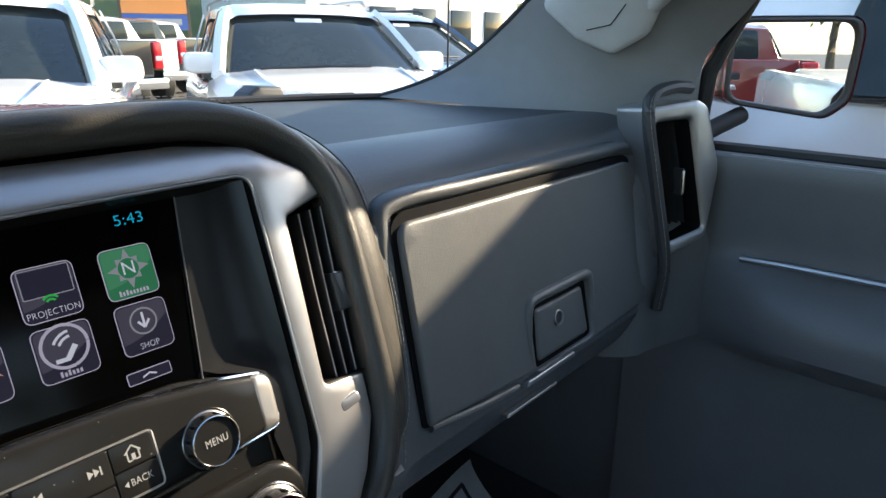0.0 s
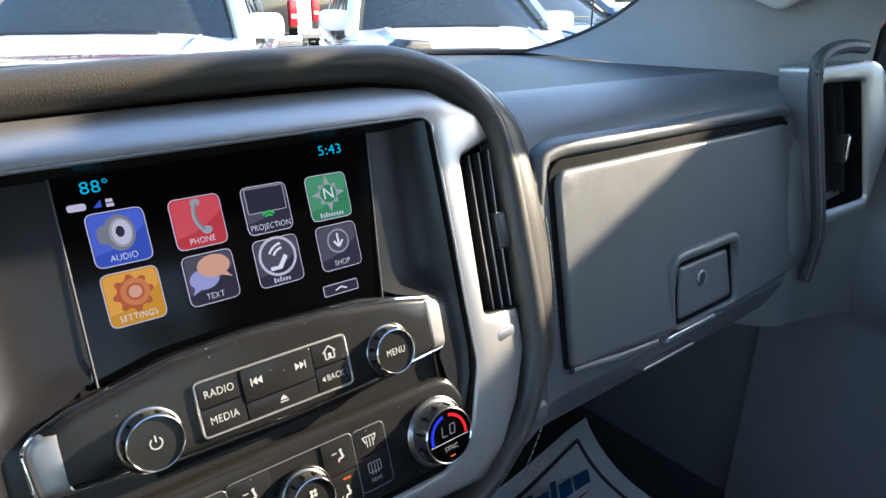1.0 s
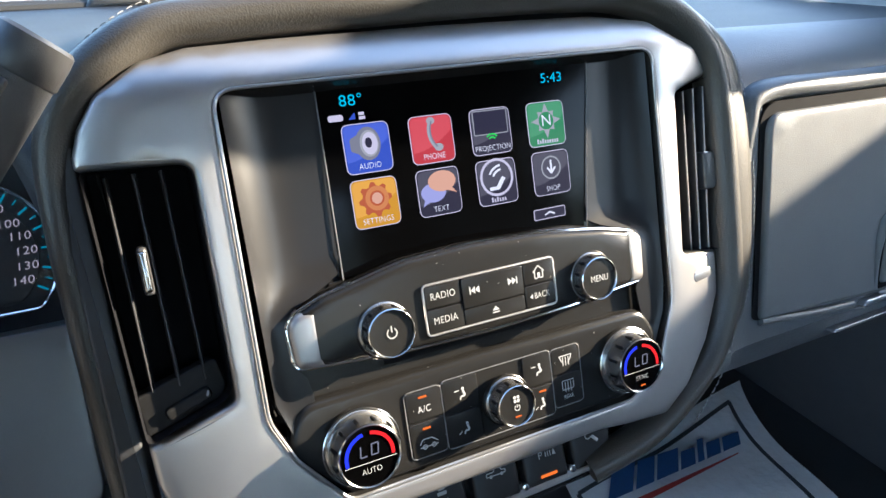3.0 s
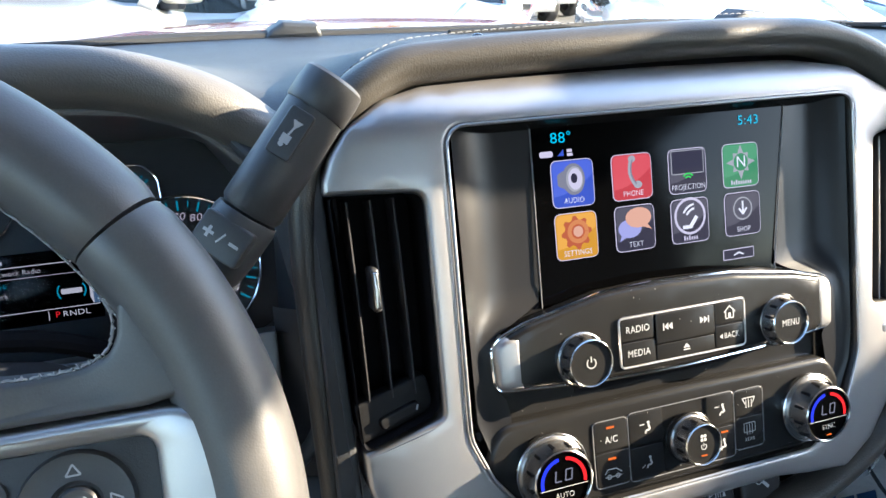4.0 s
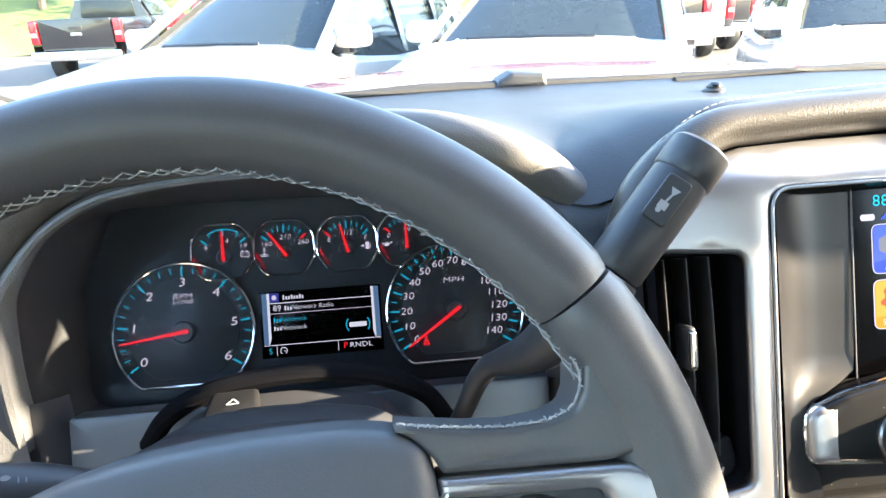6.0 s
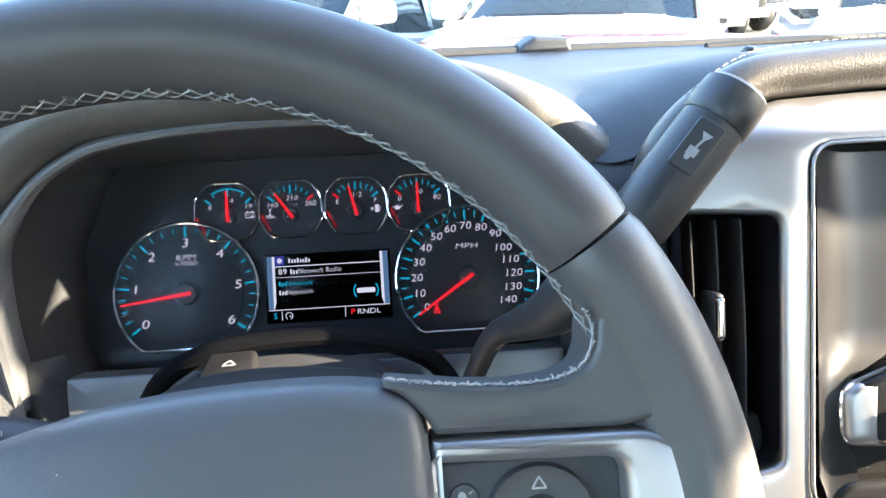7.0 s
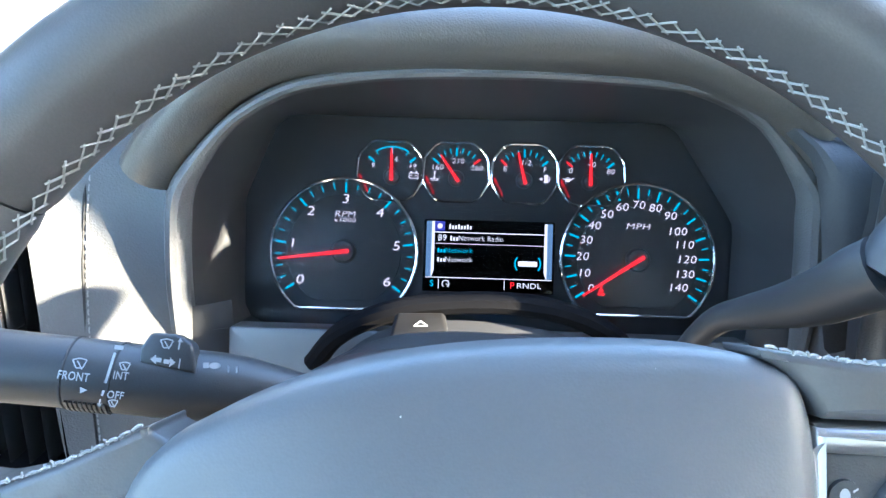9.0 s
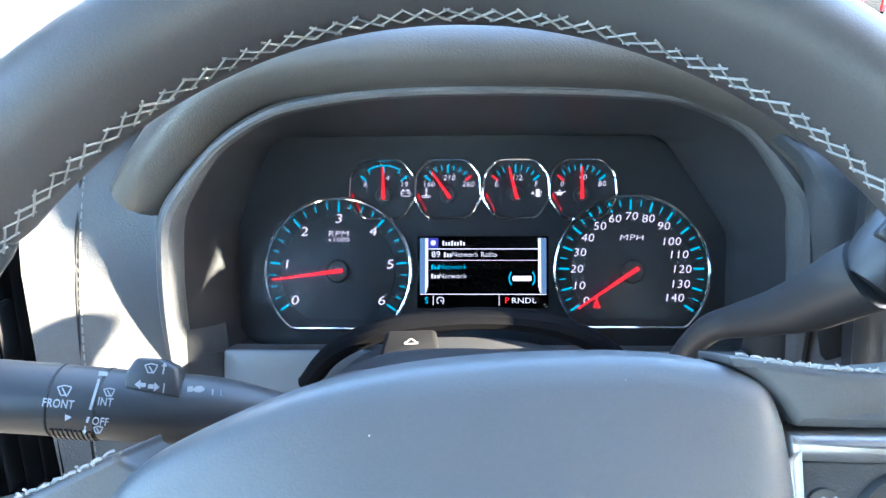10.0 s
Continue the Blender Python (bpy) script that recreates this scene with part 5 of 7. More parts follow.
def needle(c, a, r, parent, w=0.009, t=0.0030, hub=0.0088):
    M = CL @ Matrix.Translation((c[0], c[1], 0)) @ Matrix.Rotation(radians(a), 4, "Z")
    part("hub", lathe(CL @ Matrix.Translation((c[0], c[1], 0)), [(hub, 0.001), (hub, w - 0.003), (hub * 0.85, w - 0.001), (0, w - 0.001)], 28), BLACKP, parent)
    part("needle", slab(M, rounded([(-hub * 0.5, -t / 2), (r, -t * 0.22), (r, t * 0.22), (-hub * 0.5, t / 2)], 0.0003, 2), w - 0.001, w + 0.0006), E_R, parent, "red lit needle")


def big_gauge(name, c, r, low, n, a0, a1, labels, sub, label):
    g = part(name, slab(CL, flat_ring(c, r * 0.965, low + 0.001), -0.002, 0.0015), GAUGE, cluster, label)
    part("centre_disc", slab(CL, [(q[0], max(q[1], low + 0.006)) for q in ellipse(c[0], c[1], r * 0.78, None, 60)], 0.001, 0.0028, 0.0006), GAUGE2, g)
    ring("bezel_ring", flat_ring(c, r, low), 0.0015, CHROME, g, 0.004, "polished chrome bezel")
    bm_o = []
    for k in range(n * sub + 1):
        a = a0 + (a1 - a0) * k / (n * sub)
        ln = 0.135 if k % sub == 0 else 0.085
        bm_o.append(stroke(pol(c, r * 0.945, a), pol(c, r * (0.945 - ln), a), 0.0014 if k % sub == 0 else 0.0008))
    mark("tick_marks", CL, bm_o, 0.0022, E_C, g)
    for k, t in enumerate(labels):
        a = a0 + (a1 - a0) * k / n
        q = pol(c, r * (0.715 if len(t) < 2 else 0.72 if len(t) < 3 else 0.64), a)
        text("numeral", t, CL, q[0], q[1], 0.0034, 0.0096 if name == "tachometer" else 0.0082, E_P, g, squeeze=1.3 if name == "tachometer" else 1.14, shear=0.12, bold=-0.006)
    return g


TC, SP = (-0.1066, -0.0080), (0.1078, -0.0078)
tg = big_gauge("tachometer", TC, 0.0540, -0.0500, 6, 214, -34, list("0123456"), 4, "tachometer reading under one thousand")
text("word", "RPM", CL, TC[0], TC[1] + 0.0275, 0.0034, 0.0064, E_P, tg, squeeze=1.25, shear=0.12, bold=-0.014)
text("word", "x1000", CL, TC[0], TC[1] + 0.0232, 0.0034, 0.0046, E_P, tg, squeeze=1.35, shear=0.12, bold=-0.012)
needle(TC, 187.5, 0.0475, tg)
sg = big_gauge("speedometer", SP, 0.0555, -0.0485, 14, 213, -33, [str(10 * k) for k in range(15)], 2, "speedometer at rest on zero")
text("word", "MPH", CL, SP[0], SP[1] + 0.0243, 0.0034, 0.0064, E_P, sg, squeeze=1.35, shear=0.12, bold=-0.014)
needle(SP, 214, 0.048, sg)
wl = (SP[0] - 0.0255, SP[1] - 0.0232)
mark("warning_lamp", CL, [ellipse(wl[0], wl[1] + 0.003, 0.0011, 0.0012, 10), [(wl[0] - 0.0019, wl[1] - 0.001), (wl[0] + 0.0019, wl[1] - 0.001), (wl[0] + 0.0014, wl[1] + 0.0014), (wl[0] - 0.0014, wl[1] + 0.0014)], [(wl[0] - 0.0028, wl[1] - 0.0034), (wl[0] - 0.0004, wl[1] - 0.0034), (wl[0] - 0.0004, wl[1] - 0.0014), (wl[0] - 0.0022, wl[1] - 0.0014)], [(wl[0] + 0.0004, wl[1] - 0.0034), (wl[0] + 0.0028, wl[1] - 0.0034), (wl[0] + 0.0022, wl[1] - 0.0014), (wl[0] + 0.0004, wl[1] - 0.0014)]], 0.0034, E_R, sg)
small = [(-0.0745, "voltmeter", ("9", "14", "19"), 91, "battery voltage gauge"), (-0.0258, "temperature_gauge", ("160", "210", "260"), 125, "coolant temperature gauge"), (0.0245, "fuel_gauge", ("E", "1/2", "F"), 104, "fuel gauge near half full"), (0.0732, "oil_gauge", ("0", "40", "80"), 90, "oil pressure gauge")]
for i, (u, nm, lab, na, lb) in enumerate(small):
    c = (u, 0.0525)
    o = rounded([(u - 0.0155, 0.031), (u + 0.0155, 0.031), (u + 0.0245, 0.046), (u + 0.0235, 0.063), (u + 0.014, 0.0745), (u - 0.014, 0.0745), (u - 0.0235, 0.063), (u - 0.0245, 0.046)], 0.012, 5)
    g = part(nm, slab(CL, inset(o, 0.001), -0.002, 0.001), GAUGE, cluster, lb)
    ring("bezel_ring", o, 0.0012, CHROME, g, 0.003, "polished chrome bezel")
    ac = (u + (0.0012, 0.0, -0.0004, -0.001)[i], 0.0482)
    ang = (140, 122, 90, 58, 40) if i == 0 else (140, 127.5, 115, 102.5, 90, 77.5, 65, 52.5, 40)
    red = {1: (40,), 2: (140,), 3: (140,)}.get(i, ())
    big = (140, 90, 40)
    mark("tick_marks", CL, [stroke(pol(ac, 0.0228, a), pol(ac, 0.0168 if a in big else 0.0188, a), 0.0013 if a in big else 0.0008) for a in ang if a not in red] + ([arc_band(ac[0], ac[1], 0.0218, 0.0228, 58, 122, 10)] if i == 0 else []), 0.0014, E_C, g)
    if red:
        mark("red_mark", CL, [stroke(pol(ac, 0.0228, a), pol(ac, 0.0168, a), 0.0013) for a in red], 0.0015, E_R, g)
    for t, (du, dv) in zip(lab, ((-0.0142, 0.0080), (0.0010, 0.0128), (0.0150, 0.0080))):
        text("numeral", t, CL, ac[0] + du, ac[1] + dv, 0.0016, 0.0056, E_P, g, squeeze=1.05, shear=0.12, bold=-0.012)
    s = -0.0160 if i in (1, 3) else 0.0162
    x, y = ac[0] + s, ac[1] + 0.0014
    box_o = rect(x - 0.0032, y - 0.002, x + 0.0032, y + 0.0018)
    sym = {0: [stroke(box_o[k - 1], box_o[k], 0.0005) for k in range(4)] + [rect(x - 0.0025, y + 0.002, x - 0.0013, y + 0.003), rect(x + 0.0013, y + 0.002, x + 0.0025, y + 0.003), rect(x - 0.0022, y - 0.0003, x - 0.0009, y + 0.0003), rect(x + 0.0009, y - 0.0003, x + 0.0022, y + 0.0003)],
           1: [stroke((x, y - 0.0015), (x, y + 0.004), 0.0007), ellipse(x, y - 0.0015, 0.0009, None, 8), stroke((x, y + 0.0035), (x + 0.0014, y + 0.0035), 0.0004), stroke((x, y + 0.0022), (x + 0.0014, y + 0.0022), 0.0004), stroke((x - 0.0034, y - 0.0018), (x - 0.001, y - 0.0018), 0.0005), stroke((x + 0.001, y - 0.0018), (x + 0.0034, y - 0.0018), 0.0005), stroke((x - 0.003, y - 0.003), (x + 0.003, y - 0.003), 0.0005)],
           2: [rect(x - 0.0015, y - 0.0028, x + 0.0015, y + 0.003), stroke((x + 0.0022, y - 0.002), (x + 0.0026, y + 0.0018), 0.0005), [(x - 0.0052, y), (x - 0.0028, y - 0.0012), (x - 0.0028, y + 0.0012)]],
           3: [[(x - 0.002, y - 0.0016), (x + 0.0016, y - 0.0016), (x + 0.0022, y + 0.0008), (x - 0.002, y + 0.0008)], stroke((x + 0.002, y), (x + 0.0046, y + 0.0014), 0.0006), stroke((x - 0.002, y), (x - 0.0038, y + 0.0008), 0.0006), stroke((x - 0.001, y + 0.0016), (x + 0.001, y + 0.0016), 0.0006)]}[i]
    mark("symbol", CL, sym, 0.0016, E_P, g)
    # glowing tube drawn in for the red reflection inside the bezel
    part("red_reflection", tube([CL @ Vector((q[0], q[1], 0.003)) for q in inset(o, 0.0022) if q[1] < 0.052 and abs(q[0] - u) > 0.015 and (q[0] < u)], 0.0002, 5), E_R, g)
    needle(ac, na, 0.0205, g, 0.005, 0.0026, 0.0062)

# colour display between the dials
dic = part("info_display", slab(CL, rect(-0.0485, -0.0350, 0.0480, 0.0180, 0.001), -0.002, 0.0012, 0.0006), SCREEN, cluster, "small lit colour information display")
DG = glow("dic_bar_blue", (0.22, 0.4, 0.7), 0.2)
for s in (-1, 1):
    o = [(s * 0.0463, 0.0165), (s * 0.0405, 0.0165), (s * 0.0405, -0.019), (s * 0.0425, -0.0240), (s * 0.0463, -0.0240)]
    mark("side_bar", CL, [o], 0.0016, DG, dic)
    mark("side_bar_edge", CL, [[(s * 0.0423, 0.0165), (s * 0.0403, 0.0165), (s * 0.0403, -0.019), (s * 0.0418, -0.0240), (s * 0.0425, -0.0240)]], 0.0018, E_W, dic)
mark("rule", CL, [stroke((-0.0405, 0.0085), (0.0405, 0.0085), 0.0007), stroke((-0.0463, -0.0247), (0.0463, -0.0247), 0.0006)], 0.0018, E_W, dic)
mark("rule", CL, [stroke((-0.0405, 0.0002), (0.0405, 0.0002), 0.0004)], 0.0018, E_P, dic)
mark("badge", CL, [rect(-0.0402, 0.0095, -0.0328, 0.0165)], 0.0018, I_AUD, dic)
mark("badge_dot", CL, [ellipse(-0.0365, 0.013, 0.002, None, 12)], 0.002, E_P, dic)
text("digits", "89", CL, -0.0345, 0.0043, 0.0018, 0.0065, E_W, dic)


def word_bars(u, v, h, count, m, pitch=0.00215):
    """A line of print too small to read: one slim upright bar a character."""
    mark("line_of_print", CL, [rect(u + pitch * k, v - h / 2, u + pitch * k + 0.0013, v + h * (0.5 if k % 3 == 0 else 0.22), 0.0002, 2) for k in range(count)], 0.0018, m, dic)


word_bars(-0.0297, 0.0128, 0.0036, 8, E_W)
word_bars(-0.0287, 0.0043, 0.0036, 3, E_W)
text("line_of_print", "Network Radio", CL, -0.0062, 0.0043, 0.0018, 0.0054, E_W, dic, squeeze=0.92, bold=-0.01)
word_bars(-0.0378, -0.0048, 0.0034, 3, E_C)
text("line_of_print", "Network", CL, -0.0222, -0.0048, 0.0018, 0.0052, E_C, dic, bold=-0.01)
word_bars(-0.0378, -0.0115, 0.0034, 3, E_W)
text("line_of_print", "Network", CL, -0.0222, -0.0115, 0.0018, 0.0052, E_W, dic, bold=-0.01)
mark("badge", CL, [rect(0.0215, -0.0150, 0.0355, -0.0112, 0.001)], 0.0018, E_W, dic)
mark("badge_wave", CL, [arc_band(0.0265, -0.0131, 0.0068, 0.0078, 140, 220, 8), arc_band(0.0305, -0.0131, 0.0068, 0.0078, -40, 40, 8)], 0.0018, E_C, dic)
text("letter", "S", CL, -0.0415, -0.0294, 0.0018, 0.0065, E_C, dic)
mark("rule", CL, [stroke((-0.0365, -0.0256), (-0.0365, -0.0328), 0.0005), stroke((0.0118, -0.0256), (0.0118, -0.0328), 0.0005)], 0.0018, E_W, dic)
mark("cruise_symbol", CL, [arc_band(-0.0312, -0.0294, 0.0023, 0.0029, -60, 240, 16), stroke((-0.0312, -0.0294), (-0.0295, -0.030), 0.0006)], 0.0018, E_W, dic)
text("letter", "P", CL, 0.0175, -0.0294, 0.0018, 0.0066, E_R, dic)
text("letters", "RNDL", CL, 0.0298, -0.0294, 0.0018, 0.0056, E_W, dic, squeeze=1.2)
lens = part("cluster_lens", slab(CL, inset(face_o, 0.001), 0.0200, 0.0205), LENS, cluster, "clear cover lens")
lens.visible_shadow = False

# ---- steering column, stalk, shift lever ----
column = thing("steering_column", (-0.426, 0.0, 1.1), "black plastic steering column shroud", "steering column")
ax0, axd = WH @ Vector((0, 0, -0.02)), -(WH.to_3x3() @ Vector((0, 0, 1)))
cpath = [ax0 + axd * d for d in (0.0, 0.02, 0.05, 0.10, 0.15, 0.19, 0.22, 0.24)]
cprof = [((0.092 * abs(math.cos(a)) ** 0.75) * (1 if math.cos(a) > 0 else -1), (0.043 if math.sin(a) > 0 else 0.09) * (abs(math.sin(a)) ** 0.8) * (1 if math.sin(a) > 0 else -1)) for a in [2 * math.pi * k / 40 for k in range(40)]]
szs = [0.70, 0.85, 0.95, 1.0, 1.0, 1.0, 0.98, 0.9]
part("shroud", sweep(cpath, cprof, up=(0, 0, 1), size=lambda t: szs[min(7, int(round(t * 7)))]), BLACKP, column)
arch = smooth_path([(-0.520, 0.045, 1.19), (-0.500, 0.04, 1.216), (-0.465, 0.035, 1.235), (-0.415, 0.033, 1.242), (-0.372, 0.035, 1.236), (-0.338, 0.04, 1.216), (-0.322, 0.045, 1.19)], 6)
part("gaiter", tube(arch, 0.0065, 10), VENTB, column, "rubber seal over the column")
dome = chaikin([(-0.512, 1.19), (-0.502, 1.226), (-0.472, 1.246), (-0.436, 1.2505), (-0.394, 1.2485), (-0.356, 1.240), (-0.330, 1.19)], 3)[:-1]
crow = []
for y, dz, k in ((-0.055, -0.014, 0.93), (-0.047, -0.004, 0.97), (-0.032, 0.0, 1.0), (-0.014, 0.0, 1.0), (-0.006, -0.004, 0.99), (0.002, -0.013, 0.97), (0.03, -0.018, 0.96)):
    crow.append([Vector((-0.424 + (q[0] + 0.424) * k, y, q[1] + dz)) for q in dome if q[1] > 1.1901])
part("top_cover", grid_mesh(crow), SOFTB, column, "matt black column top cover")
HB = plane_frame((-0.452, 0.011, 1.2395), 88, 4)
hz = part("hazard_button", slab(HB, rounded([(-0.017, -0.014), (0.015, -0.014), (0.014, 0.012), (-0.014, 0.012)], 0.004), -0.008, 0.001, 0.003), TOGGLE, column, "black hazard button with a white triangle")
mark("triangle_mark", HB, [stroke((-0.0036, -0.004), (0.0036, -0.004), 0.0009), stroke((-0.0036, -0.004), (0.0, 0.001), 0.0009), stroke((0.0036, -0.004), (0.0, 0.001), 0.0009)], 0.0014, WHITE, hz)

stalk = thing("turn_signal_stalk", (-0.57, -0.08, 1.26), "black multifunction stalk with white symbols", "stalk")
sp = smooth_path([(-0.70, -0.094, 1.2855), (-0.655, -0.089, 1.278), (-0.61, -0.0845, 1.2705), (-0.58, -0.081, 1.2655), (-0.55, -0.078, 1.2605), (-0.52, -0.074, 1.2560), (-0.495, -0.069, 1.2515), (-0.465, -0.060, 1.246), (-0.43, -0.045, 1.24)], 5)
part("lever", tube(sp, 0.0139, 28, size=lambda t: 1.0 if t < 0.56 else 1.0 - 0.66 * sstep(0.56, 0.86, t)), BLACKP, stalk)
SK = plane_frame((-0.5738, -0.0923, 1.2724), 33, 6)
axis = Vector((0.06, 0.0065, -0.0100)).normalized()


def on_axis(x):
    return Vector((x, -0.0805 + (x + 0.575) * 0.11, 1.2647 - (x + 0.575) * 0.167))


AR = axis.to_track_quat("Z", "Y").to_matrix().to_4x4()
for x in (-0.5825, -0.5655):
    part("joint", lathe(Matrix.Translation(on_axis(x)) @ AR, [(0.0139, -0.0006), (0.0142, 0.0), (0.0139, 0.0006)], 32), RUBBER, stalk)
bm = bmesh.new()
for k in range(9):
    R = Matrix.Translation(on_axis(-0.5805 + 0.0017 * k)) @ AR
    for a in range(3):
        box(R @ Matrix.Rotation(radians(200 + 14 * a), 4, "Z"), 0.0132, -0.0016, -0.0005, 0.0146, 0.0016, 0.0005, 0, bm)
part("grip_ring", bm, BLACKP, stalk, "ribbed twist ring")
pd = part("paddle", slab(SK, rounded([(0.0204, 0.0038), (0.0204, 0.0098), (0.0242, 0.0156), (0.0336, 0.0147), (0.0401, 0.0109), (0.0415, -0.0007)], [0, 0.003, 0.003, 0.004, 0.004, 0]), -0.012, -0.0035, 0.0015), BLACKP, stalk)


def stalk_print():
    M = SK @ Matrix.Translation((0, 0, 0.0003))
    D = SK @ Matrix.Translation((0, 0, 0.0008))
    text("word", "FRONT", SK @ Matrix.Translation((0, 0, 0.0016)), -0.0011, -0.0004, 0.0, 0.0044, WHITE, stalk, squeeze=0.78, turn=-8, bold=0.016)
    mark("wiper_mark", M, [stroke((-0.0023, 0.0058), (-0.0009, 0.0027), 0.0005), stroke((0.0029, 0.0055), (0.0015, 0.0027), 0.0005), stroke((-0.0009, 0.0027), (0.0015, 0.0027), 0.0005), stroke((-0.0023, 0.0058), (0.0003, 0.0063), 0.0005), stroke((0.0003, 0.0063), (0.0029, 0.0055), 0.0005), stroke((-0.0006, 0.0054), (0.0013, 0.0021), 0.0005)], 0, WHITE, stalk)
    mark("pointer", D, [[(0.0013, -0.0043), (0.0013, -0.0067), (0.0039, -0.0055)]], 0, WHITE, stalk)
    mark("scale_mark", D, [stroke((0.0129, 0.0101), (0.0162, 0.0097), 0.0016), stroke((0.0132, 0.0080), (0.0104, -0.0031), 0.0010)], 0.0004, WHITE, stalk)
    text("word", "INT", M, 0.0154, -0.0007, 0, 0.0042, WHITE, stalk, squeeze=0.8, turn=-8, bold=0.014)
    mark("wiper_mark", M, [stroke((0.0147, 0.0041), (0.0157, 0.0016), 0.0005), stroke((0.0187, 0.0038), (0.0177, 0.0016), 0.0005), stroke((0.0157, 0.0016), (0.0177, 0.0016), 0.0005), stroke((0.0147, 0.0041), (0.0167, 0.0044), 0.0005), stroke((0.0167, 0.0044), (0.0187, 0.0038), 0.0005), stroke((0.0160, 0.0037), (0.0175, 0.0011), 0.0005)], 0, WHITE, stalk)
    text("word", "OFF", D, 0.0136, -0.0078, -0.0012, 0.0040, WHITE, stalk, squeeze=0.85, turn=-8, bold=0.014)
    mark("scale_mark", D, [stroke((0.0093, -0.0058), (0.0087, -0.0078), 0.0009), stroke((0.0083, -0.0090), (0.0079, -0.0110), 0.0006), [(0.0072, -0.0106), (0.0090, -0.0106), (0.0081, -0.0120)]], -0.0012, WHITE, stalk)
    mark("wiper_mark", D, [stroke((0.0109, -0.0097), (0.0118, -0.0118), 0.0005), stroke((0.0143, -0.0099), (0.0134, -0.0118), 0.0005), stroke((0.0118, -0.0118), (0.0134, -0.0118), 0.0005), stroke((0.0109, -0.0097), (0.0126, -0.0094), 0.0005), stroke((0.0126, -0.0094), (0.0143, -0.0099), 0.0005), stroke((0.0120, -0.0100), (0.0133, -0.0122), 0.0005)], -0.002, WHITE, stalk)
    mark("turn_mark", M, [[(0.0256, 0.0053), (0.0278, 0.0070), (0.0278, 0.0034)], stroke((0.0276, 0.0051), (0.0298, 0.0048), 0.0016), [(0.0350, 0.0038), (0.0330, 0.0058), (0.0328, 0.0022)], stroke((0.0306, 0.0044), (0.0328, 0.0041), 0.0016), stroke((0.0367, 0.0052), (0.0363, 0.0016), 0.0005)], -0.0006, WHITE, stalk)
    mark("lamp_mark", M, [ellipse(0.0497, 0.0023, 0.0022, 0.0012, 14), rect(0.0453, 0.0015, 0.0475, 0.0035), stroke((0.0548, 0.0021), (0.0548, -0.0003), 0.0006), stroke((0.0579, 0.0016), (0.0579, -0.0006), 0.0006)], -0.0004, WHITE, stalk)
    mark("wash_mark", SK, [stroke((0.0281, 0.0125), (0.0294, 0.0095), 0.0005), stroke((0.0329, 0.0122), (0.0316, 0.0095), 0.0005), stroke((0.0294, 0.0095), (0.0316, 0.0095), 0.0005), stroke((0.0281, 0.0125), (0.0305, 0.0129), 0.0005), stroke((0.0305, 0.0129), (0.0329, 0.0122), 0.0005), stroke((0.0297, 0.0120), (0.0315, 0.0090), 0.0005), stroke((0.0350, 0.0087), (0.0355, 0.0123), 0.0006), [(0.0344, 0.0117), (0.0366, 0.0115), (0.0356, 0.0131)]], -0.0032, WHITE, pd)


stalk_print()

shift = thing("shift_lever", (-0.30, -0.03, 1.22), "black column shift lever with a tow button", "shift lever")
tip, col = Vector((-0.2090, -0.0505, 1.3905)), Vector((-0.2523, -0.062, 1.3378))
d = (tip - col).normalized()
stem_r = (0.62, 0.66, 0.70, 0.78, 0.98, 1.22, 1.42, 1.50)
part("stem", tube(smooth_path([(-0.317, 0.018, 1.205), (-0.312, 0.010, 1.224), (-0.307, 0.004, 1.242), (-0.301, -0.004, 1.257), (-0.293, -0.015, 1.267), (-0.286, -0.032, 1.280), (-0.281, -0.046, 1.292), (-0.276, -0.060, 1.307), (-0.272, -0.066, 1.314)], 6), 0.0095, 18, size=lambda t: float(np.interp(t * 7, range(8), stem_r))), BLACKP, shift)
oval = [(0.0140 * math.cos(a / 24 * 6.2832), 0.0152 * math.sin(a / 24 * 6.2832)) for a in range(24)]
fwd = (-0.30, -0.88, 0.36)
part("grip", sweep([col + d * s for s in (0.0, 0.002, 0.02, 0.04, 0.052, 0.0535)], oval, up=fwd, size=lambda t: 0.9 if t == 0 else 1.0 - 0.04 * t), SOFTB, shift, "soft black grip")
part("end_cap", sweep([tip + d * s for s in (-0.0165, -0.0155, -0.006, -0.001, 0.0005)], oval, up=fwd, size=lambda t: (0.985, 1.03, 1.03, 1.0, 0.9)[int(round(t * 4))]), BLACKP, shift)
part("lower_grip", sweep([col + d * s for s in (-0.036, -0.03, -0.02, -0.004, -0.001)], oval, up=fwd, size=lambda t: (0.75, 0.9, 1.0, 1.04, 0.98)[int(round(t * 4))]), SOFTB, shift)
side = d.cross(Vector(fwd)).normalized()
fw2 = side.cross(d)
GB = Matrix((( -side.x, d.x, fw2.x, 0), (-side.y, d.y, fw2.y, 0), (-side.z, d.z, fw2.z, 0), (0, 0, 0, 1)))
if GB.to_3x3().determinant() < 0:
    GB = Matrix(((side.x, d.x, fw2.x, 0), (side.y, d.y, fw2.y, 0), (side.z, d.z, fw2.z, 0), (0, 0, 0, 1)))
TB = Matrix.Translation(tip - d * 0.031) @ GB @ Matrix.Translation((0, 0, 0.0143))
tb = part("tow_button", slab(TB, rect(-0.0058, -0.011, 0.0058, 0.0115, 0.002), -0.004, 0.0014, 0.0008), BLACKP, shift)
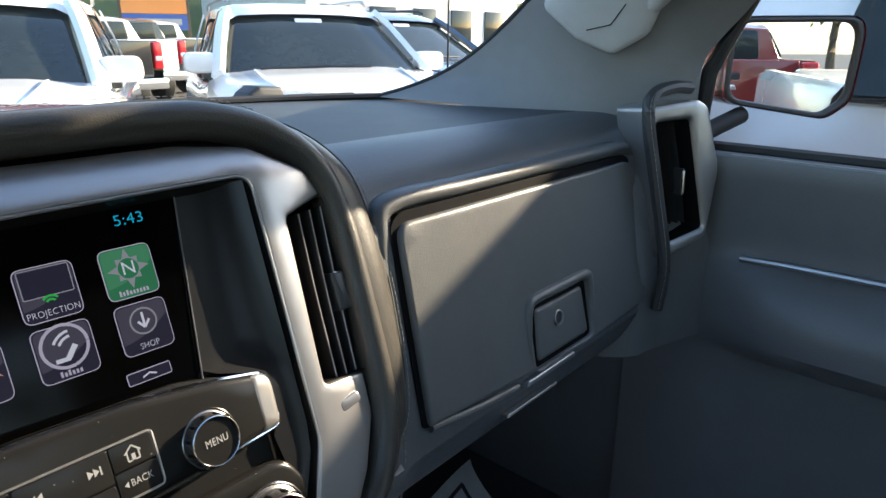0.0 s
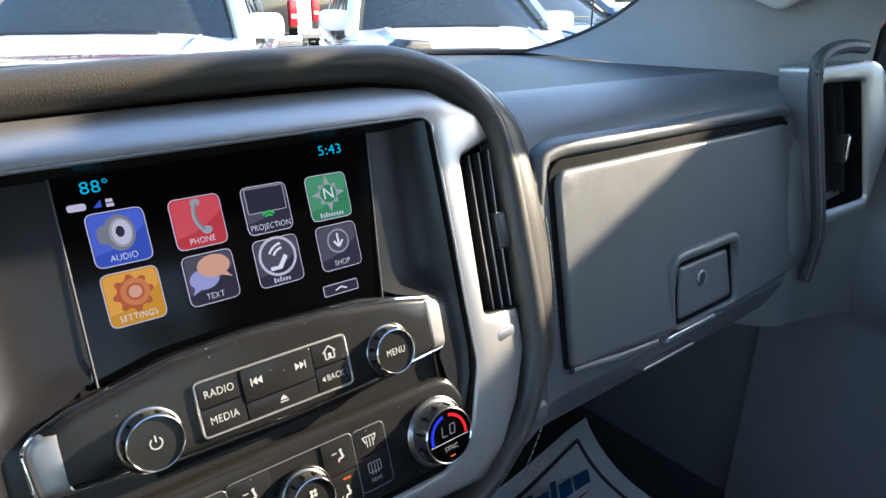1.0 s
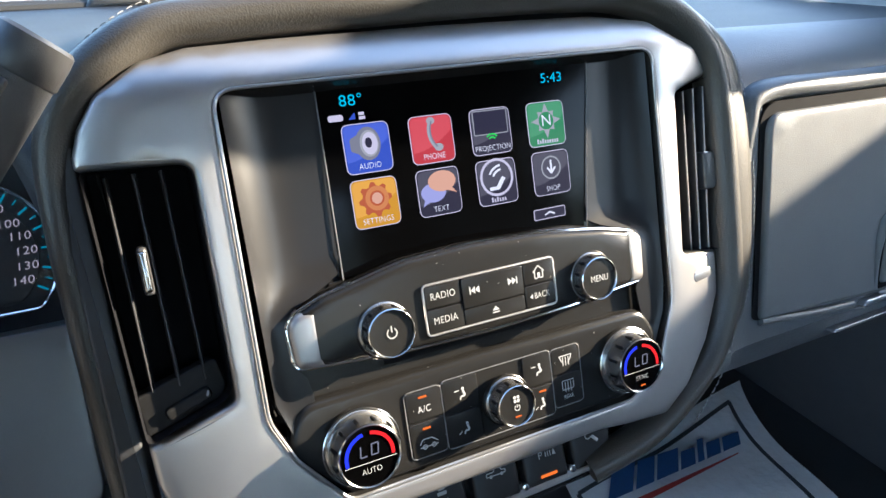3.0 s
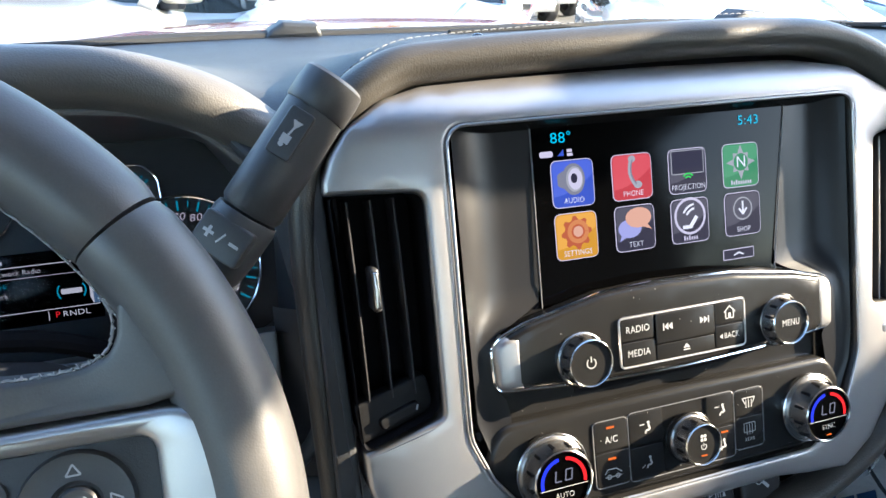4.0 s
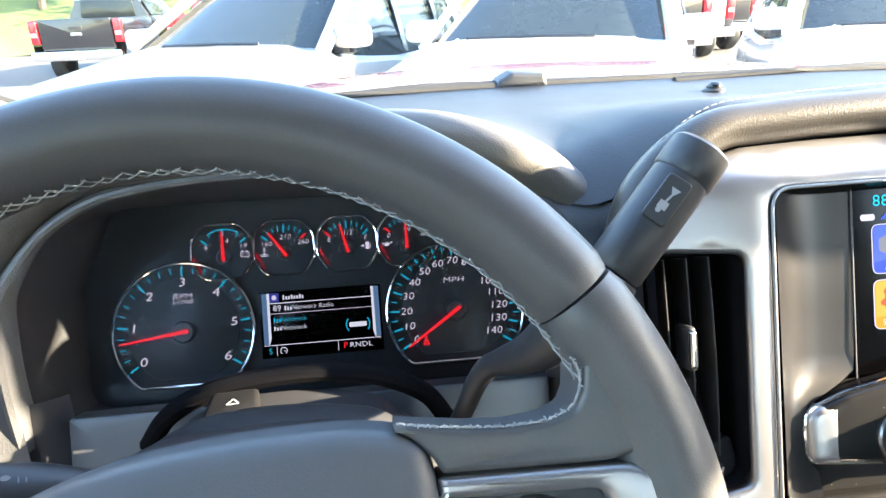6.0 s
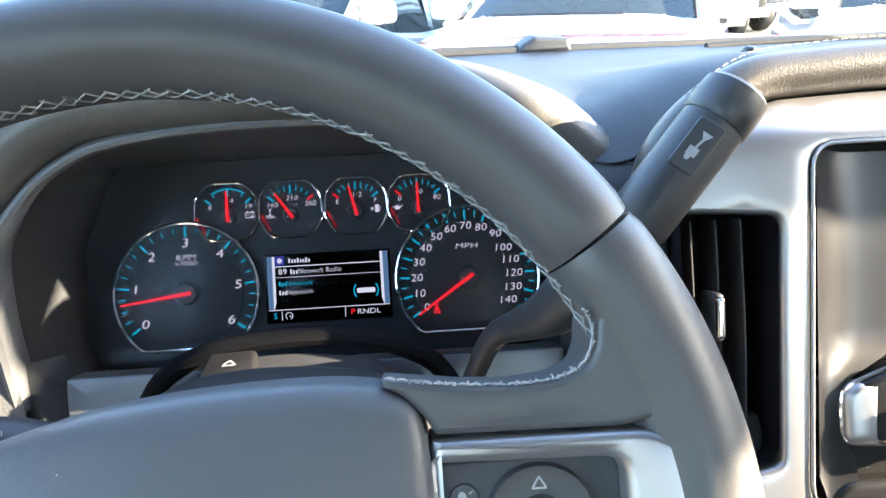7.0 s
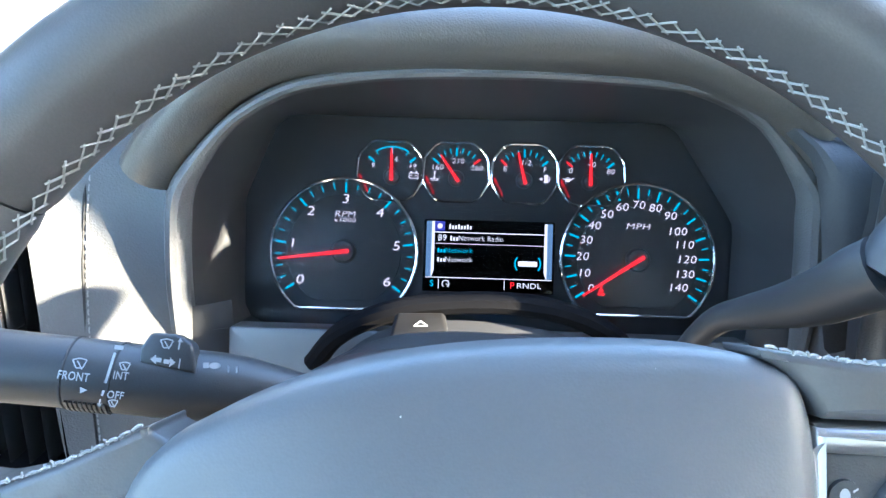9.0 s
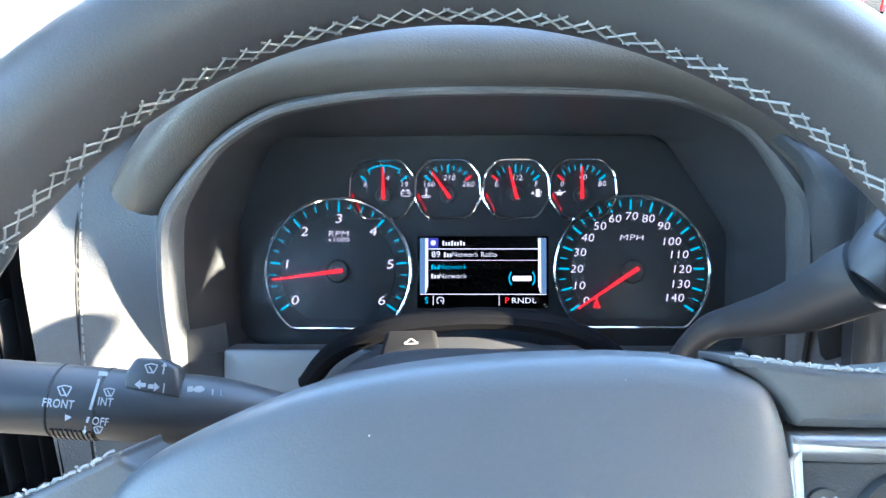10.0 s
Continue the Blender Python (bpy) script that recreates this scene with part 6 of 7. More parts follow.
mark("tow_mark", TB @ Matrix.Scale(0.78, 4), [rect(-0.003, -0.006, 0.0025, -0.001), ellipse(-0.001, -0.007, 0.0016, None, 8), stroke((0.0, -0.001), (0.001, 0.005), 0.0012), [(-0.002, 0.008), (0.004, 0.008), (0.001, 0.003)]], 0.0024, WHITE, tb)
SB = Matrix.Translation(col - d * 0.014) @ GB @ Matrix.Translation((0, 0, 0.0146))
sb = part("rocker_button", slab(SB, rect(-0.0115, -0.0085, 0.0115, 0.0085, 0.002), -0.005, 0.0012, 0.001), SOFTB, shift)
mark("plus_minus_mark", SB, [stroke((-0.0085, 0), (-0.0035, 0), 0.0014), stroke((-0.006, -0.0025), (-0.006, 0.0025), 0.0014), stroke((-0.001, -0.0025), (0.001, 0.0025), 0.0008), stroke((0.004, 0), (0.0085, 0), 0.0014)], 0.0015, WHITE, sb)

# ---- steering wheel ----
wheel = thing("steering_wheel", (-0.426, -0.1745, 1.1), "black leather steering wheel with pale cross stitching", "steering wheel")
RC, RR = 0.1635, 0.0168


def wpt(r, a, w=0.0):
    return WH @ Vector((r * math.cos(radians(a)), r * math.sin(radians(a)), w))


wn3 = WH.to_3x3() @ Vector((0, 0, 1))


def rim_section(a0, a1, k, name, label=""):
    path = [wpt(RC, a0 + (a1 - a0) * i / k, 0.0) for i in range(k + 1)]
    prof = [(RR * 0.98 * math.cos(t / 20 * 6.2832), RR * 1.06 * math.sin(t / 20 * 6.2832)) for t in range(20)]
    return part(name, sweep(path, prof, up=tuple(wn3), size=lambda t: 1.0 - 0.06 * (math.exp(-(t / 0.006) ** 2) + math.exp(-((1 - t) / 0.006) ** 2))), RIML, wheel, label)


rim_section(36.0, 144.0, 60, "rim", "smooth black leather rim")
rim_section(-34.0, 35.6, 40, "rim")
rim_section(144.4, 214.0, 40, "rim")
rim_section(214.4, 325.6, 60, "rim")
# cross stitching on the inner face of the rim
rng = random.Random(5)
bm = bmesh.new()


def on_rim(a, phi):
    return wpt(RC - (RR * 0.98 + 0.0002) * math.cos(radians(phi)), a, (RR * 1.06 + 0.0002) * math.sin(radians(phi)))


for a in [27 + 2.35 * k for k in range(54)]:
    for u0, u1 in ((0.0, 2.9), (2.9, 0.0)):
        j0, j1 = rng.uniform(-0.3, 0.3), rng.uniform(-0.3, 0.3)
        f0, f1, sag = 17 + rng.uniform(-1.5, 1.5), -1 + rng.uniform(-1.5, 1.5), rng.uniform(-0.12, 0.12)
        tube([on_rim(a + u0 + (u1 - u0) * k / 6 + j0 * (1 - k / 6) + j1 * k / 6 + sag * math.sin(k * math.pi / 3), f0 + (f1 - f0) * k / 6) for k in range(7)], 0.00034 + rng.uniform(-0.00006, 0.00006), 5, bm=bm)
part("cross_stitching", bm, STITCH, wheel, "pale cross stitching")

pad_o = chaikin([(0.0825, -0.02), (0.0828, 0.040), (0.0740, 0.0585), (0.0, 0.0575), (-0.050, 0.0470), (-0.096, 0.022), (-0.098, -0.04), (-0.072, -0.080), (-0.02, -0.094), (0.05, -0.084), (0.080, -0.05)], 3)


def pad_warp(u, v, w):
    return (u, v, w + 0.015 * (1 - min(1, (u / 0.092) ** 2)) * (1 - min(1, ((v + 0.02) / 0.078) ** 2))) if w > 0 else (u, v, w)


pad = part("airbag_pad", slab(WH, pad_o, -0.02, 0.006, 0.007, grid=0.008, warp=pad_warp), PADM, wheel, "dark soft airbag cover")
BADGEFILL = mat("badge_blue", (0.02, 0.06, 0.42), 0.2, coat=0.4, vary=0.05, scale=300)
em_o = rounded([(-0.052, -0.012), (0.034, -0.012), (0.040, 0.0), (0.036, 0.0115), (0.02, 0.0125), (-0.03, 0.0095), (-0.048, 0.004)], 0.004, 4)
EM = WH @ Matrix.Rotation(radians(4), 4, "Z") @ Matrix.Translation((-0.003, 0.0025, 0.0195))
em = part("emblem", slab(EM, em_o, -0.006, 0.0025, 0.002, holes=[inset(em_o, 0.0042)]), CHROME, pad, "polished chrome badge outline")
part("emblem_fill", slab(EM, inset(em_o, 0.004), -0.004, 0.0005), BADGEFILL, em, "blue fill inside the badge rim")


def spin(q):
    """The mirrored place on the other side of a wheel that is turned by 9 degrees."""
    u, v = -q[0], q[1]
    k, j = math.cos(radians(18)), math.sin(radians(18))
    return (u * k - v * j, u * j + v * k)


def spoke(s):
    """Leather spoke above, satin silver frame and switches below."""
    def X(o):
        return [spin(q) for q in o] if s < 0 else o
    tongue = 0.0675 if s > 0 else 0.0690
    sp_o = rounded(X([(0.0830 if s > 0 else 0.068, 0.0412), (0.136, 0.0412), (0.150, 0.0440), (0.1560, 0.055), (0.1500, 0.071), (0.1425, 0.082), (0.1350, 0.080), (0.1310, 0.0715), (0.1302, 0.0640), (0.1275, 0.0585), (0.1195, 0.0552), (0.107, 0.0541), (0.092, 0.0550), (tongue, 0.0582), (tongue + 0.0005, 0.0562), (0.0740 if s > 0 else 0.066, 0.0530), (0.0800 if s > 0 else 0.064, 0.0465)]), [0.002, 0.01, 0.008, 0.01, 0.01, 0.004, 0.004, 0.006, 0.006, 0.006, 0.01, 0.012, 0.012, 0.0012, 0.0012, 0.010, 0.006], 6)
    part("spoke", slab(WH, sp_o, -0.018, 0.0065, 0.0022, grid=0.005, steps=4, warp=lambda u, v, w: (u, v, w + (0.0060 * sstep(0.120, 0.160, math.hypot(u, v)) - 0.0025 * (1 - sstep(0.084, 0.106, math.hypot(u, v))) if w > 0 else 0))), RIML, wheel, "leather wrapped spoke")
    edge = smooth_path([WH @ Vector((*q, 0.0045 + 0.006 * k)) for q, k in zip(X([(tongue + 0.0015, 0.0586), (0.080, 0.0567), (0.094, 0.0552), (0.107, 0.0545), (0.1185, 0.0555), (0.1258, 0.0586), (0.1290, 0.0638), (0.1295, 0.0700), (0.1275, 0.0755)]), (0, 0, 0, 0, 0.2, 0.5, 0.8, 1, 1))], 6)
    rnf = random.Random(9)
    up = WH.to_3x3() @ Vector((0, 1, 0.3))
    bmx = stitches(edge, 0.0030, 0.0006, 0.00042, tuple(up))
    for p in edge[4:]:
        q = p + Vector((rnf.uniform(-0.0012, 0.0012), rnf.uniform(-0.0008, 0.0008), rnf.uniform(-0.001, 0.001)))
        tube([p - up * 0.0004, (p + q) / 2 + up * rnf.uniform(0.0003, 0.0012), q + up * rnf.uniform(0.0, 0.0008)], 0.00032, 5, bm=bmx)
    part("spoke_stitching", bmx, STITCH, wheel, "frayed pale edge stitching")
    fr = rounded(X([(0.0812, 0.0400), (0.1500, 0.0404), (0.1605, 0.022), (0.1622, -0.005), (0.156, -0.040), (0.0812, -0.050)]), [0.001, 0.020, 0.02, 0.03, 0.02, 0.002], 9)
    hole = rounded(X([(0.0815, 0.0315), (0.1362, 0.0315), (0.1368, 0.0), (0.136, -0.034), (0.0815, -0.040)]), [0.001, 0.006, 0.03, 0.006, 0.001], 5)
    hole2 = rounded(X([(0.0835, 0.0325), (0.1368, 0.0322), (0.1368, 0.0), (0.136, -0.034), (0.0855, -0.040)]), [0.001, 0.006, 0.03, 0.006, 0.001], 5)
    f = part("spoke_frame", slab(WH, fr, -0.014, 0.004, 0.003, holes=[hole2], grid=0.009, warp=lambda u, v, w: (u, v, w + (0.30 * max(0, math.hypot(u, v) - 0.122)) if w > -0.01 else w)), SILVER, wheel, "satin silver spoke trim")
    sw = part("switch_panel", slab(WH, inset(hole, -0.001), -0.014, 0.001, 0.001), SOFTB, wheel, "dark switch panel")
    if s > 0:
        C = WH @ Matrix.Translation((0.1124, 0.0142, 0.001)) @ Matrix.Scale(0.93, 4)
        part("rocker_ring", lathe(C, [(0.0182, -0.001), (0.0180, 0.0010), (0.0172, 0.0022), (0.0125, 0.0012), (0.0085, 0.0018), (0.0072, 0.0006)], 40), BLACKP, sw, "round four-way rocker")
        part("centre_button", lathe(C, [(0.0066, 0.0), (0.0064, 0.0016), (0.0056, 0.0024), (0, 0.0018)], 28), BLACKP, sw)
        for a in (90, 0, 180):
            M = C @ Matrix.Rotation(radians(a - 90), 4, "Z") @ Matrix.Translation((0, 0.0118, 0.0013)) @ Matrix.Scale(0.8, 4)
            mark("arrow_mark", M, [stroke((-0.0028, -0.002), (0.0028, -0.002), 0.0008), stroke((-0.0028, -0.002), (0, 0.0025), 0.0008), stroke((0.0028, -0.002), (0, 0.0025), 0.0008)], 0.0004, WHITE, sw)
        mark("tick_mark", C, [stroke((-0.0025, 0.0), (-0.0008, -0.002), 0.0011), stroke((-0.0008, -0.002), (0.003, 0.003), 0.0011)], 0.0026, WHITE, sw)
        V = WH @ Matrix.Translation((0.0902, 0.0218, 0.001)) @ Matrix.Scale(0.85, 4)
        part("voice_button", lathe(V, [(0.0052, 0.0), (0.005, 0.0012), (0, 0.0016)], 20), BLACKP, sw)
        mark("voice_mark", V, [ellipse(-0.0008, 0.0008, 0.0016, 0.0022, 12), stroke((0.0015, 0.002), (0.003, 0.003), 0.0006), stroke((0.0015, 0.0), (0.0033, 0.0), 0.0006), stroke((0.0012, -0.002), (0.0028, -0.003), 0.0006), stroke((-0.001, -0.0012), (-0.001, -0.0035), 0.0014)], 0.0019, WHITE, sw)


spoke(1)
spoke(-1)

# ---- cab shell ----
wsh = thing("windshield", (0, 0.4, 1.35), "clear laminated windshield", "windshield", kind="structure")
rows = []
for i in range(25):
    x = -1 + 2 * i / 24
    lo, hi = Vector((x * 0.735, ws_y(x * 0.735) + 0.0, 1.349)), Vector((x * 0.62, -0.16 - 0.065 * x * x, 1.90))
    rows.append([lo.lerp(hi, j / 8) + Vector((0, 0.025 * math.sin(math.pi * j / 8), 0.03 * math.sin(math.pi * j / 8))) for j in range(9)])
part("windshield_glass", grid_mesh(rows), WGLASS, wsh)
part("glass_seal", tube(smooth_path([Vector((x, ws_y(x) + 0.004, 1.352)) for x in [-0.735 + 0.1 * k for k in range(15)] + [0.735]], 3), 0.006, 8), RUBBER, wsh, "black rubber seal")


def pillar(s):
    t = thing("a_pillar", (s * 0.76, 0.1, 1.3), "grey plastic windscreen pillar trim with a grab handle", "pillar", kind="structure")
    rows, edge = [], []
    for k in range(61):
        f = k / 60
        e = math.exp(-f / 0.06)
        zb = 1.298 + 0.58 * f
        # above the view both edges are bent to shape the sun patches
        if f < 0.25:
            ya = 0.325 + 0.055 * e - 0.68 * f
        else:
            ya = float(np.interp(1.352 + 0.55 * f, (1.4895, 1.56, 1.637, 1.66, 1.686, 1.697, 1.715, 1.76, 1.902), (0.156, 0.0, -0.175, -0.199, -0.214, -0.206, -0.170, -0.165, -0.175)))
        if f < 0.3:
            yb = -0.045 - 0.06 * sstep(0.18, 0.36, f) - 0.035 * f
        else:
            yb = float(np.interp(zb, (1.472, 1.50, 1.53, 1.62, 1.70, 1.756, 1.82, 1.9), (-0.100, -0.122, -0.150, -0.193, -0.230, -0.2505, -0.257, -0.295)))
        a = Vector((s * (0.728 - 0.115 * f - 0.10 * e), ya, 1.352 + 0.55 * f))
        edge.append(a)
        b = Vector((s * (0.80 - 0.09 * f), yb, zb))
        m = (a + b) / 2 + Vector((-s * 0.03, -0.035 + 0.03 * sstep(0.2, 0.42, f), 0.015))
        h = sstep(0.22, 0.36, f)
        rows.append([a + Vector((s * (0.16 - 0.09 * h), 0.11 - 0.14 * h, 0)), a + Vector((s * 0.03, 0.03 - 0.038 * h, 0)), a, a.lerp(m, 0.5) + Vector((-s * 0.008, -0.01, 0.004)), m, m.lerp(b, 0.5) + Vector((-s * 0.006, -0.012, 0)), b, b + Vector((s * 0.05, 0.02, 0))])
    part("pillar_trim", grid_mesh(rows), PILLAR, t)
    part("frit_band", tube([p + Vector((s * 0.004, 0.004, 0.0)) for p in edge], 0.005, 8), RUBBER, t, "black band along the glass edge")
    if s > 0:
        vd = Vector((-0.06, -0.12, 0.20)).normalized()
        nn = Vector((-0.85, -0.5, 0.1))
        nn = (nn - vd * nn.dot(vd)).normalized()
        ud = vd.cross(nn)
        H = Matrix(((ud.x, vd.x, nn.x, 0.693), (ud.y, vd.y, nn.y, 0.055), (ud.z, vd.z, nn.z, 1.441), (0, 0, 0, 1)))
        ho = rounded([(-0.078, 0.006), (-0.02, -0.008), (0.03, -0.010), (0.060, 0.03), (0.048, 0.235), (0.0, 0.25), (-0.04, 0.20)], [0.012, 0.02, 0.02, 0.02, 0.02, 0.02, 0.02], 5)
        gh = part("grab_handle", slab(H, ho, -0.03, 0.012, 0.010, grid=0.012, steps=5, warp=lambda u, v, w: (u, v, w - 6 * max(0, abs(u) - 0.02) ** 2)), HEADL, t, "pale moulded grab handle base")
        # unseen bar and mount, placed to shade the bezel top
        bar = smooth_path([(0.70, -0.014, 1.486), (0.664, -0.075, 1.525), (0.642, -0.110, 1.552), (0.632, -0.135, 1.585), (0.638, -0.146, 1.612), (0.662, -0.148, 1.628)], 5)
        part("handle_bar", sweep(bar, [(0.018 * math.cos(k / 16 * 6.2832), 0.014 * math.sin(k / 16 * 6.2832)) for k in range(16)], up=(-1, 0.2, 0.2)), HEADL, gh)
        part("upper_mount", sweep(smooth_path([(0.643, -0.146, 1.612), (0.653, -0.148, 1.622), (0.666, -0.149, 1.632), (0.69, -0.148, 1.642)], 4), [(0.020 * math.cos(k / 16 * 6.2832), 0.014 * math.sin(k / 16 * 6.2832)) for k in range(16)], up=(-1, 0.1, 0.2)), HEADL, gh)
        part("handle_seam", tube([H @ Vector(q) for q in ((-0.012, 0.012, 0.0125), (0.012, 0.03, 0.0125), (0.018, 0.06, 0.0125))], 0.0008, 6), RUBBER, gh)


pillar(1)
pillar(-1)


def cab_door(s):
    t = thing("passenger_door" if s > 0 else "driver_door", (s * 0.82, -0.45, 0.5), "dark grey trimmed door with a bright strip" if s > 0 else "dark grey trimmed driver's door", "door")
    prof = [(0.80, 1.302), (0.792, 1.300), (0.786, 1.29), (0.792, 1.25), (0.80, 1.20), (0.80, 1.168), (0.775, 1.15), (0.745, 1.12), (0.74, 1.07), (0.77, 1.04), (0.80, 1.0), (0.80, 0.8), (0.81, 0.6)]
    rows = []
    for k in range(22):
        y = 0.02 - 1.12 * k / 21
        am = sstep(-0.05, -0.2, y)
        rows.append([Vector((s * (0.80 - (0.80 - x) * (am if z < 1.19 else 1)), y, z)) for x, z in [(p.x, p.y) for p in smooth_path([(a, b, 0) for a, b in prof], 2)]])
    part("door_card", grid_mesh(rows), DASH, t, "grained door trim")
    part("window_sill", tube([Vector((s * 0.812, 0.02 - 0.28 * k, 1.3035)) for k in range(5)], 0.009, 8), RUBBER, t, "black window seal")
    part("sill_cap", box(ID, s * 0.795 - 0.006, -1.1, 1.293, s * 0.795 + 0.006, -0.10, 1.3005, 0.002), PILLAR, t)
    part("bright_strip", tube(smooth_path([(s * 0.792, -0.13, 1.166), (s * 0.788, -0.22, 1.170), (s * 0.786, -0.45, 1.172), (s * 0.786, -0.8, 1.172)], 4), 0.004, 8), SILVER2, t, "thin bright trim strip")
    part("door_skin", box(ID, min(s * 0.84, s * 0.88), -1.12, 0.45, max(s * 0.84, s * 0.88), 0.2, 1.295, 0.01), REDP, t, "red painted outer skin")
    part("front_frame", tube([Vector((s * 0.815, -0.045, 1.29)), Vector((s * 0.803, -0.055, 1.40)), Vector((s * 0.785, -0.106, 1.50)), Vector((s * 0.768, -0.150, 1.56)), Vector((s * 0.752, -0.196, 1.64)), Vector((s * 0.735, -0.238, 1.72)), Vector((s * 0.722, -0.243, 1.82)), Vector((s * 0.715, -0.29, 1.90))], 0.010, 10), RUBBER, t, "black window frame")
    pane = grid_mesh([[Vector((s * (0.822 - 0.12 * j / 6), (-0.05 - 0.19 * max(0, j / 6 - 0.25) / 0.75) * (1 - k / 9) - 1.04 * k / 9, 1.29 + 0.5 * j / 6)) for j in range(7)] for k in range(10)])
    g = part("window_pane", pane, GLASS, t, "clear side window")
    g.visible_shadow = False


REDP = mat("red_paint", (0.20, 0.018, 0.015), 0.25, coat=0.8, vary=0.06, scale=60)
cab_door(1)
cab_door(-1)
single("floor", box(ID, -0.83, -2.3, 0.58, 0.83, 0.5, 0.64, 0.004), CARPET, "dark carpeted cab floor", "floor", kind="structure")
for s in (-1, 1):
    single("kick_panel", box(ID, min(s * 0.815, s * 0.84), -0.02, 0.6, max(s * 0.815, s * 0.84), 0.47, 1.31, 0.004), KNEE, "dark footwell side panel", "wall", kind="structure")
single("firewall", box(ID, -0.83, 0.46, 0.58, 0.83, 0.5, 1.33, 0.004), KNEE, "dark footwell bulkhead", "wall", kind="structure")
single("ceiling", box(ID, -0.72, -2.3, 1.90, 0.72, -0.22, 1.94, 0.01), HEADL, "pale cloth roof lining", "ceiling", kind="structure")
bmw = box(ID, -0.83, -2.34, 0.58, 0.83, -2.3, 1.28, 0.004)
box(ID, -0.83, -2.34, 1.28, -0.6, -2.3, 1.94, 0.004, bmw)
box(ID, 0.6, -2.34, 1.28, 0.83, -2.3, 1.94, 0.004, bmw)
# out of view; made tan so silver trim and wings reflect warm brown
single("wall_rear", bmw, TAN, "unseen rear cab wall with its window opening, tan to warm reflections", "wall", kind="structure")
for s in (-1, 1):
    single("b_pillar", box(ID, min(s * 0.74, s * 0.86), -1.24, 0.58, max(s * 0.74, s * 0.86), -1.12, 1.94, 0.02), PILLAR, "grey plastic door pillar", "pillar", kind="structure")
    # raised on the passenger side to keep sky out of the screen's reflection
    single("wall_side", box(ID, min(s * 0.80, s * 0.86), -2.34, 0.58, max(s * 0.80, s * 0.86), -1.24, 1.725 if s > 0 else 1.28, 0.01), SOFTB, "dark rear side wall added out of view", "wall", kind="structure")
    # out of view; passenger side edge hangs low to keep sun off the wheel
    single("wall_header", box(ID, min(s * 0.70, s * 0.82), -2.34, 1.706 if s > 0 else 1.72, max(s * 0.70, s * 0.82), -0.335, 1.95, 0.02), PILLAR, "grey roof rail added out of view to shape the sun", "wall", kind="structure")
    # added out of view to keep sun off column top and shift lever
    single("wall_header_front", box(ID, min(s * 0.69, s * 0.82), -0.335, 1.698, max(s * 0.69, s * 0.82), -0.295, 1.95, 0.02), PILLAR, "grey block added over the front doors to shape the sun", "wall", kind="structure")

# paper mat in the passenger footwell
PZ = 0.655


def paper_pt(a, b):
    """a across, b from the toe end towards the seat."""
    right = Vector((0.662 + 0.105 * math.exp(-b / 0.243), 0.295 - 0.455 * b))
    left = Vector((0.322, 0.243)).lerp(Vector((0.205, -0.16)), b)
    p = left.lerp(right, a)
    z = PZ + 0.004 * math.sin(9 * a + 4 * b) + 0.003 * math.sin(14 * b - 6 * a) + 0.012 * max(0, a - 0.75) * 4 * abs(math.sin(3.2 * b + 0.4))
    return Vector((p.x, p.y, z))


paper = thing("paper_floor_mat", (0.5, 0.1, PZ), "white printed paper floor mat with a dark border", "floor mat")
part("sheet", grid_mesh([[paper_pt(i / 30, j / 30) for j in range(31)] for i in range(31)]), PAPER, paper)


def on_paper(name, outs, m, lift=0.0012):
    bm = bmesh.new()
    for o in outs:
        bm.faces.new([bm.verts.new(paper_pt(*q) + Vector((0, 0, lift))) for q in o])
    part(name, bm, m, paper)


def strip(a0, b0, a1, b1, t, n=14):
    v = Vector((-(b1 - b0), a1 - a0)).normalized() * t / 2
    return [[(a0 + (a1 - a0) * k / n + v.x, b0 + (b1 - b0) * k / n + v.y), (a0 + (a1 - a0) * k / n - v.x, b0 + (b1 - b0) * k / n - v.y), (a0 + (a1 - a0) * (k + 1) / n - v.x, b0 + (b1 - b0) * (k + 1) / n - v.y), (a0 + (a1 - a0) * (k + 1) / n + v.x, b0 + (b1 - b0) * (k + 1) / n + v.y)] for k in range(n)]


on_paper("border", strip(0.03, 0.105, 0.90, 0.077, 0.020) + strip(0.895, 0.077, 0.925, 0.95, 0.020) + strip(0.03, 0.105, 0.06, 0.95, 0.018), INKK)


def block_letters(spans):
    """Slanted solid blocks in place of the printed trade name: (start, end, height) along the word."""
    outs = []
    for a, b, h in spans:
        for k in range(3):
            s0, s1 = a + (b - a) * k / 3, a + (b - a) * (k + 1) / 3
            outs.append([(s0, 0.0), (s1, 0.0), (s1, h), (s0, h)])
    bm = bmesh.new()
    for o in outs:
        vs = []
        for q in o:
            low, high = Vector((0.352, 0.169)).lerp(Vector((0.632, 0.170)), q[0]), Vector((0.399, 0.218)).lerp(Vector((0.659, 0.201)), q[0])
            p = low.lerp(high, q[1])
            vs.append(bm.verts.new((p.x, p.y, PZ + 0.0085)))
        bm.faces.new(vs)
    part("blue_print", bm, INKB, paper, "bold blue printed lettering")


block_letters([(0.0, 0.17, 1.0), (0.19, 0.32, 1.0), (0.34, 0.50, 1.0), (0.52, 0.63, 0.78), (0.65, 0.70, 1.08), (0.72, 0.83, 0.78), (0.85, 0.99, 0.78)])
bm = bmesh.new()
for k in range(12):
    q = [(k / 12, -1), (k / 12, 1), ((k + 1) / 12, 1), ((k + 1) / 12, -1)]
    bm.faces.new([bm.verts.new((0.344 + 0.265 * a, 0.148 + 0.009 * a + d * 0.0065 * (1 - 0.85 * a), PZ + 0.0085)) for a, d in q])
part("red_swoosh", bm, INKR, paper, "tapering red underline")
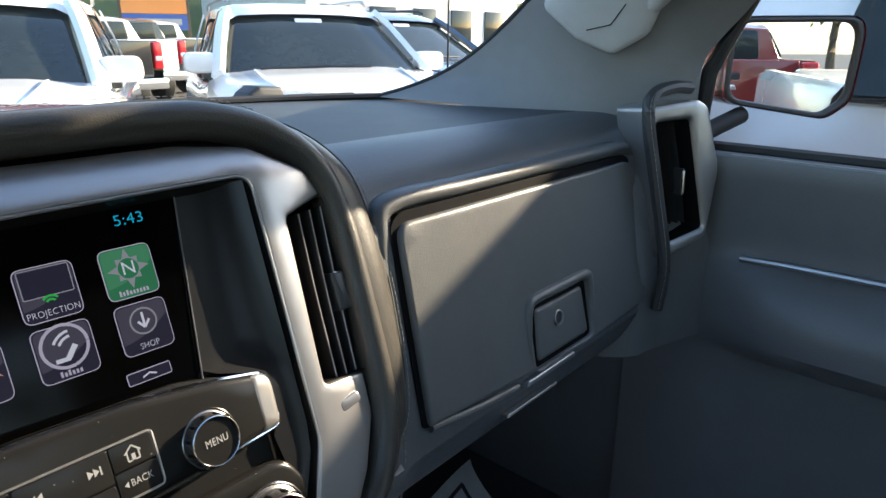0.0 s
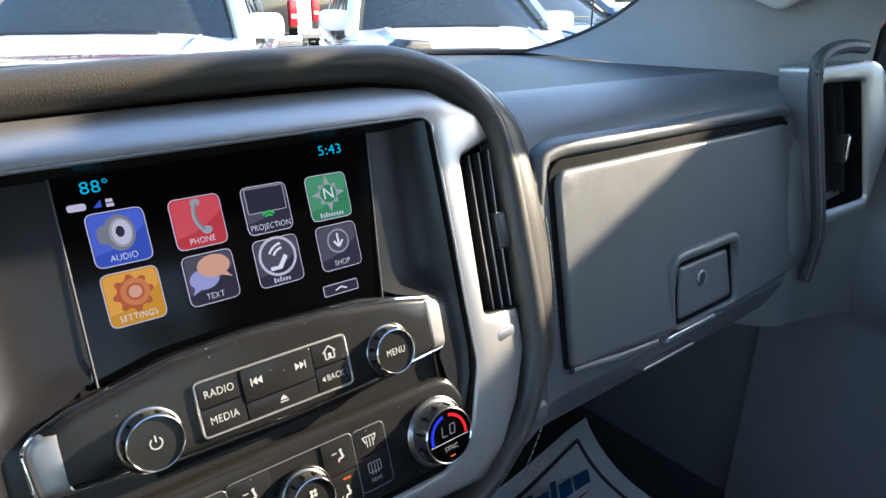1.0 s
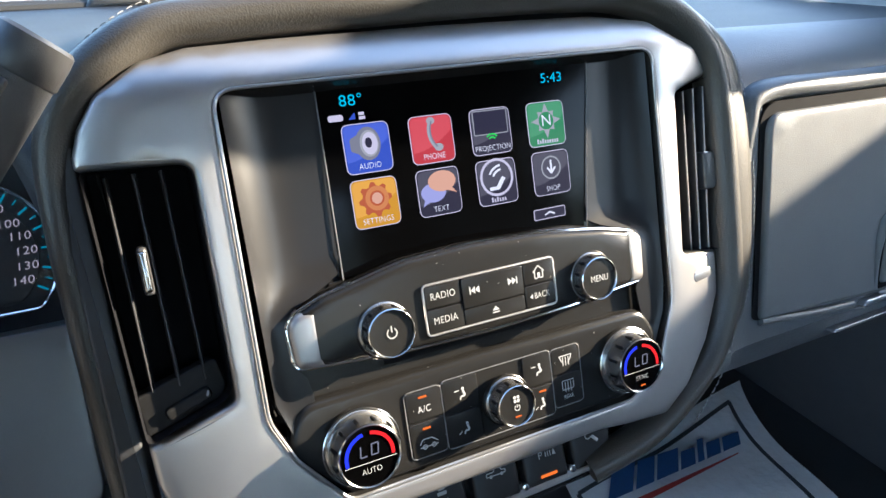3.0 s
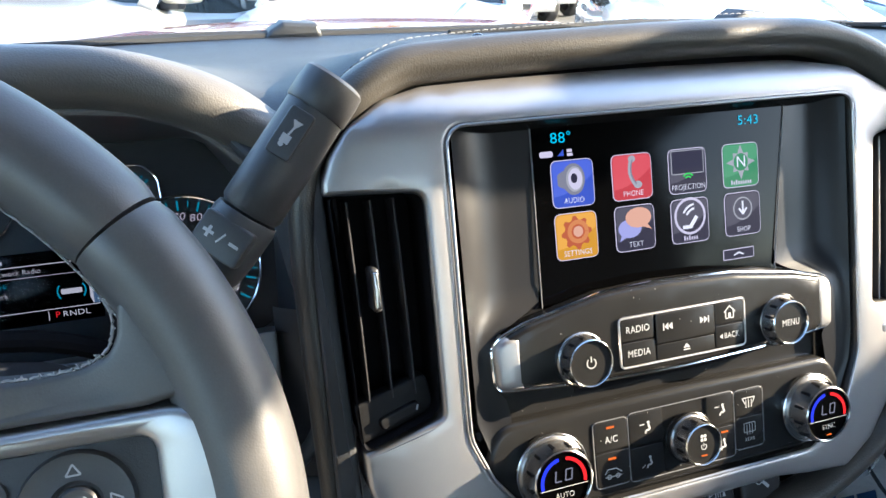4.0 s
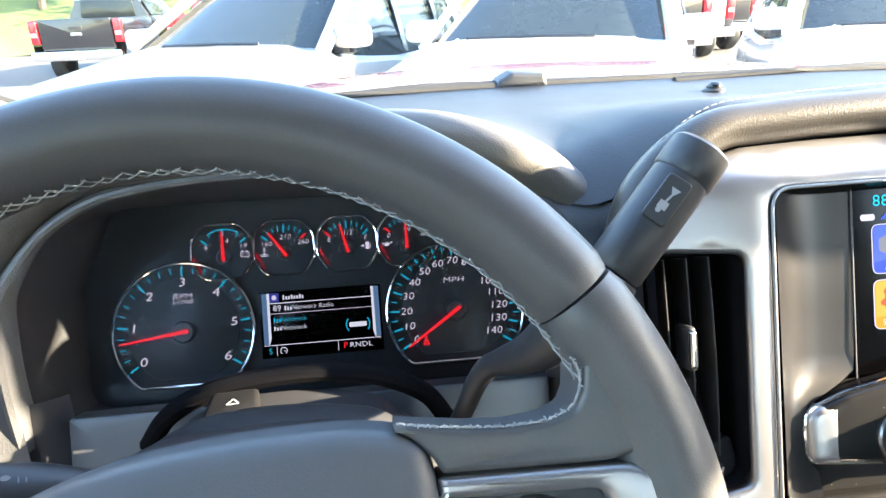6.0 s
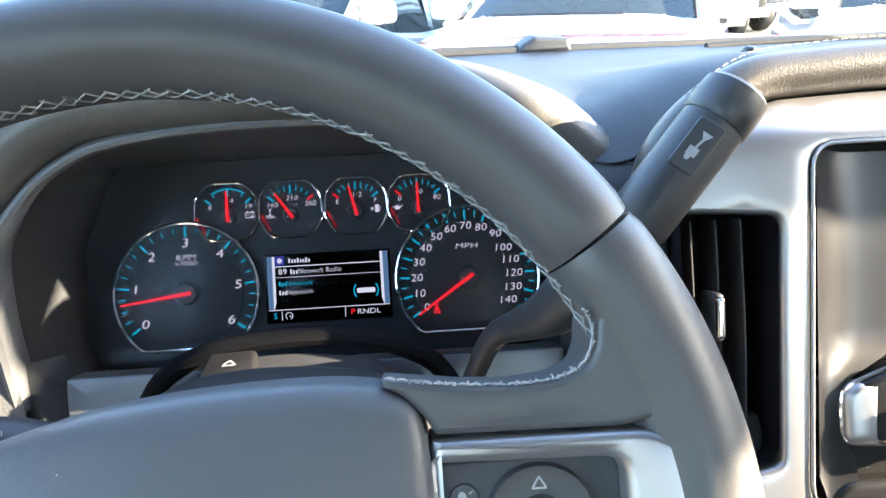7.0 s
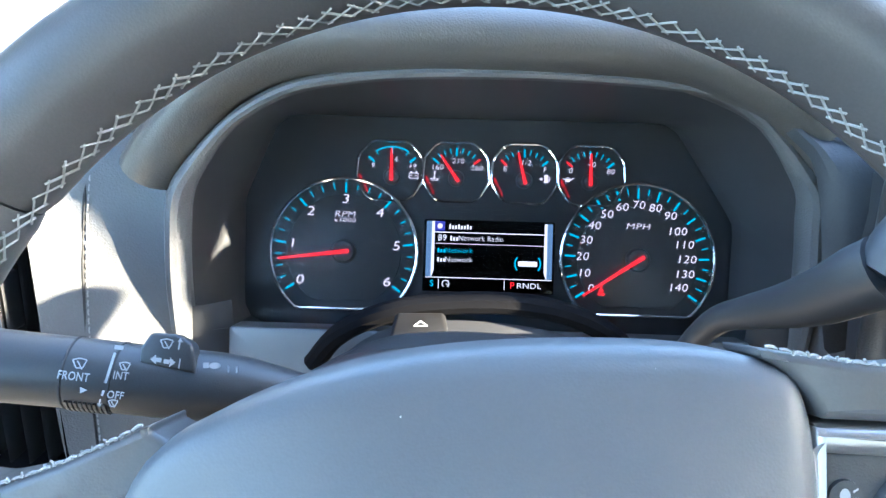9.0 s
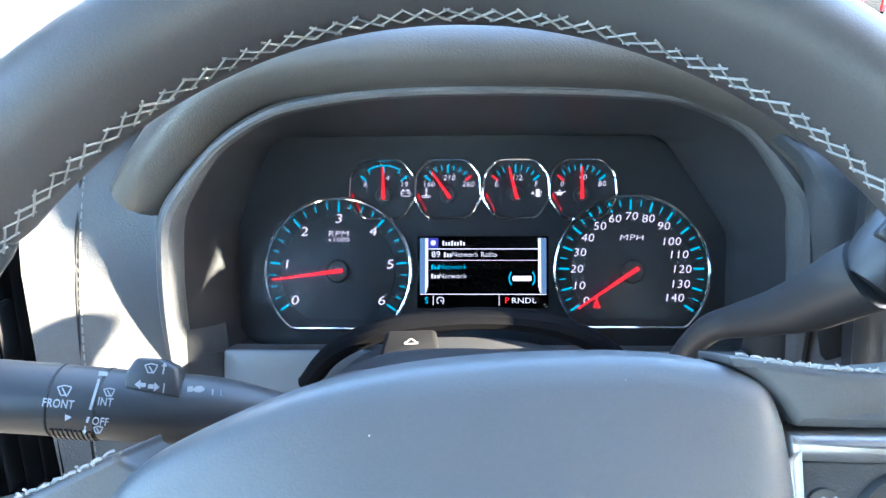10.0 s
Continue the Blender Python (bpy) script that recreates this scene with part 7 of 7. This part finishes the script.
on_paper("small_print", strip(0.80, 0.62, 0.88, 0.62, 0.02), INKK)

# ---- outside mirror ----
mirror = thing("side_mirror", (1.05, -0.05, 1.25), "red pickup side mirror with reflecting glass", "mirror")
MR = plane_frame((1.10, -0.072, 1.398), 0.6, -33)
mo = rounded([(-0.112, -0.045), (0.07, -0.073), (0.115, -0.05), (0.122, 0.070), (-0.112, 0.066)], [0.03, 0.045, 0.035, 0.035, 0.03])
part("mirror_housing", slab(MR @ Matrix.Rotation(radians(180), 4, "Y"), [(-u * 1.12, v * 1.15) for u, v in mo], -0.012, 0.085, 0.05, steps=6), REDP, mirror, "red painted shell")
part("mirror_bezel", slab(MR, [(u * 1.12, v * 1.15) for u, v in mo], -0.006, 0.012, 0.006, holes=[mo]), BLACKP, mirror)
part("mirror_glass", slab(MR, inset(mo, -0.002), 0.0, 0.006), MIRROR, mirror)
part("mirror_arm", tube(smooth_path([(0.85, 0.01, 1.275), (0.93, 0.01, 1.29), (1.04, -0.03, 1.325)], 4), 0.014, 12), RUBBER, mirror)

# ---- outside: own bonnet, lot, vehicles ----
GREYC = mat("grey_cowl", (0.16, 0.155, 0.15), 0.6, bump=0.3, scale=500)
ASPH = mat("asphalt", (0.075, 0.073, 0.07), 0.9, bump=0.8, scale=90, vary=0.25)
WHITEP = mat("white_paint", (0.78, 0.78, 0.77), 0.22, coat=0.7, vary=0.03, scale=40)
SILVP = mat("silver_paint", (0.42, 0.41, 0.39), 0.3, 0.5, coat=0.7, vary=0.04, scale=60)
BLUEP = mat("slate_blue_paint", (0.10, 0.14, 0.20), 0.25, 0.2, coat=0.8, vary=0.05, scale=60)
BLACKC = mat("black_paint", (0.012, 0.012, 0.014), 0.2, coat=0.8, vary=0.1, scale=60)
TAILR = mat("tail_lamp_red", (0.55, 0.012, 0.02), 0.2, coat=0.6, vary=0.05, scale=80)
LAMPC = mat("clear_lamp", (0.7, 0.72, 0.74), 0.15, 0.3, vary=0.05, scale=80)
LEAF = mat("leaves", (0.10, 0.15, 0.035), 0.7, vary=0.45, scale=40)
LEAFY = mat("yellowing_leaves", (0.26, 0.24, 0.05), 0.7, vary=0.4, scale=40)
BARK = mat("bark", (0.10, 0.075, 0.05), 0.9, bump=0.8, scale=60, vary=0.3)
GRASS = mat("grass", (0.11, 0.14, 0.04), 0.9, bump=0.8, scale=60, vary=0.4)
WALLP = mat("pale_wall", (0.6, 0.6, 0.58), 0.8, bump=0.3, scale=60, vary=0.06)
SIGNO = mat("sign_orange", (0.75, 0.28, 0.07), 0.5, vary=0.06)
SIGNB = mat("sign_blue", (0.05, 0.10, 0.32), 0.5, vary=0.06)

single("ground", box(ID, -300, -300, GZ - 0.3, 300, 300, GZ), ASPH, "sunlit grey asphalt car lot", "ground", kind="structure")

hoodt = thing("truck_hood", (0, 1.2, 1.0), "red pickup bonnet with grey cowl panel", "vehicle hood")
rows = []
for i in range(31):
    x = -0.92 + 1.84 * i / 30
    e = 1 - (abs(x) / 0.92) ** 5
    rows.append([Vector((x, y + 0.04 - 0.18 * (abs(x) / 0.92) ** 2, z - 0.16 * (1 - e) + 0.006 * math.cos(x * 5))) for y, z in ((0.60, 1.318), (0.68, 1.326), (0.9, 1.324), (1.2, 1.306), (1.5, 1.272), (1.72, 1.222), (1.80, 1.15), (1.83, 1.0), (1.83, 0.6))])
part("bonnet", grid_mesh(rows), REDP, hoodt, "glossy red bonnet")
rows = [[Vector((x, ws_y(x) + 0.004 + 0.14 * j / 5, 1.3445 - 0.014 * j / 5 - 0.02 * (abs(x) / 0.75) ** 4)) for j in range(6)] for x in [-0.80 + 1.6 * k / 24 for k in range(25)]]
part("cowl_panel", grid_mesh(rows), GREYC, hoodt, "weathered grey cowl panel")
for x in (-0.169, 0.503):
    W = Matrix.Translation((x, 0.512, 1.345))
    part("washer_nozzle", slab(W @ Matrix.Rotation(radians(90), 4, "X"), rounded([(-0.042, 0.0), (0.036, 0.0), (0.030, 0.021), (-0.012, 0.024), (-0.028, 0.015)], 0.006), -0.02, 0.02, 0.006), SOFTB, hoodt, "black moulded washer nozzle")
for x in (-0.10, -0.02, 0.06):
    part("cowl_clip", box(Matrix.Translation((x, 0.515, 1.349)), -0.009, -0.006, -0.004, 0.009, 0.006, 0.009, 0.003), GREYC, hoodt)
for x0, x1 in ((-0.62, 0.04), (0.02, 0.62)):
    part("wiper_arm", tube([Vector((x0, 0.47 - 0.1 * (abs(x0) / 0.7) ** 2, 1.352)), Vector(((x0 + x1) / 2, 0.512, 1.354)), Vector((x1, 0.508 - 0.1 * (abs(x1) / 0.7) ** 2, 1.352))], 0.005, 8), RUBBER, hoodt, "black wiper arm")
sens = thing("sun_sensor", (0.0, 0.37, 1.35), "small round black light sensor on the dash", "sensor")
part("sensor_base", lathe(Matrix.Translation((0.02, 0.37, top_z(0.02, 0.37))), [(0.0125, -0.002), (0.012, 0.002), (0.0085, 0.004), (0.0085, 0.006)], 20), BLACKP, sens)
part("sensor_dome", lathe(Matrix.Translation((0.02, 0.37, top_z(0.02, 0.37))), [(0.0082, 0.004), (0.007, 0.008), (0.004, 0.010), (0, 0.0107)], 20), GLOSSB, sens, "shiny dark dome")
mast = thing("mast_antenna", (0.95, 0.52, 1.1), "thin black mast antenna on the wing", "antenna")
part("mast", tube([Vector((0.95, 0.52, 1.15)), Vector((0.95, 0.515, 1.95))], 0.0022, 6), RUBBER, mast)
part("mast_foot", lathe(Matrix.Translation((0.95, 0.52, 1.12)), [(0.018, -0.1), (0.018, 0.0), (0.01, 0.03), (0.004, 0.05), (0.0, 0.052)], 16), BLACKP, mast)

def loft_sections(stations, section, bm=None):
    """stations: (y, *args); section(*args) gives half an outline (x, z) from the bottom to the middle of the top."""
    rows = []
    for y, *a in stations:
        h = section(*a)
        rows.append([Vector((-x, y, z)) for x, z in h] + [Vector((x, y, z)) for x, z in reversed(h[:-1] if h[-1][0] == 0 else h)])
    bm = grid_mesh(rows, bm)
    return bm


def wheel_at(parent, x, y, r, w):
    s = 1 if x > 0 else -1
    Mx = Matrix.Translation((x, y, r)) @ Matrix.Rotation(radians(90) * s, 4, "Y")
    ty = part("tyre", lathe(Mx, [(r * 0.62, -w / 2), (r * 0.9, -w / 2), (r * 0.98, -w * 0.38), (r, 0), (r * 0.98, w * 0.38), (r * 0.9, w / 2), (r * 0.62, w / 2)], 28), RUBBER, parent)
    part("rim", lathe(Mx, [(r * 0.63, w * 0.48), (r * 0.6, w * 0.3), (r * 0.2, w * 0.36), (0, w * 0.38)], 20), SILVER, ty, "alloy rim")


def make_suv(paint, label, k=1.0, group="cars parked opposite"):
    """An SUV with its nose at y = 0 facing -y."""
    t = thing("parked_suv", (0, 0, 0), label, "car", group)

    def sec(zt, hw):
        return [(hw * 0.94, 0.24), (hw * 0.99, 0.45), (hw, 0.65), (hw * 0.985, zt - 0.20), (hw * 0.955, zt - 0.08), (hw * 0.86, zt - 0.02), (hw * 0.5, zt + 0.015), (0, zt + 0.025)]
    part("body", loft_sections([(-0.02, 0.72, 0.62), (0.02, 0.86, 0.78), (0.10, 0.97, 0.88), (0.35, 1.08, 0.95), (0.9, 1.16, 0.985), (1.32, 1.22, 0.99), (1.5, 1.17, 0.99), (2.5, 1.10, 0.99), (4.2, 1.11, 0.98), (4.75, 1.08, 0.93), (4.9, 0.95, 0.85)], sec), paint, t, "glossy paint")

    def cab(zr, hb, hr):
        return [(hb, 1.06), (hb * 0.99, 1.12), (hr + 0.02, zr - 0.10), (hr, zr - 0.035), (hr * 0.9, zr - 0.006), (hr * 0.5, zr + 0.012), (0, zr + 0.016)]
    # glass box
    st = [(1.30, 1.215, 0.86, 0.80), (1.55, 1.35, 0.87, 0.76), (1.85, 1.52, 0.88, 0.70), (2.10, 1.66, 0.885, 0.655), (2.4, 1.72, 0.885, 0.65), (3.6, 1.735, 0.88, 0.65), (4.35, 1.70, 0.86, 0.63), (4.78, 1.2, 0.82, 0.70)]
    part("glasshouse", loft_sections(st, cab), CARGLASS, t, "dark tinted glass")

    def roof(zr, hb, hr):
        return [(hr + 0.035, zr - 0.11), (hr + 0.012, zr - 0.03), (hr * 0.9, zr + 0.010), (hr * 0.5, zr + 0.026), (0, zr + 0.030)]
    part("roof", loft_sections([(2.02, 1.635, 0.885, 0.665), (2.12, 1.68, 0.885, 0.665), (2.4, 1.735, 0.885, 0.66), (3.6, 1.75, 0.88, 0.66), (4.35, 1.715, 0.86, 0.64), (4.5, 1.62, 0.86, 0.64)], roof), paint, t)
    for s in (-1, 1):
        part("front_pillar", sweep(smooth_path([(s * 0.875, 1.28, 1.19), (s * 0.815, 1.60, 1.38), (s * 0.745, 1.92, 1.57), (s * 0.685, 2.14, 1.68)], 4), [(-0.05, -0.025), (0.05, -0.025), (0.05, 0.025), (-0.05, 0.025)], up=(s * 0.7, -0.3, 0.6)), paint, t)
        for y in (2.75, 3.65, 4.45):
            part("side_pillar", sweep([Vector((s * 0.882, y - 0.05, 1.08)), Vector((s * 0.778, y, 1.42)), Vector((s * 0.672, y + 0.03, 1.70))], [(-0.045, -0.008), (0.045, -0.008), (0.045, 0.008), (-0.045, 0.008)], up=(s, 0, 0.2)), paint if y > 4 else BLACKC, t)
        m = part("door_mirror", slab(Matrix.Translation((s * 0.98, 1.56, 1.27)) @ Matrix.Rotation(radians(90), 4, "X"), rounded([(-0.13, -0.075), (0.13, -0.075), (0.12, 0.085), (-0.12, 0.085)], 0.06, 6), -0.05, 0.09, 0.03, steps=4, back=True), paint, t)
        part("mirror_foot", box(Matrix.Translation((s * 0.90, 1.56, 1.185)), -0.07, -0.05, -0.03, 0.07, 0.05, 0.03, 0.015), BLACKP, m)
        part("headlight", slab(Matrix.Translation((s * 0.68, 0.10, 0.80)) @ Matrix.Rotation(radians(s * 22), 4, "Z") @ Matrix.Rotation(radians(80), 4, "X"), rounded([(-0.22, -0.09), (0.22, -0.06), (0.2, 0.09), (-0.2, 0.06)], 0.04), -0.1, 0.06, 0.03), LAMPC, t, "clear headlight")
        part("roof_rail", tube(smooth_path([(s * 0.64, 2.35, 1.76), (s * 0.645, 2.6, 1.80), (s * 0.645, 4.0, 1.80), (s * 0.63, 4.3, 1.75)], 4), 0.018, 8), BLACKP if paint is not WHITEP else SILVER, t)
        for y in (0.95, 3.85):
            wheel_at(t, s * 0.88, y, 0.37, 0.24)
    gr = part("grille", slab(Matrix.Translation((0, 0.02, 0.72)) @ Matrix.Rotation(radians(84), 4, "X"), rounded([(-0.42, -0.14), (0.42, -0.14), (0.46, 0.12), (-0.46, 0.12)], 0.04), -0.1, 0.05, 0.02), BLACKP, t)
    for z in (-0.07, 0.0, 0.07):
        part("grille_bar", box(Matrix.Translation((0, -0.035, 0.72 + z)), -0.42, -0.012, -0.012, 0.42, 0.012, 0.012, 0.006), CHROME, gr)
    part("bumper", box(Matrix.Translation((0, 0.02, 0.42)), -0.85, -0.06, -0.14, 0.85, 0.2, 0.12, 0.05), paint, t)
    hp = smooth_path([(-0.5, 0.25, 1.07), (-0.55, 0.7, 1.145), (-0.6, 1.25, 1.225)], 4)
    part("bonnet_crease", tube(hp, 0.012, 6), paint, t)
    part("bonnet_crease", tube([Vector((-p.x, p.y, p.z)) for p in hp], 0.012, 6), paint, t)
    part("wiper", tube([Vector((-0.55, 1.30, 1.235)), Vector((0.0, 1.27, 1.25)), Vector((0.35, 1.28, 1.245))], 0.012, 6), BLACKP, t)
    part("sticker", slab(Matrix.Translation((0.0, 1.98, 1.60)) @ Matrix.Rotation(radians(38), 4, "X"), rect(-0.12, -0.025, 0.12, 0.03, 0.01), 0.0, 0.012), LAMPC, t)
    return t


def make_pickup(paint, label, group="pickups parked beyond"):
    """A pickup with its tailgate at y = 0 facing -y."""
    t = thing("parked_pickup", (0, 0, 0), label, "pickup", group)

    def sec(zt, hw):
        return [(hw * 0.96, 0.55), (hw, 0.75), (hw, 1.0), (hw * 0.985, zt - 0.05), (hw * 0.95, zt), (hw * 0.90, zt), (hw * 0.88, zt - 0.45), (0, zt - 0.45)]
    part("bed", loft_sections([(0.02, 1.36, 0.98), (0.1, 1.36, 1.0), (1.9, 1.36, 1.0)], sec), paint, t)
    tgm = Matrix.Translation((0, 0.0, 1.02)) @ Matrix.Rotation(radians(90), 4, "X")
    tgate = part("tailgate", slab(tgm, rounded([(-0.77, -0.30), (0.77, -0.30), (0.77, 0.345), (-0.77, 0.345)], 0.03), -0.08, 0.02, 0.015), paint, t)
    part("tailgate_handle", slab(tgm, rect(-0.14, 0.12, 0.14, 0.2, 0.02), 0.0, 0.035, 0.01), BLACKP, tgate)
    part("badge", slab(tgm, rounded([(-0.12, 0.0), (0.12, 0.0), (0.1, 0.06), (-0.1, 0.06)], 0.01), 0.0, 0.03, 0.005), CHROME, tgate)
    bp = part("rear_bumper", box(Matrix.Translation((0, -0.12, 0.62)), -0.95, -0.08, -0.11, 0.95, 0.12, 0.09, 0.03), CHROME, t, "chrome step bumper")
    part("plate", box(Matrix.Translation((0, -0.21, 0.62)), -0.15, -0.01, -0.075, 0.15, 0.01, 0.075, 0.005), WALLP, bp)
    for s in (-1, 1):
        part("tail_light", slab(Matrix.Translation((s * 0.89, -0.005, 1.10)) @ Matrix.Rotation(radians(90), 4, "X"), rounded([(-0.085, -0.24), (0.085, -0.24), (0.085, 0.24), (-0.085, 0.24)], 0.03), -0.08, 0.03, 0.02), TAILR, t, "red tail light")
        part("reverse_light", slab(Matrix.Translation((s * 0.89, -0.005, 1.06)) @ Matrix.Rotation(radians(90), 4, "X"), rect(-0.06, -0.05, 0.06, 0.03, 0.01), 0.0, 0.034, 0.004), LAMPC, t)
        for y in (1.0, 4.6):
            wheel_at(t, s * 0.86, y, 0.41, 0.28)

    def cab(zr, hb, hr):
        return [(hb, 0.55), (hb * 1.02, 0.9), (hb, 1.28), (hr + 0.03, zr - 0.10), (hr, zr - 0.03), (hr * 0.5, zr), (0, zr + 0.01)]
    part("cab", loft_sections([(1.92, 1.30, 0.97, 0.96), (1.95, 1.79, 0.98, 0.74), (2.3, 1.858, 0.98, 0.74), (3.4, 1.858, 0.98, 0.73), (3.7, 1.78, 0.98, 0.74), (4.3, 1.32, 0.98, 0.9), (4.5, 1.24, 0.98, 0.92), (5.6, 1.14, 0.96, 0.9), (5.78, 0.9, 0.93, 0.86)], cab), paint, t)
    part("rear_window", slab(Matrix.Translation((0, 1.93, 1.55)) @ Matrix.Rotation(radians(86), 4, "X"), rounded([(-0.66, -0.2), (0.66, -0.2), (0.6, 0.2), (-0.6, 0.2)], 0.06), -0.02, 0.02, 0.005), CARGLASS, t)
    for s in (-1, 1):
        part("side_window", slab(Matrix.Translation((s * 0.885, 2.75, 1.55)) @ Matrix.Rotation(radians(s * 90), 4, "Z") @ Matrix.Rotation(radians(62), 4, "X"), rounded([(-0.72, -0.2), (0.72, -0.2), (0.62, 0.2), (-0.66, 0.2)], 0.06), -0.02, 0.012, 0.004), CARGLASS, t)
        part("door_mirror", box(Matrix.Translation((s * 1.12, 3.75, 1.38)), -0.13, -0.06, -0.11, 0.13, 0.06, 0.11, 0.03), paint, t)
    return t


def place(x, y, yaw):
    return Matrix.Translation((x, y, GZ)) @ Matrix.Rotation(radians(yaw), 4, "Z")


suv = make_suv(WHITEP, "white SUV parked facing the truck")
suv.matrix_basis = place(0.24, 3.07, -27)
copy_thing(suv, place(2.93, 2.80, -25))
s2 = make_suv(SILVP, "silver SUV parked at an angle")
s2.matrix_basis = place(-2.04, 3.75, -27)
s3 = make_suv(BLUEP, "slate blue SUV parked at an angle")
s3.matrix_basis = place(5.75, 3.7, -8)
pb = make_pickup(BLACKC, "black pickup parked tail towards the lane")
pb.matrix_basis = place(5.05, 11.9, 2)
copy_thing(pb, place(8.1, 15.5, 3))
pw = make_pickup(WHITEP, "white pickup parked tail towards the lane")
pw.matrix_basis = place(6.6, 13.9, 2)
copy_thing(pw, place(9.9, 17.8, 3))
# added close alongside; its cab roof casts the glove box shadow edge
copy_thing(pw, place(2.5, -3.5, 0))
copy_thing(pb, place(-6.65, 15.4, -2))
pr = make_pickup(REDP, "red pickup parked tail towards the lane")
pr.matrix_basis = place(-4.0, 16.2, -2)
copy_thing(pr, place(-1.2, 17.5, -2))
# row behind, seen in the side mirror
# made red and close so the silver trim picks up a warm reflection
copy_thing(pr, place(-0.9, -7.0, 176))
copy_thing(pr, place(1.75, -7.6, 178))
copy_thing(s3, place(4.6, -8.6, 4))

sign = thing("roadside_sign", (10.7, 21.5, GZ), "orange and blue panel sign on two posts", "sign")
SG = Matrix.Translation((10.7, 21.5, 0)) @ Matrix.Rotation(radians(-20), 4, "Z") @ Matrix.Rotation(radians(90), 4, "X")
part("panel", slab(SG, rect(-1.0, 2.05, 1.0, 3.1), -0.05, 0.05, 0.01), SIGNO, sign, "orange panel")
part("panel", slab(SG, rect(-1.0, 1.55, 1.0, 2.04), -0.05, 0.05, 0.01), SIGNB, sign, "blue panel")
part("lettering_bar", slab(SG, rect(-0.55, 1.7, 0.8, 1.9), 0.04, 0.056), WHITE, sign)
for x in (-1.02, 1.02):
    part("post", box(SG, x - 0.05, GZ, -0.05, x + 0.05, 3.1, 0.05, 0.01), BARK, sign)

bank = grid_mesh([[Vector((x, 27 + 14 * j / 10 - 0.006 * x * x * 0.1, GZ + 0.02 + 4.5 * sstep(0, 1, j / 10) + 0.25 * noise.noise(Vector((x * 0.3, j * 0.5, 0))))) for j in range(11)] for x in [-45 + 2.2 * k for k in range(48)]])
single("grass_bank", bank, GRASS, "rough yellow-green grass bank behind the lot", "grass bank", kind="structure")
bld = thing("building", (26, 26, GZ), "pale low commercial building with dark windows", "building")
part("wall", box(ID, 19.5, 25, GZ, 36, 34, 4.2, 0.02), WALLP, bld)
part("roof", box(ID, 19.2, 24.7, 4.2, 36.3, 34.3, 4.5, 0.05), GREYC, bld)
for k in range(5):
    part("window", box(Matrix.Translation((21.2 + 3.1 * k, 24.98, 1.9)), -0.9, -0.04, -0.8, 0.9, 0.04, 0.9, 0.02), CARGLASS, bld)


def make_tree(h, m, seed, label):
    rnd = random.Random(seed)
    t = thing("tree", (0, 0, 0), label, "tree", "trees behind the lot")
    trunk = smooth_path([(0, 0, 0), (0.08, 0.05, h * 0.25), (0.02, -0.05, h * 0.5), (0.1, 0.05, h * 0.8)], 4)
    bm = tube(trunk, 0.18, 8, size=lambda f: 1 - 0.75 * f)
    limbs = []
    for k in range(9):
        a, z = rnd.uniform(0, 6.28), h * rnd.uniform(0.3, 0.7)
        e = Vector((math.cos(a) * h * 0.28, math.sin(a) * h * 0.28, z + h * rnd.uniform(0.08, 0.22)))
        limbs.append(e)
        tube([Vector((0.04, 0, z)), e * 0.5 + Vector((0, 0, z * 0.5 + 0.1)), e], 0.06, 6, bm=bm, size=lambda f: 1 - 0.7 * f)
    part("trunk", bm, BARK, t)
    vs, fs = [], []
    cl = [e + Vector((rnd.uniform(-1, 1), rnd.uniform(-1, 1), rnd.uniform(-0.6, 0.8))) * h * 0.12 for e in limbs for _ in range(4)] + [Vector((rnd.uniform(-0.3, 0.3) * h * 0.4, rnd.uniform(-0.3, 0.3) * h * 0.4, h * rnd.uniform(0.7, 1.0))) for _ in range(8)]
    for c in cl:
        R = h * rnd.uniform(0.07, 0.13)
        for _ in range(42):
            p = c + Vector((rnd.gauss(0, 0.5), rnd.gauss(0, 0.5), rnd.gauss(0, 0.42))) * R
            a, b = Vector((rnd.gauss(0, 1), rnd.gauss(0, 1), rnd.gauss(0, 1))).normalized(), Vector((rnd.gauss(0, 1), rnd.gauss(0, 1), rnd.gauss(0, 1))).normalized()
            s = rnd.uniform(0.09, 0.2)
            b = (b - a * a.dot(b)).normalized()
            i = len(vs)
            vs += [p - a * s, p + b * s * 0.55, p + a * s, p - b * s * 0.55]
            fs.append((i, i + 1, i + 2, i + 3))
    me = bpy.data.meshes.new("crown")
    me.from_pydata([tuple(v) for v in vs], [], fs)
    me.materials.append(m)
    tagged(adopt(new("crown", me), t), "", "", "", "stuff")
    return t


ta = make_tree(7.5, LEAF, 1, "leafy green tree on the bank")
tb_ = make_tree(6.5, LEAFY, 2, "tree with yellowing leaves on the bank")
rnd = random.Random(5)
for k in range(13):
    x = -36 + 5.6 * k + rnd.uniform(-1.2, 1.2)
    src = ta if rnd.random() < 0.65 else tb_
    m = Matrix.Translation((x, 33 + rnd.uniform(-2, 4), 1.6)) @ Matrix.Rotation(rnd.uniform(0, 6), 4, "Z")
    if k == 0:
        ta.matrix_basis = m
    elif k == 1:
        tb_.matrix_basis = m
    else:
        copy_thing(src, m)
for k in range(6):
    copy_thing(ta if k % 2 else tb_, Matrix.Translation((-14 + 7 * k, -26 - (k % 3), GZ)) @ Matrix.Rotation(k, 4, "Z"))
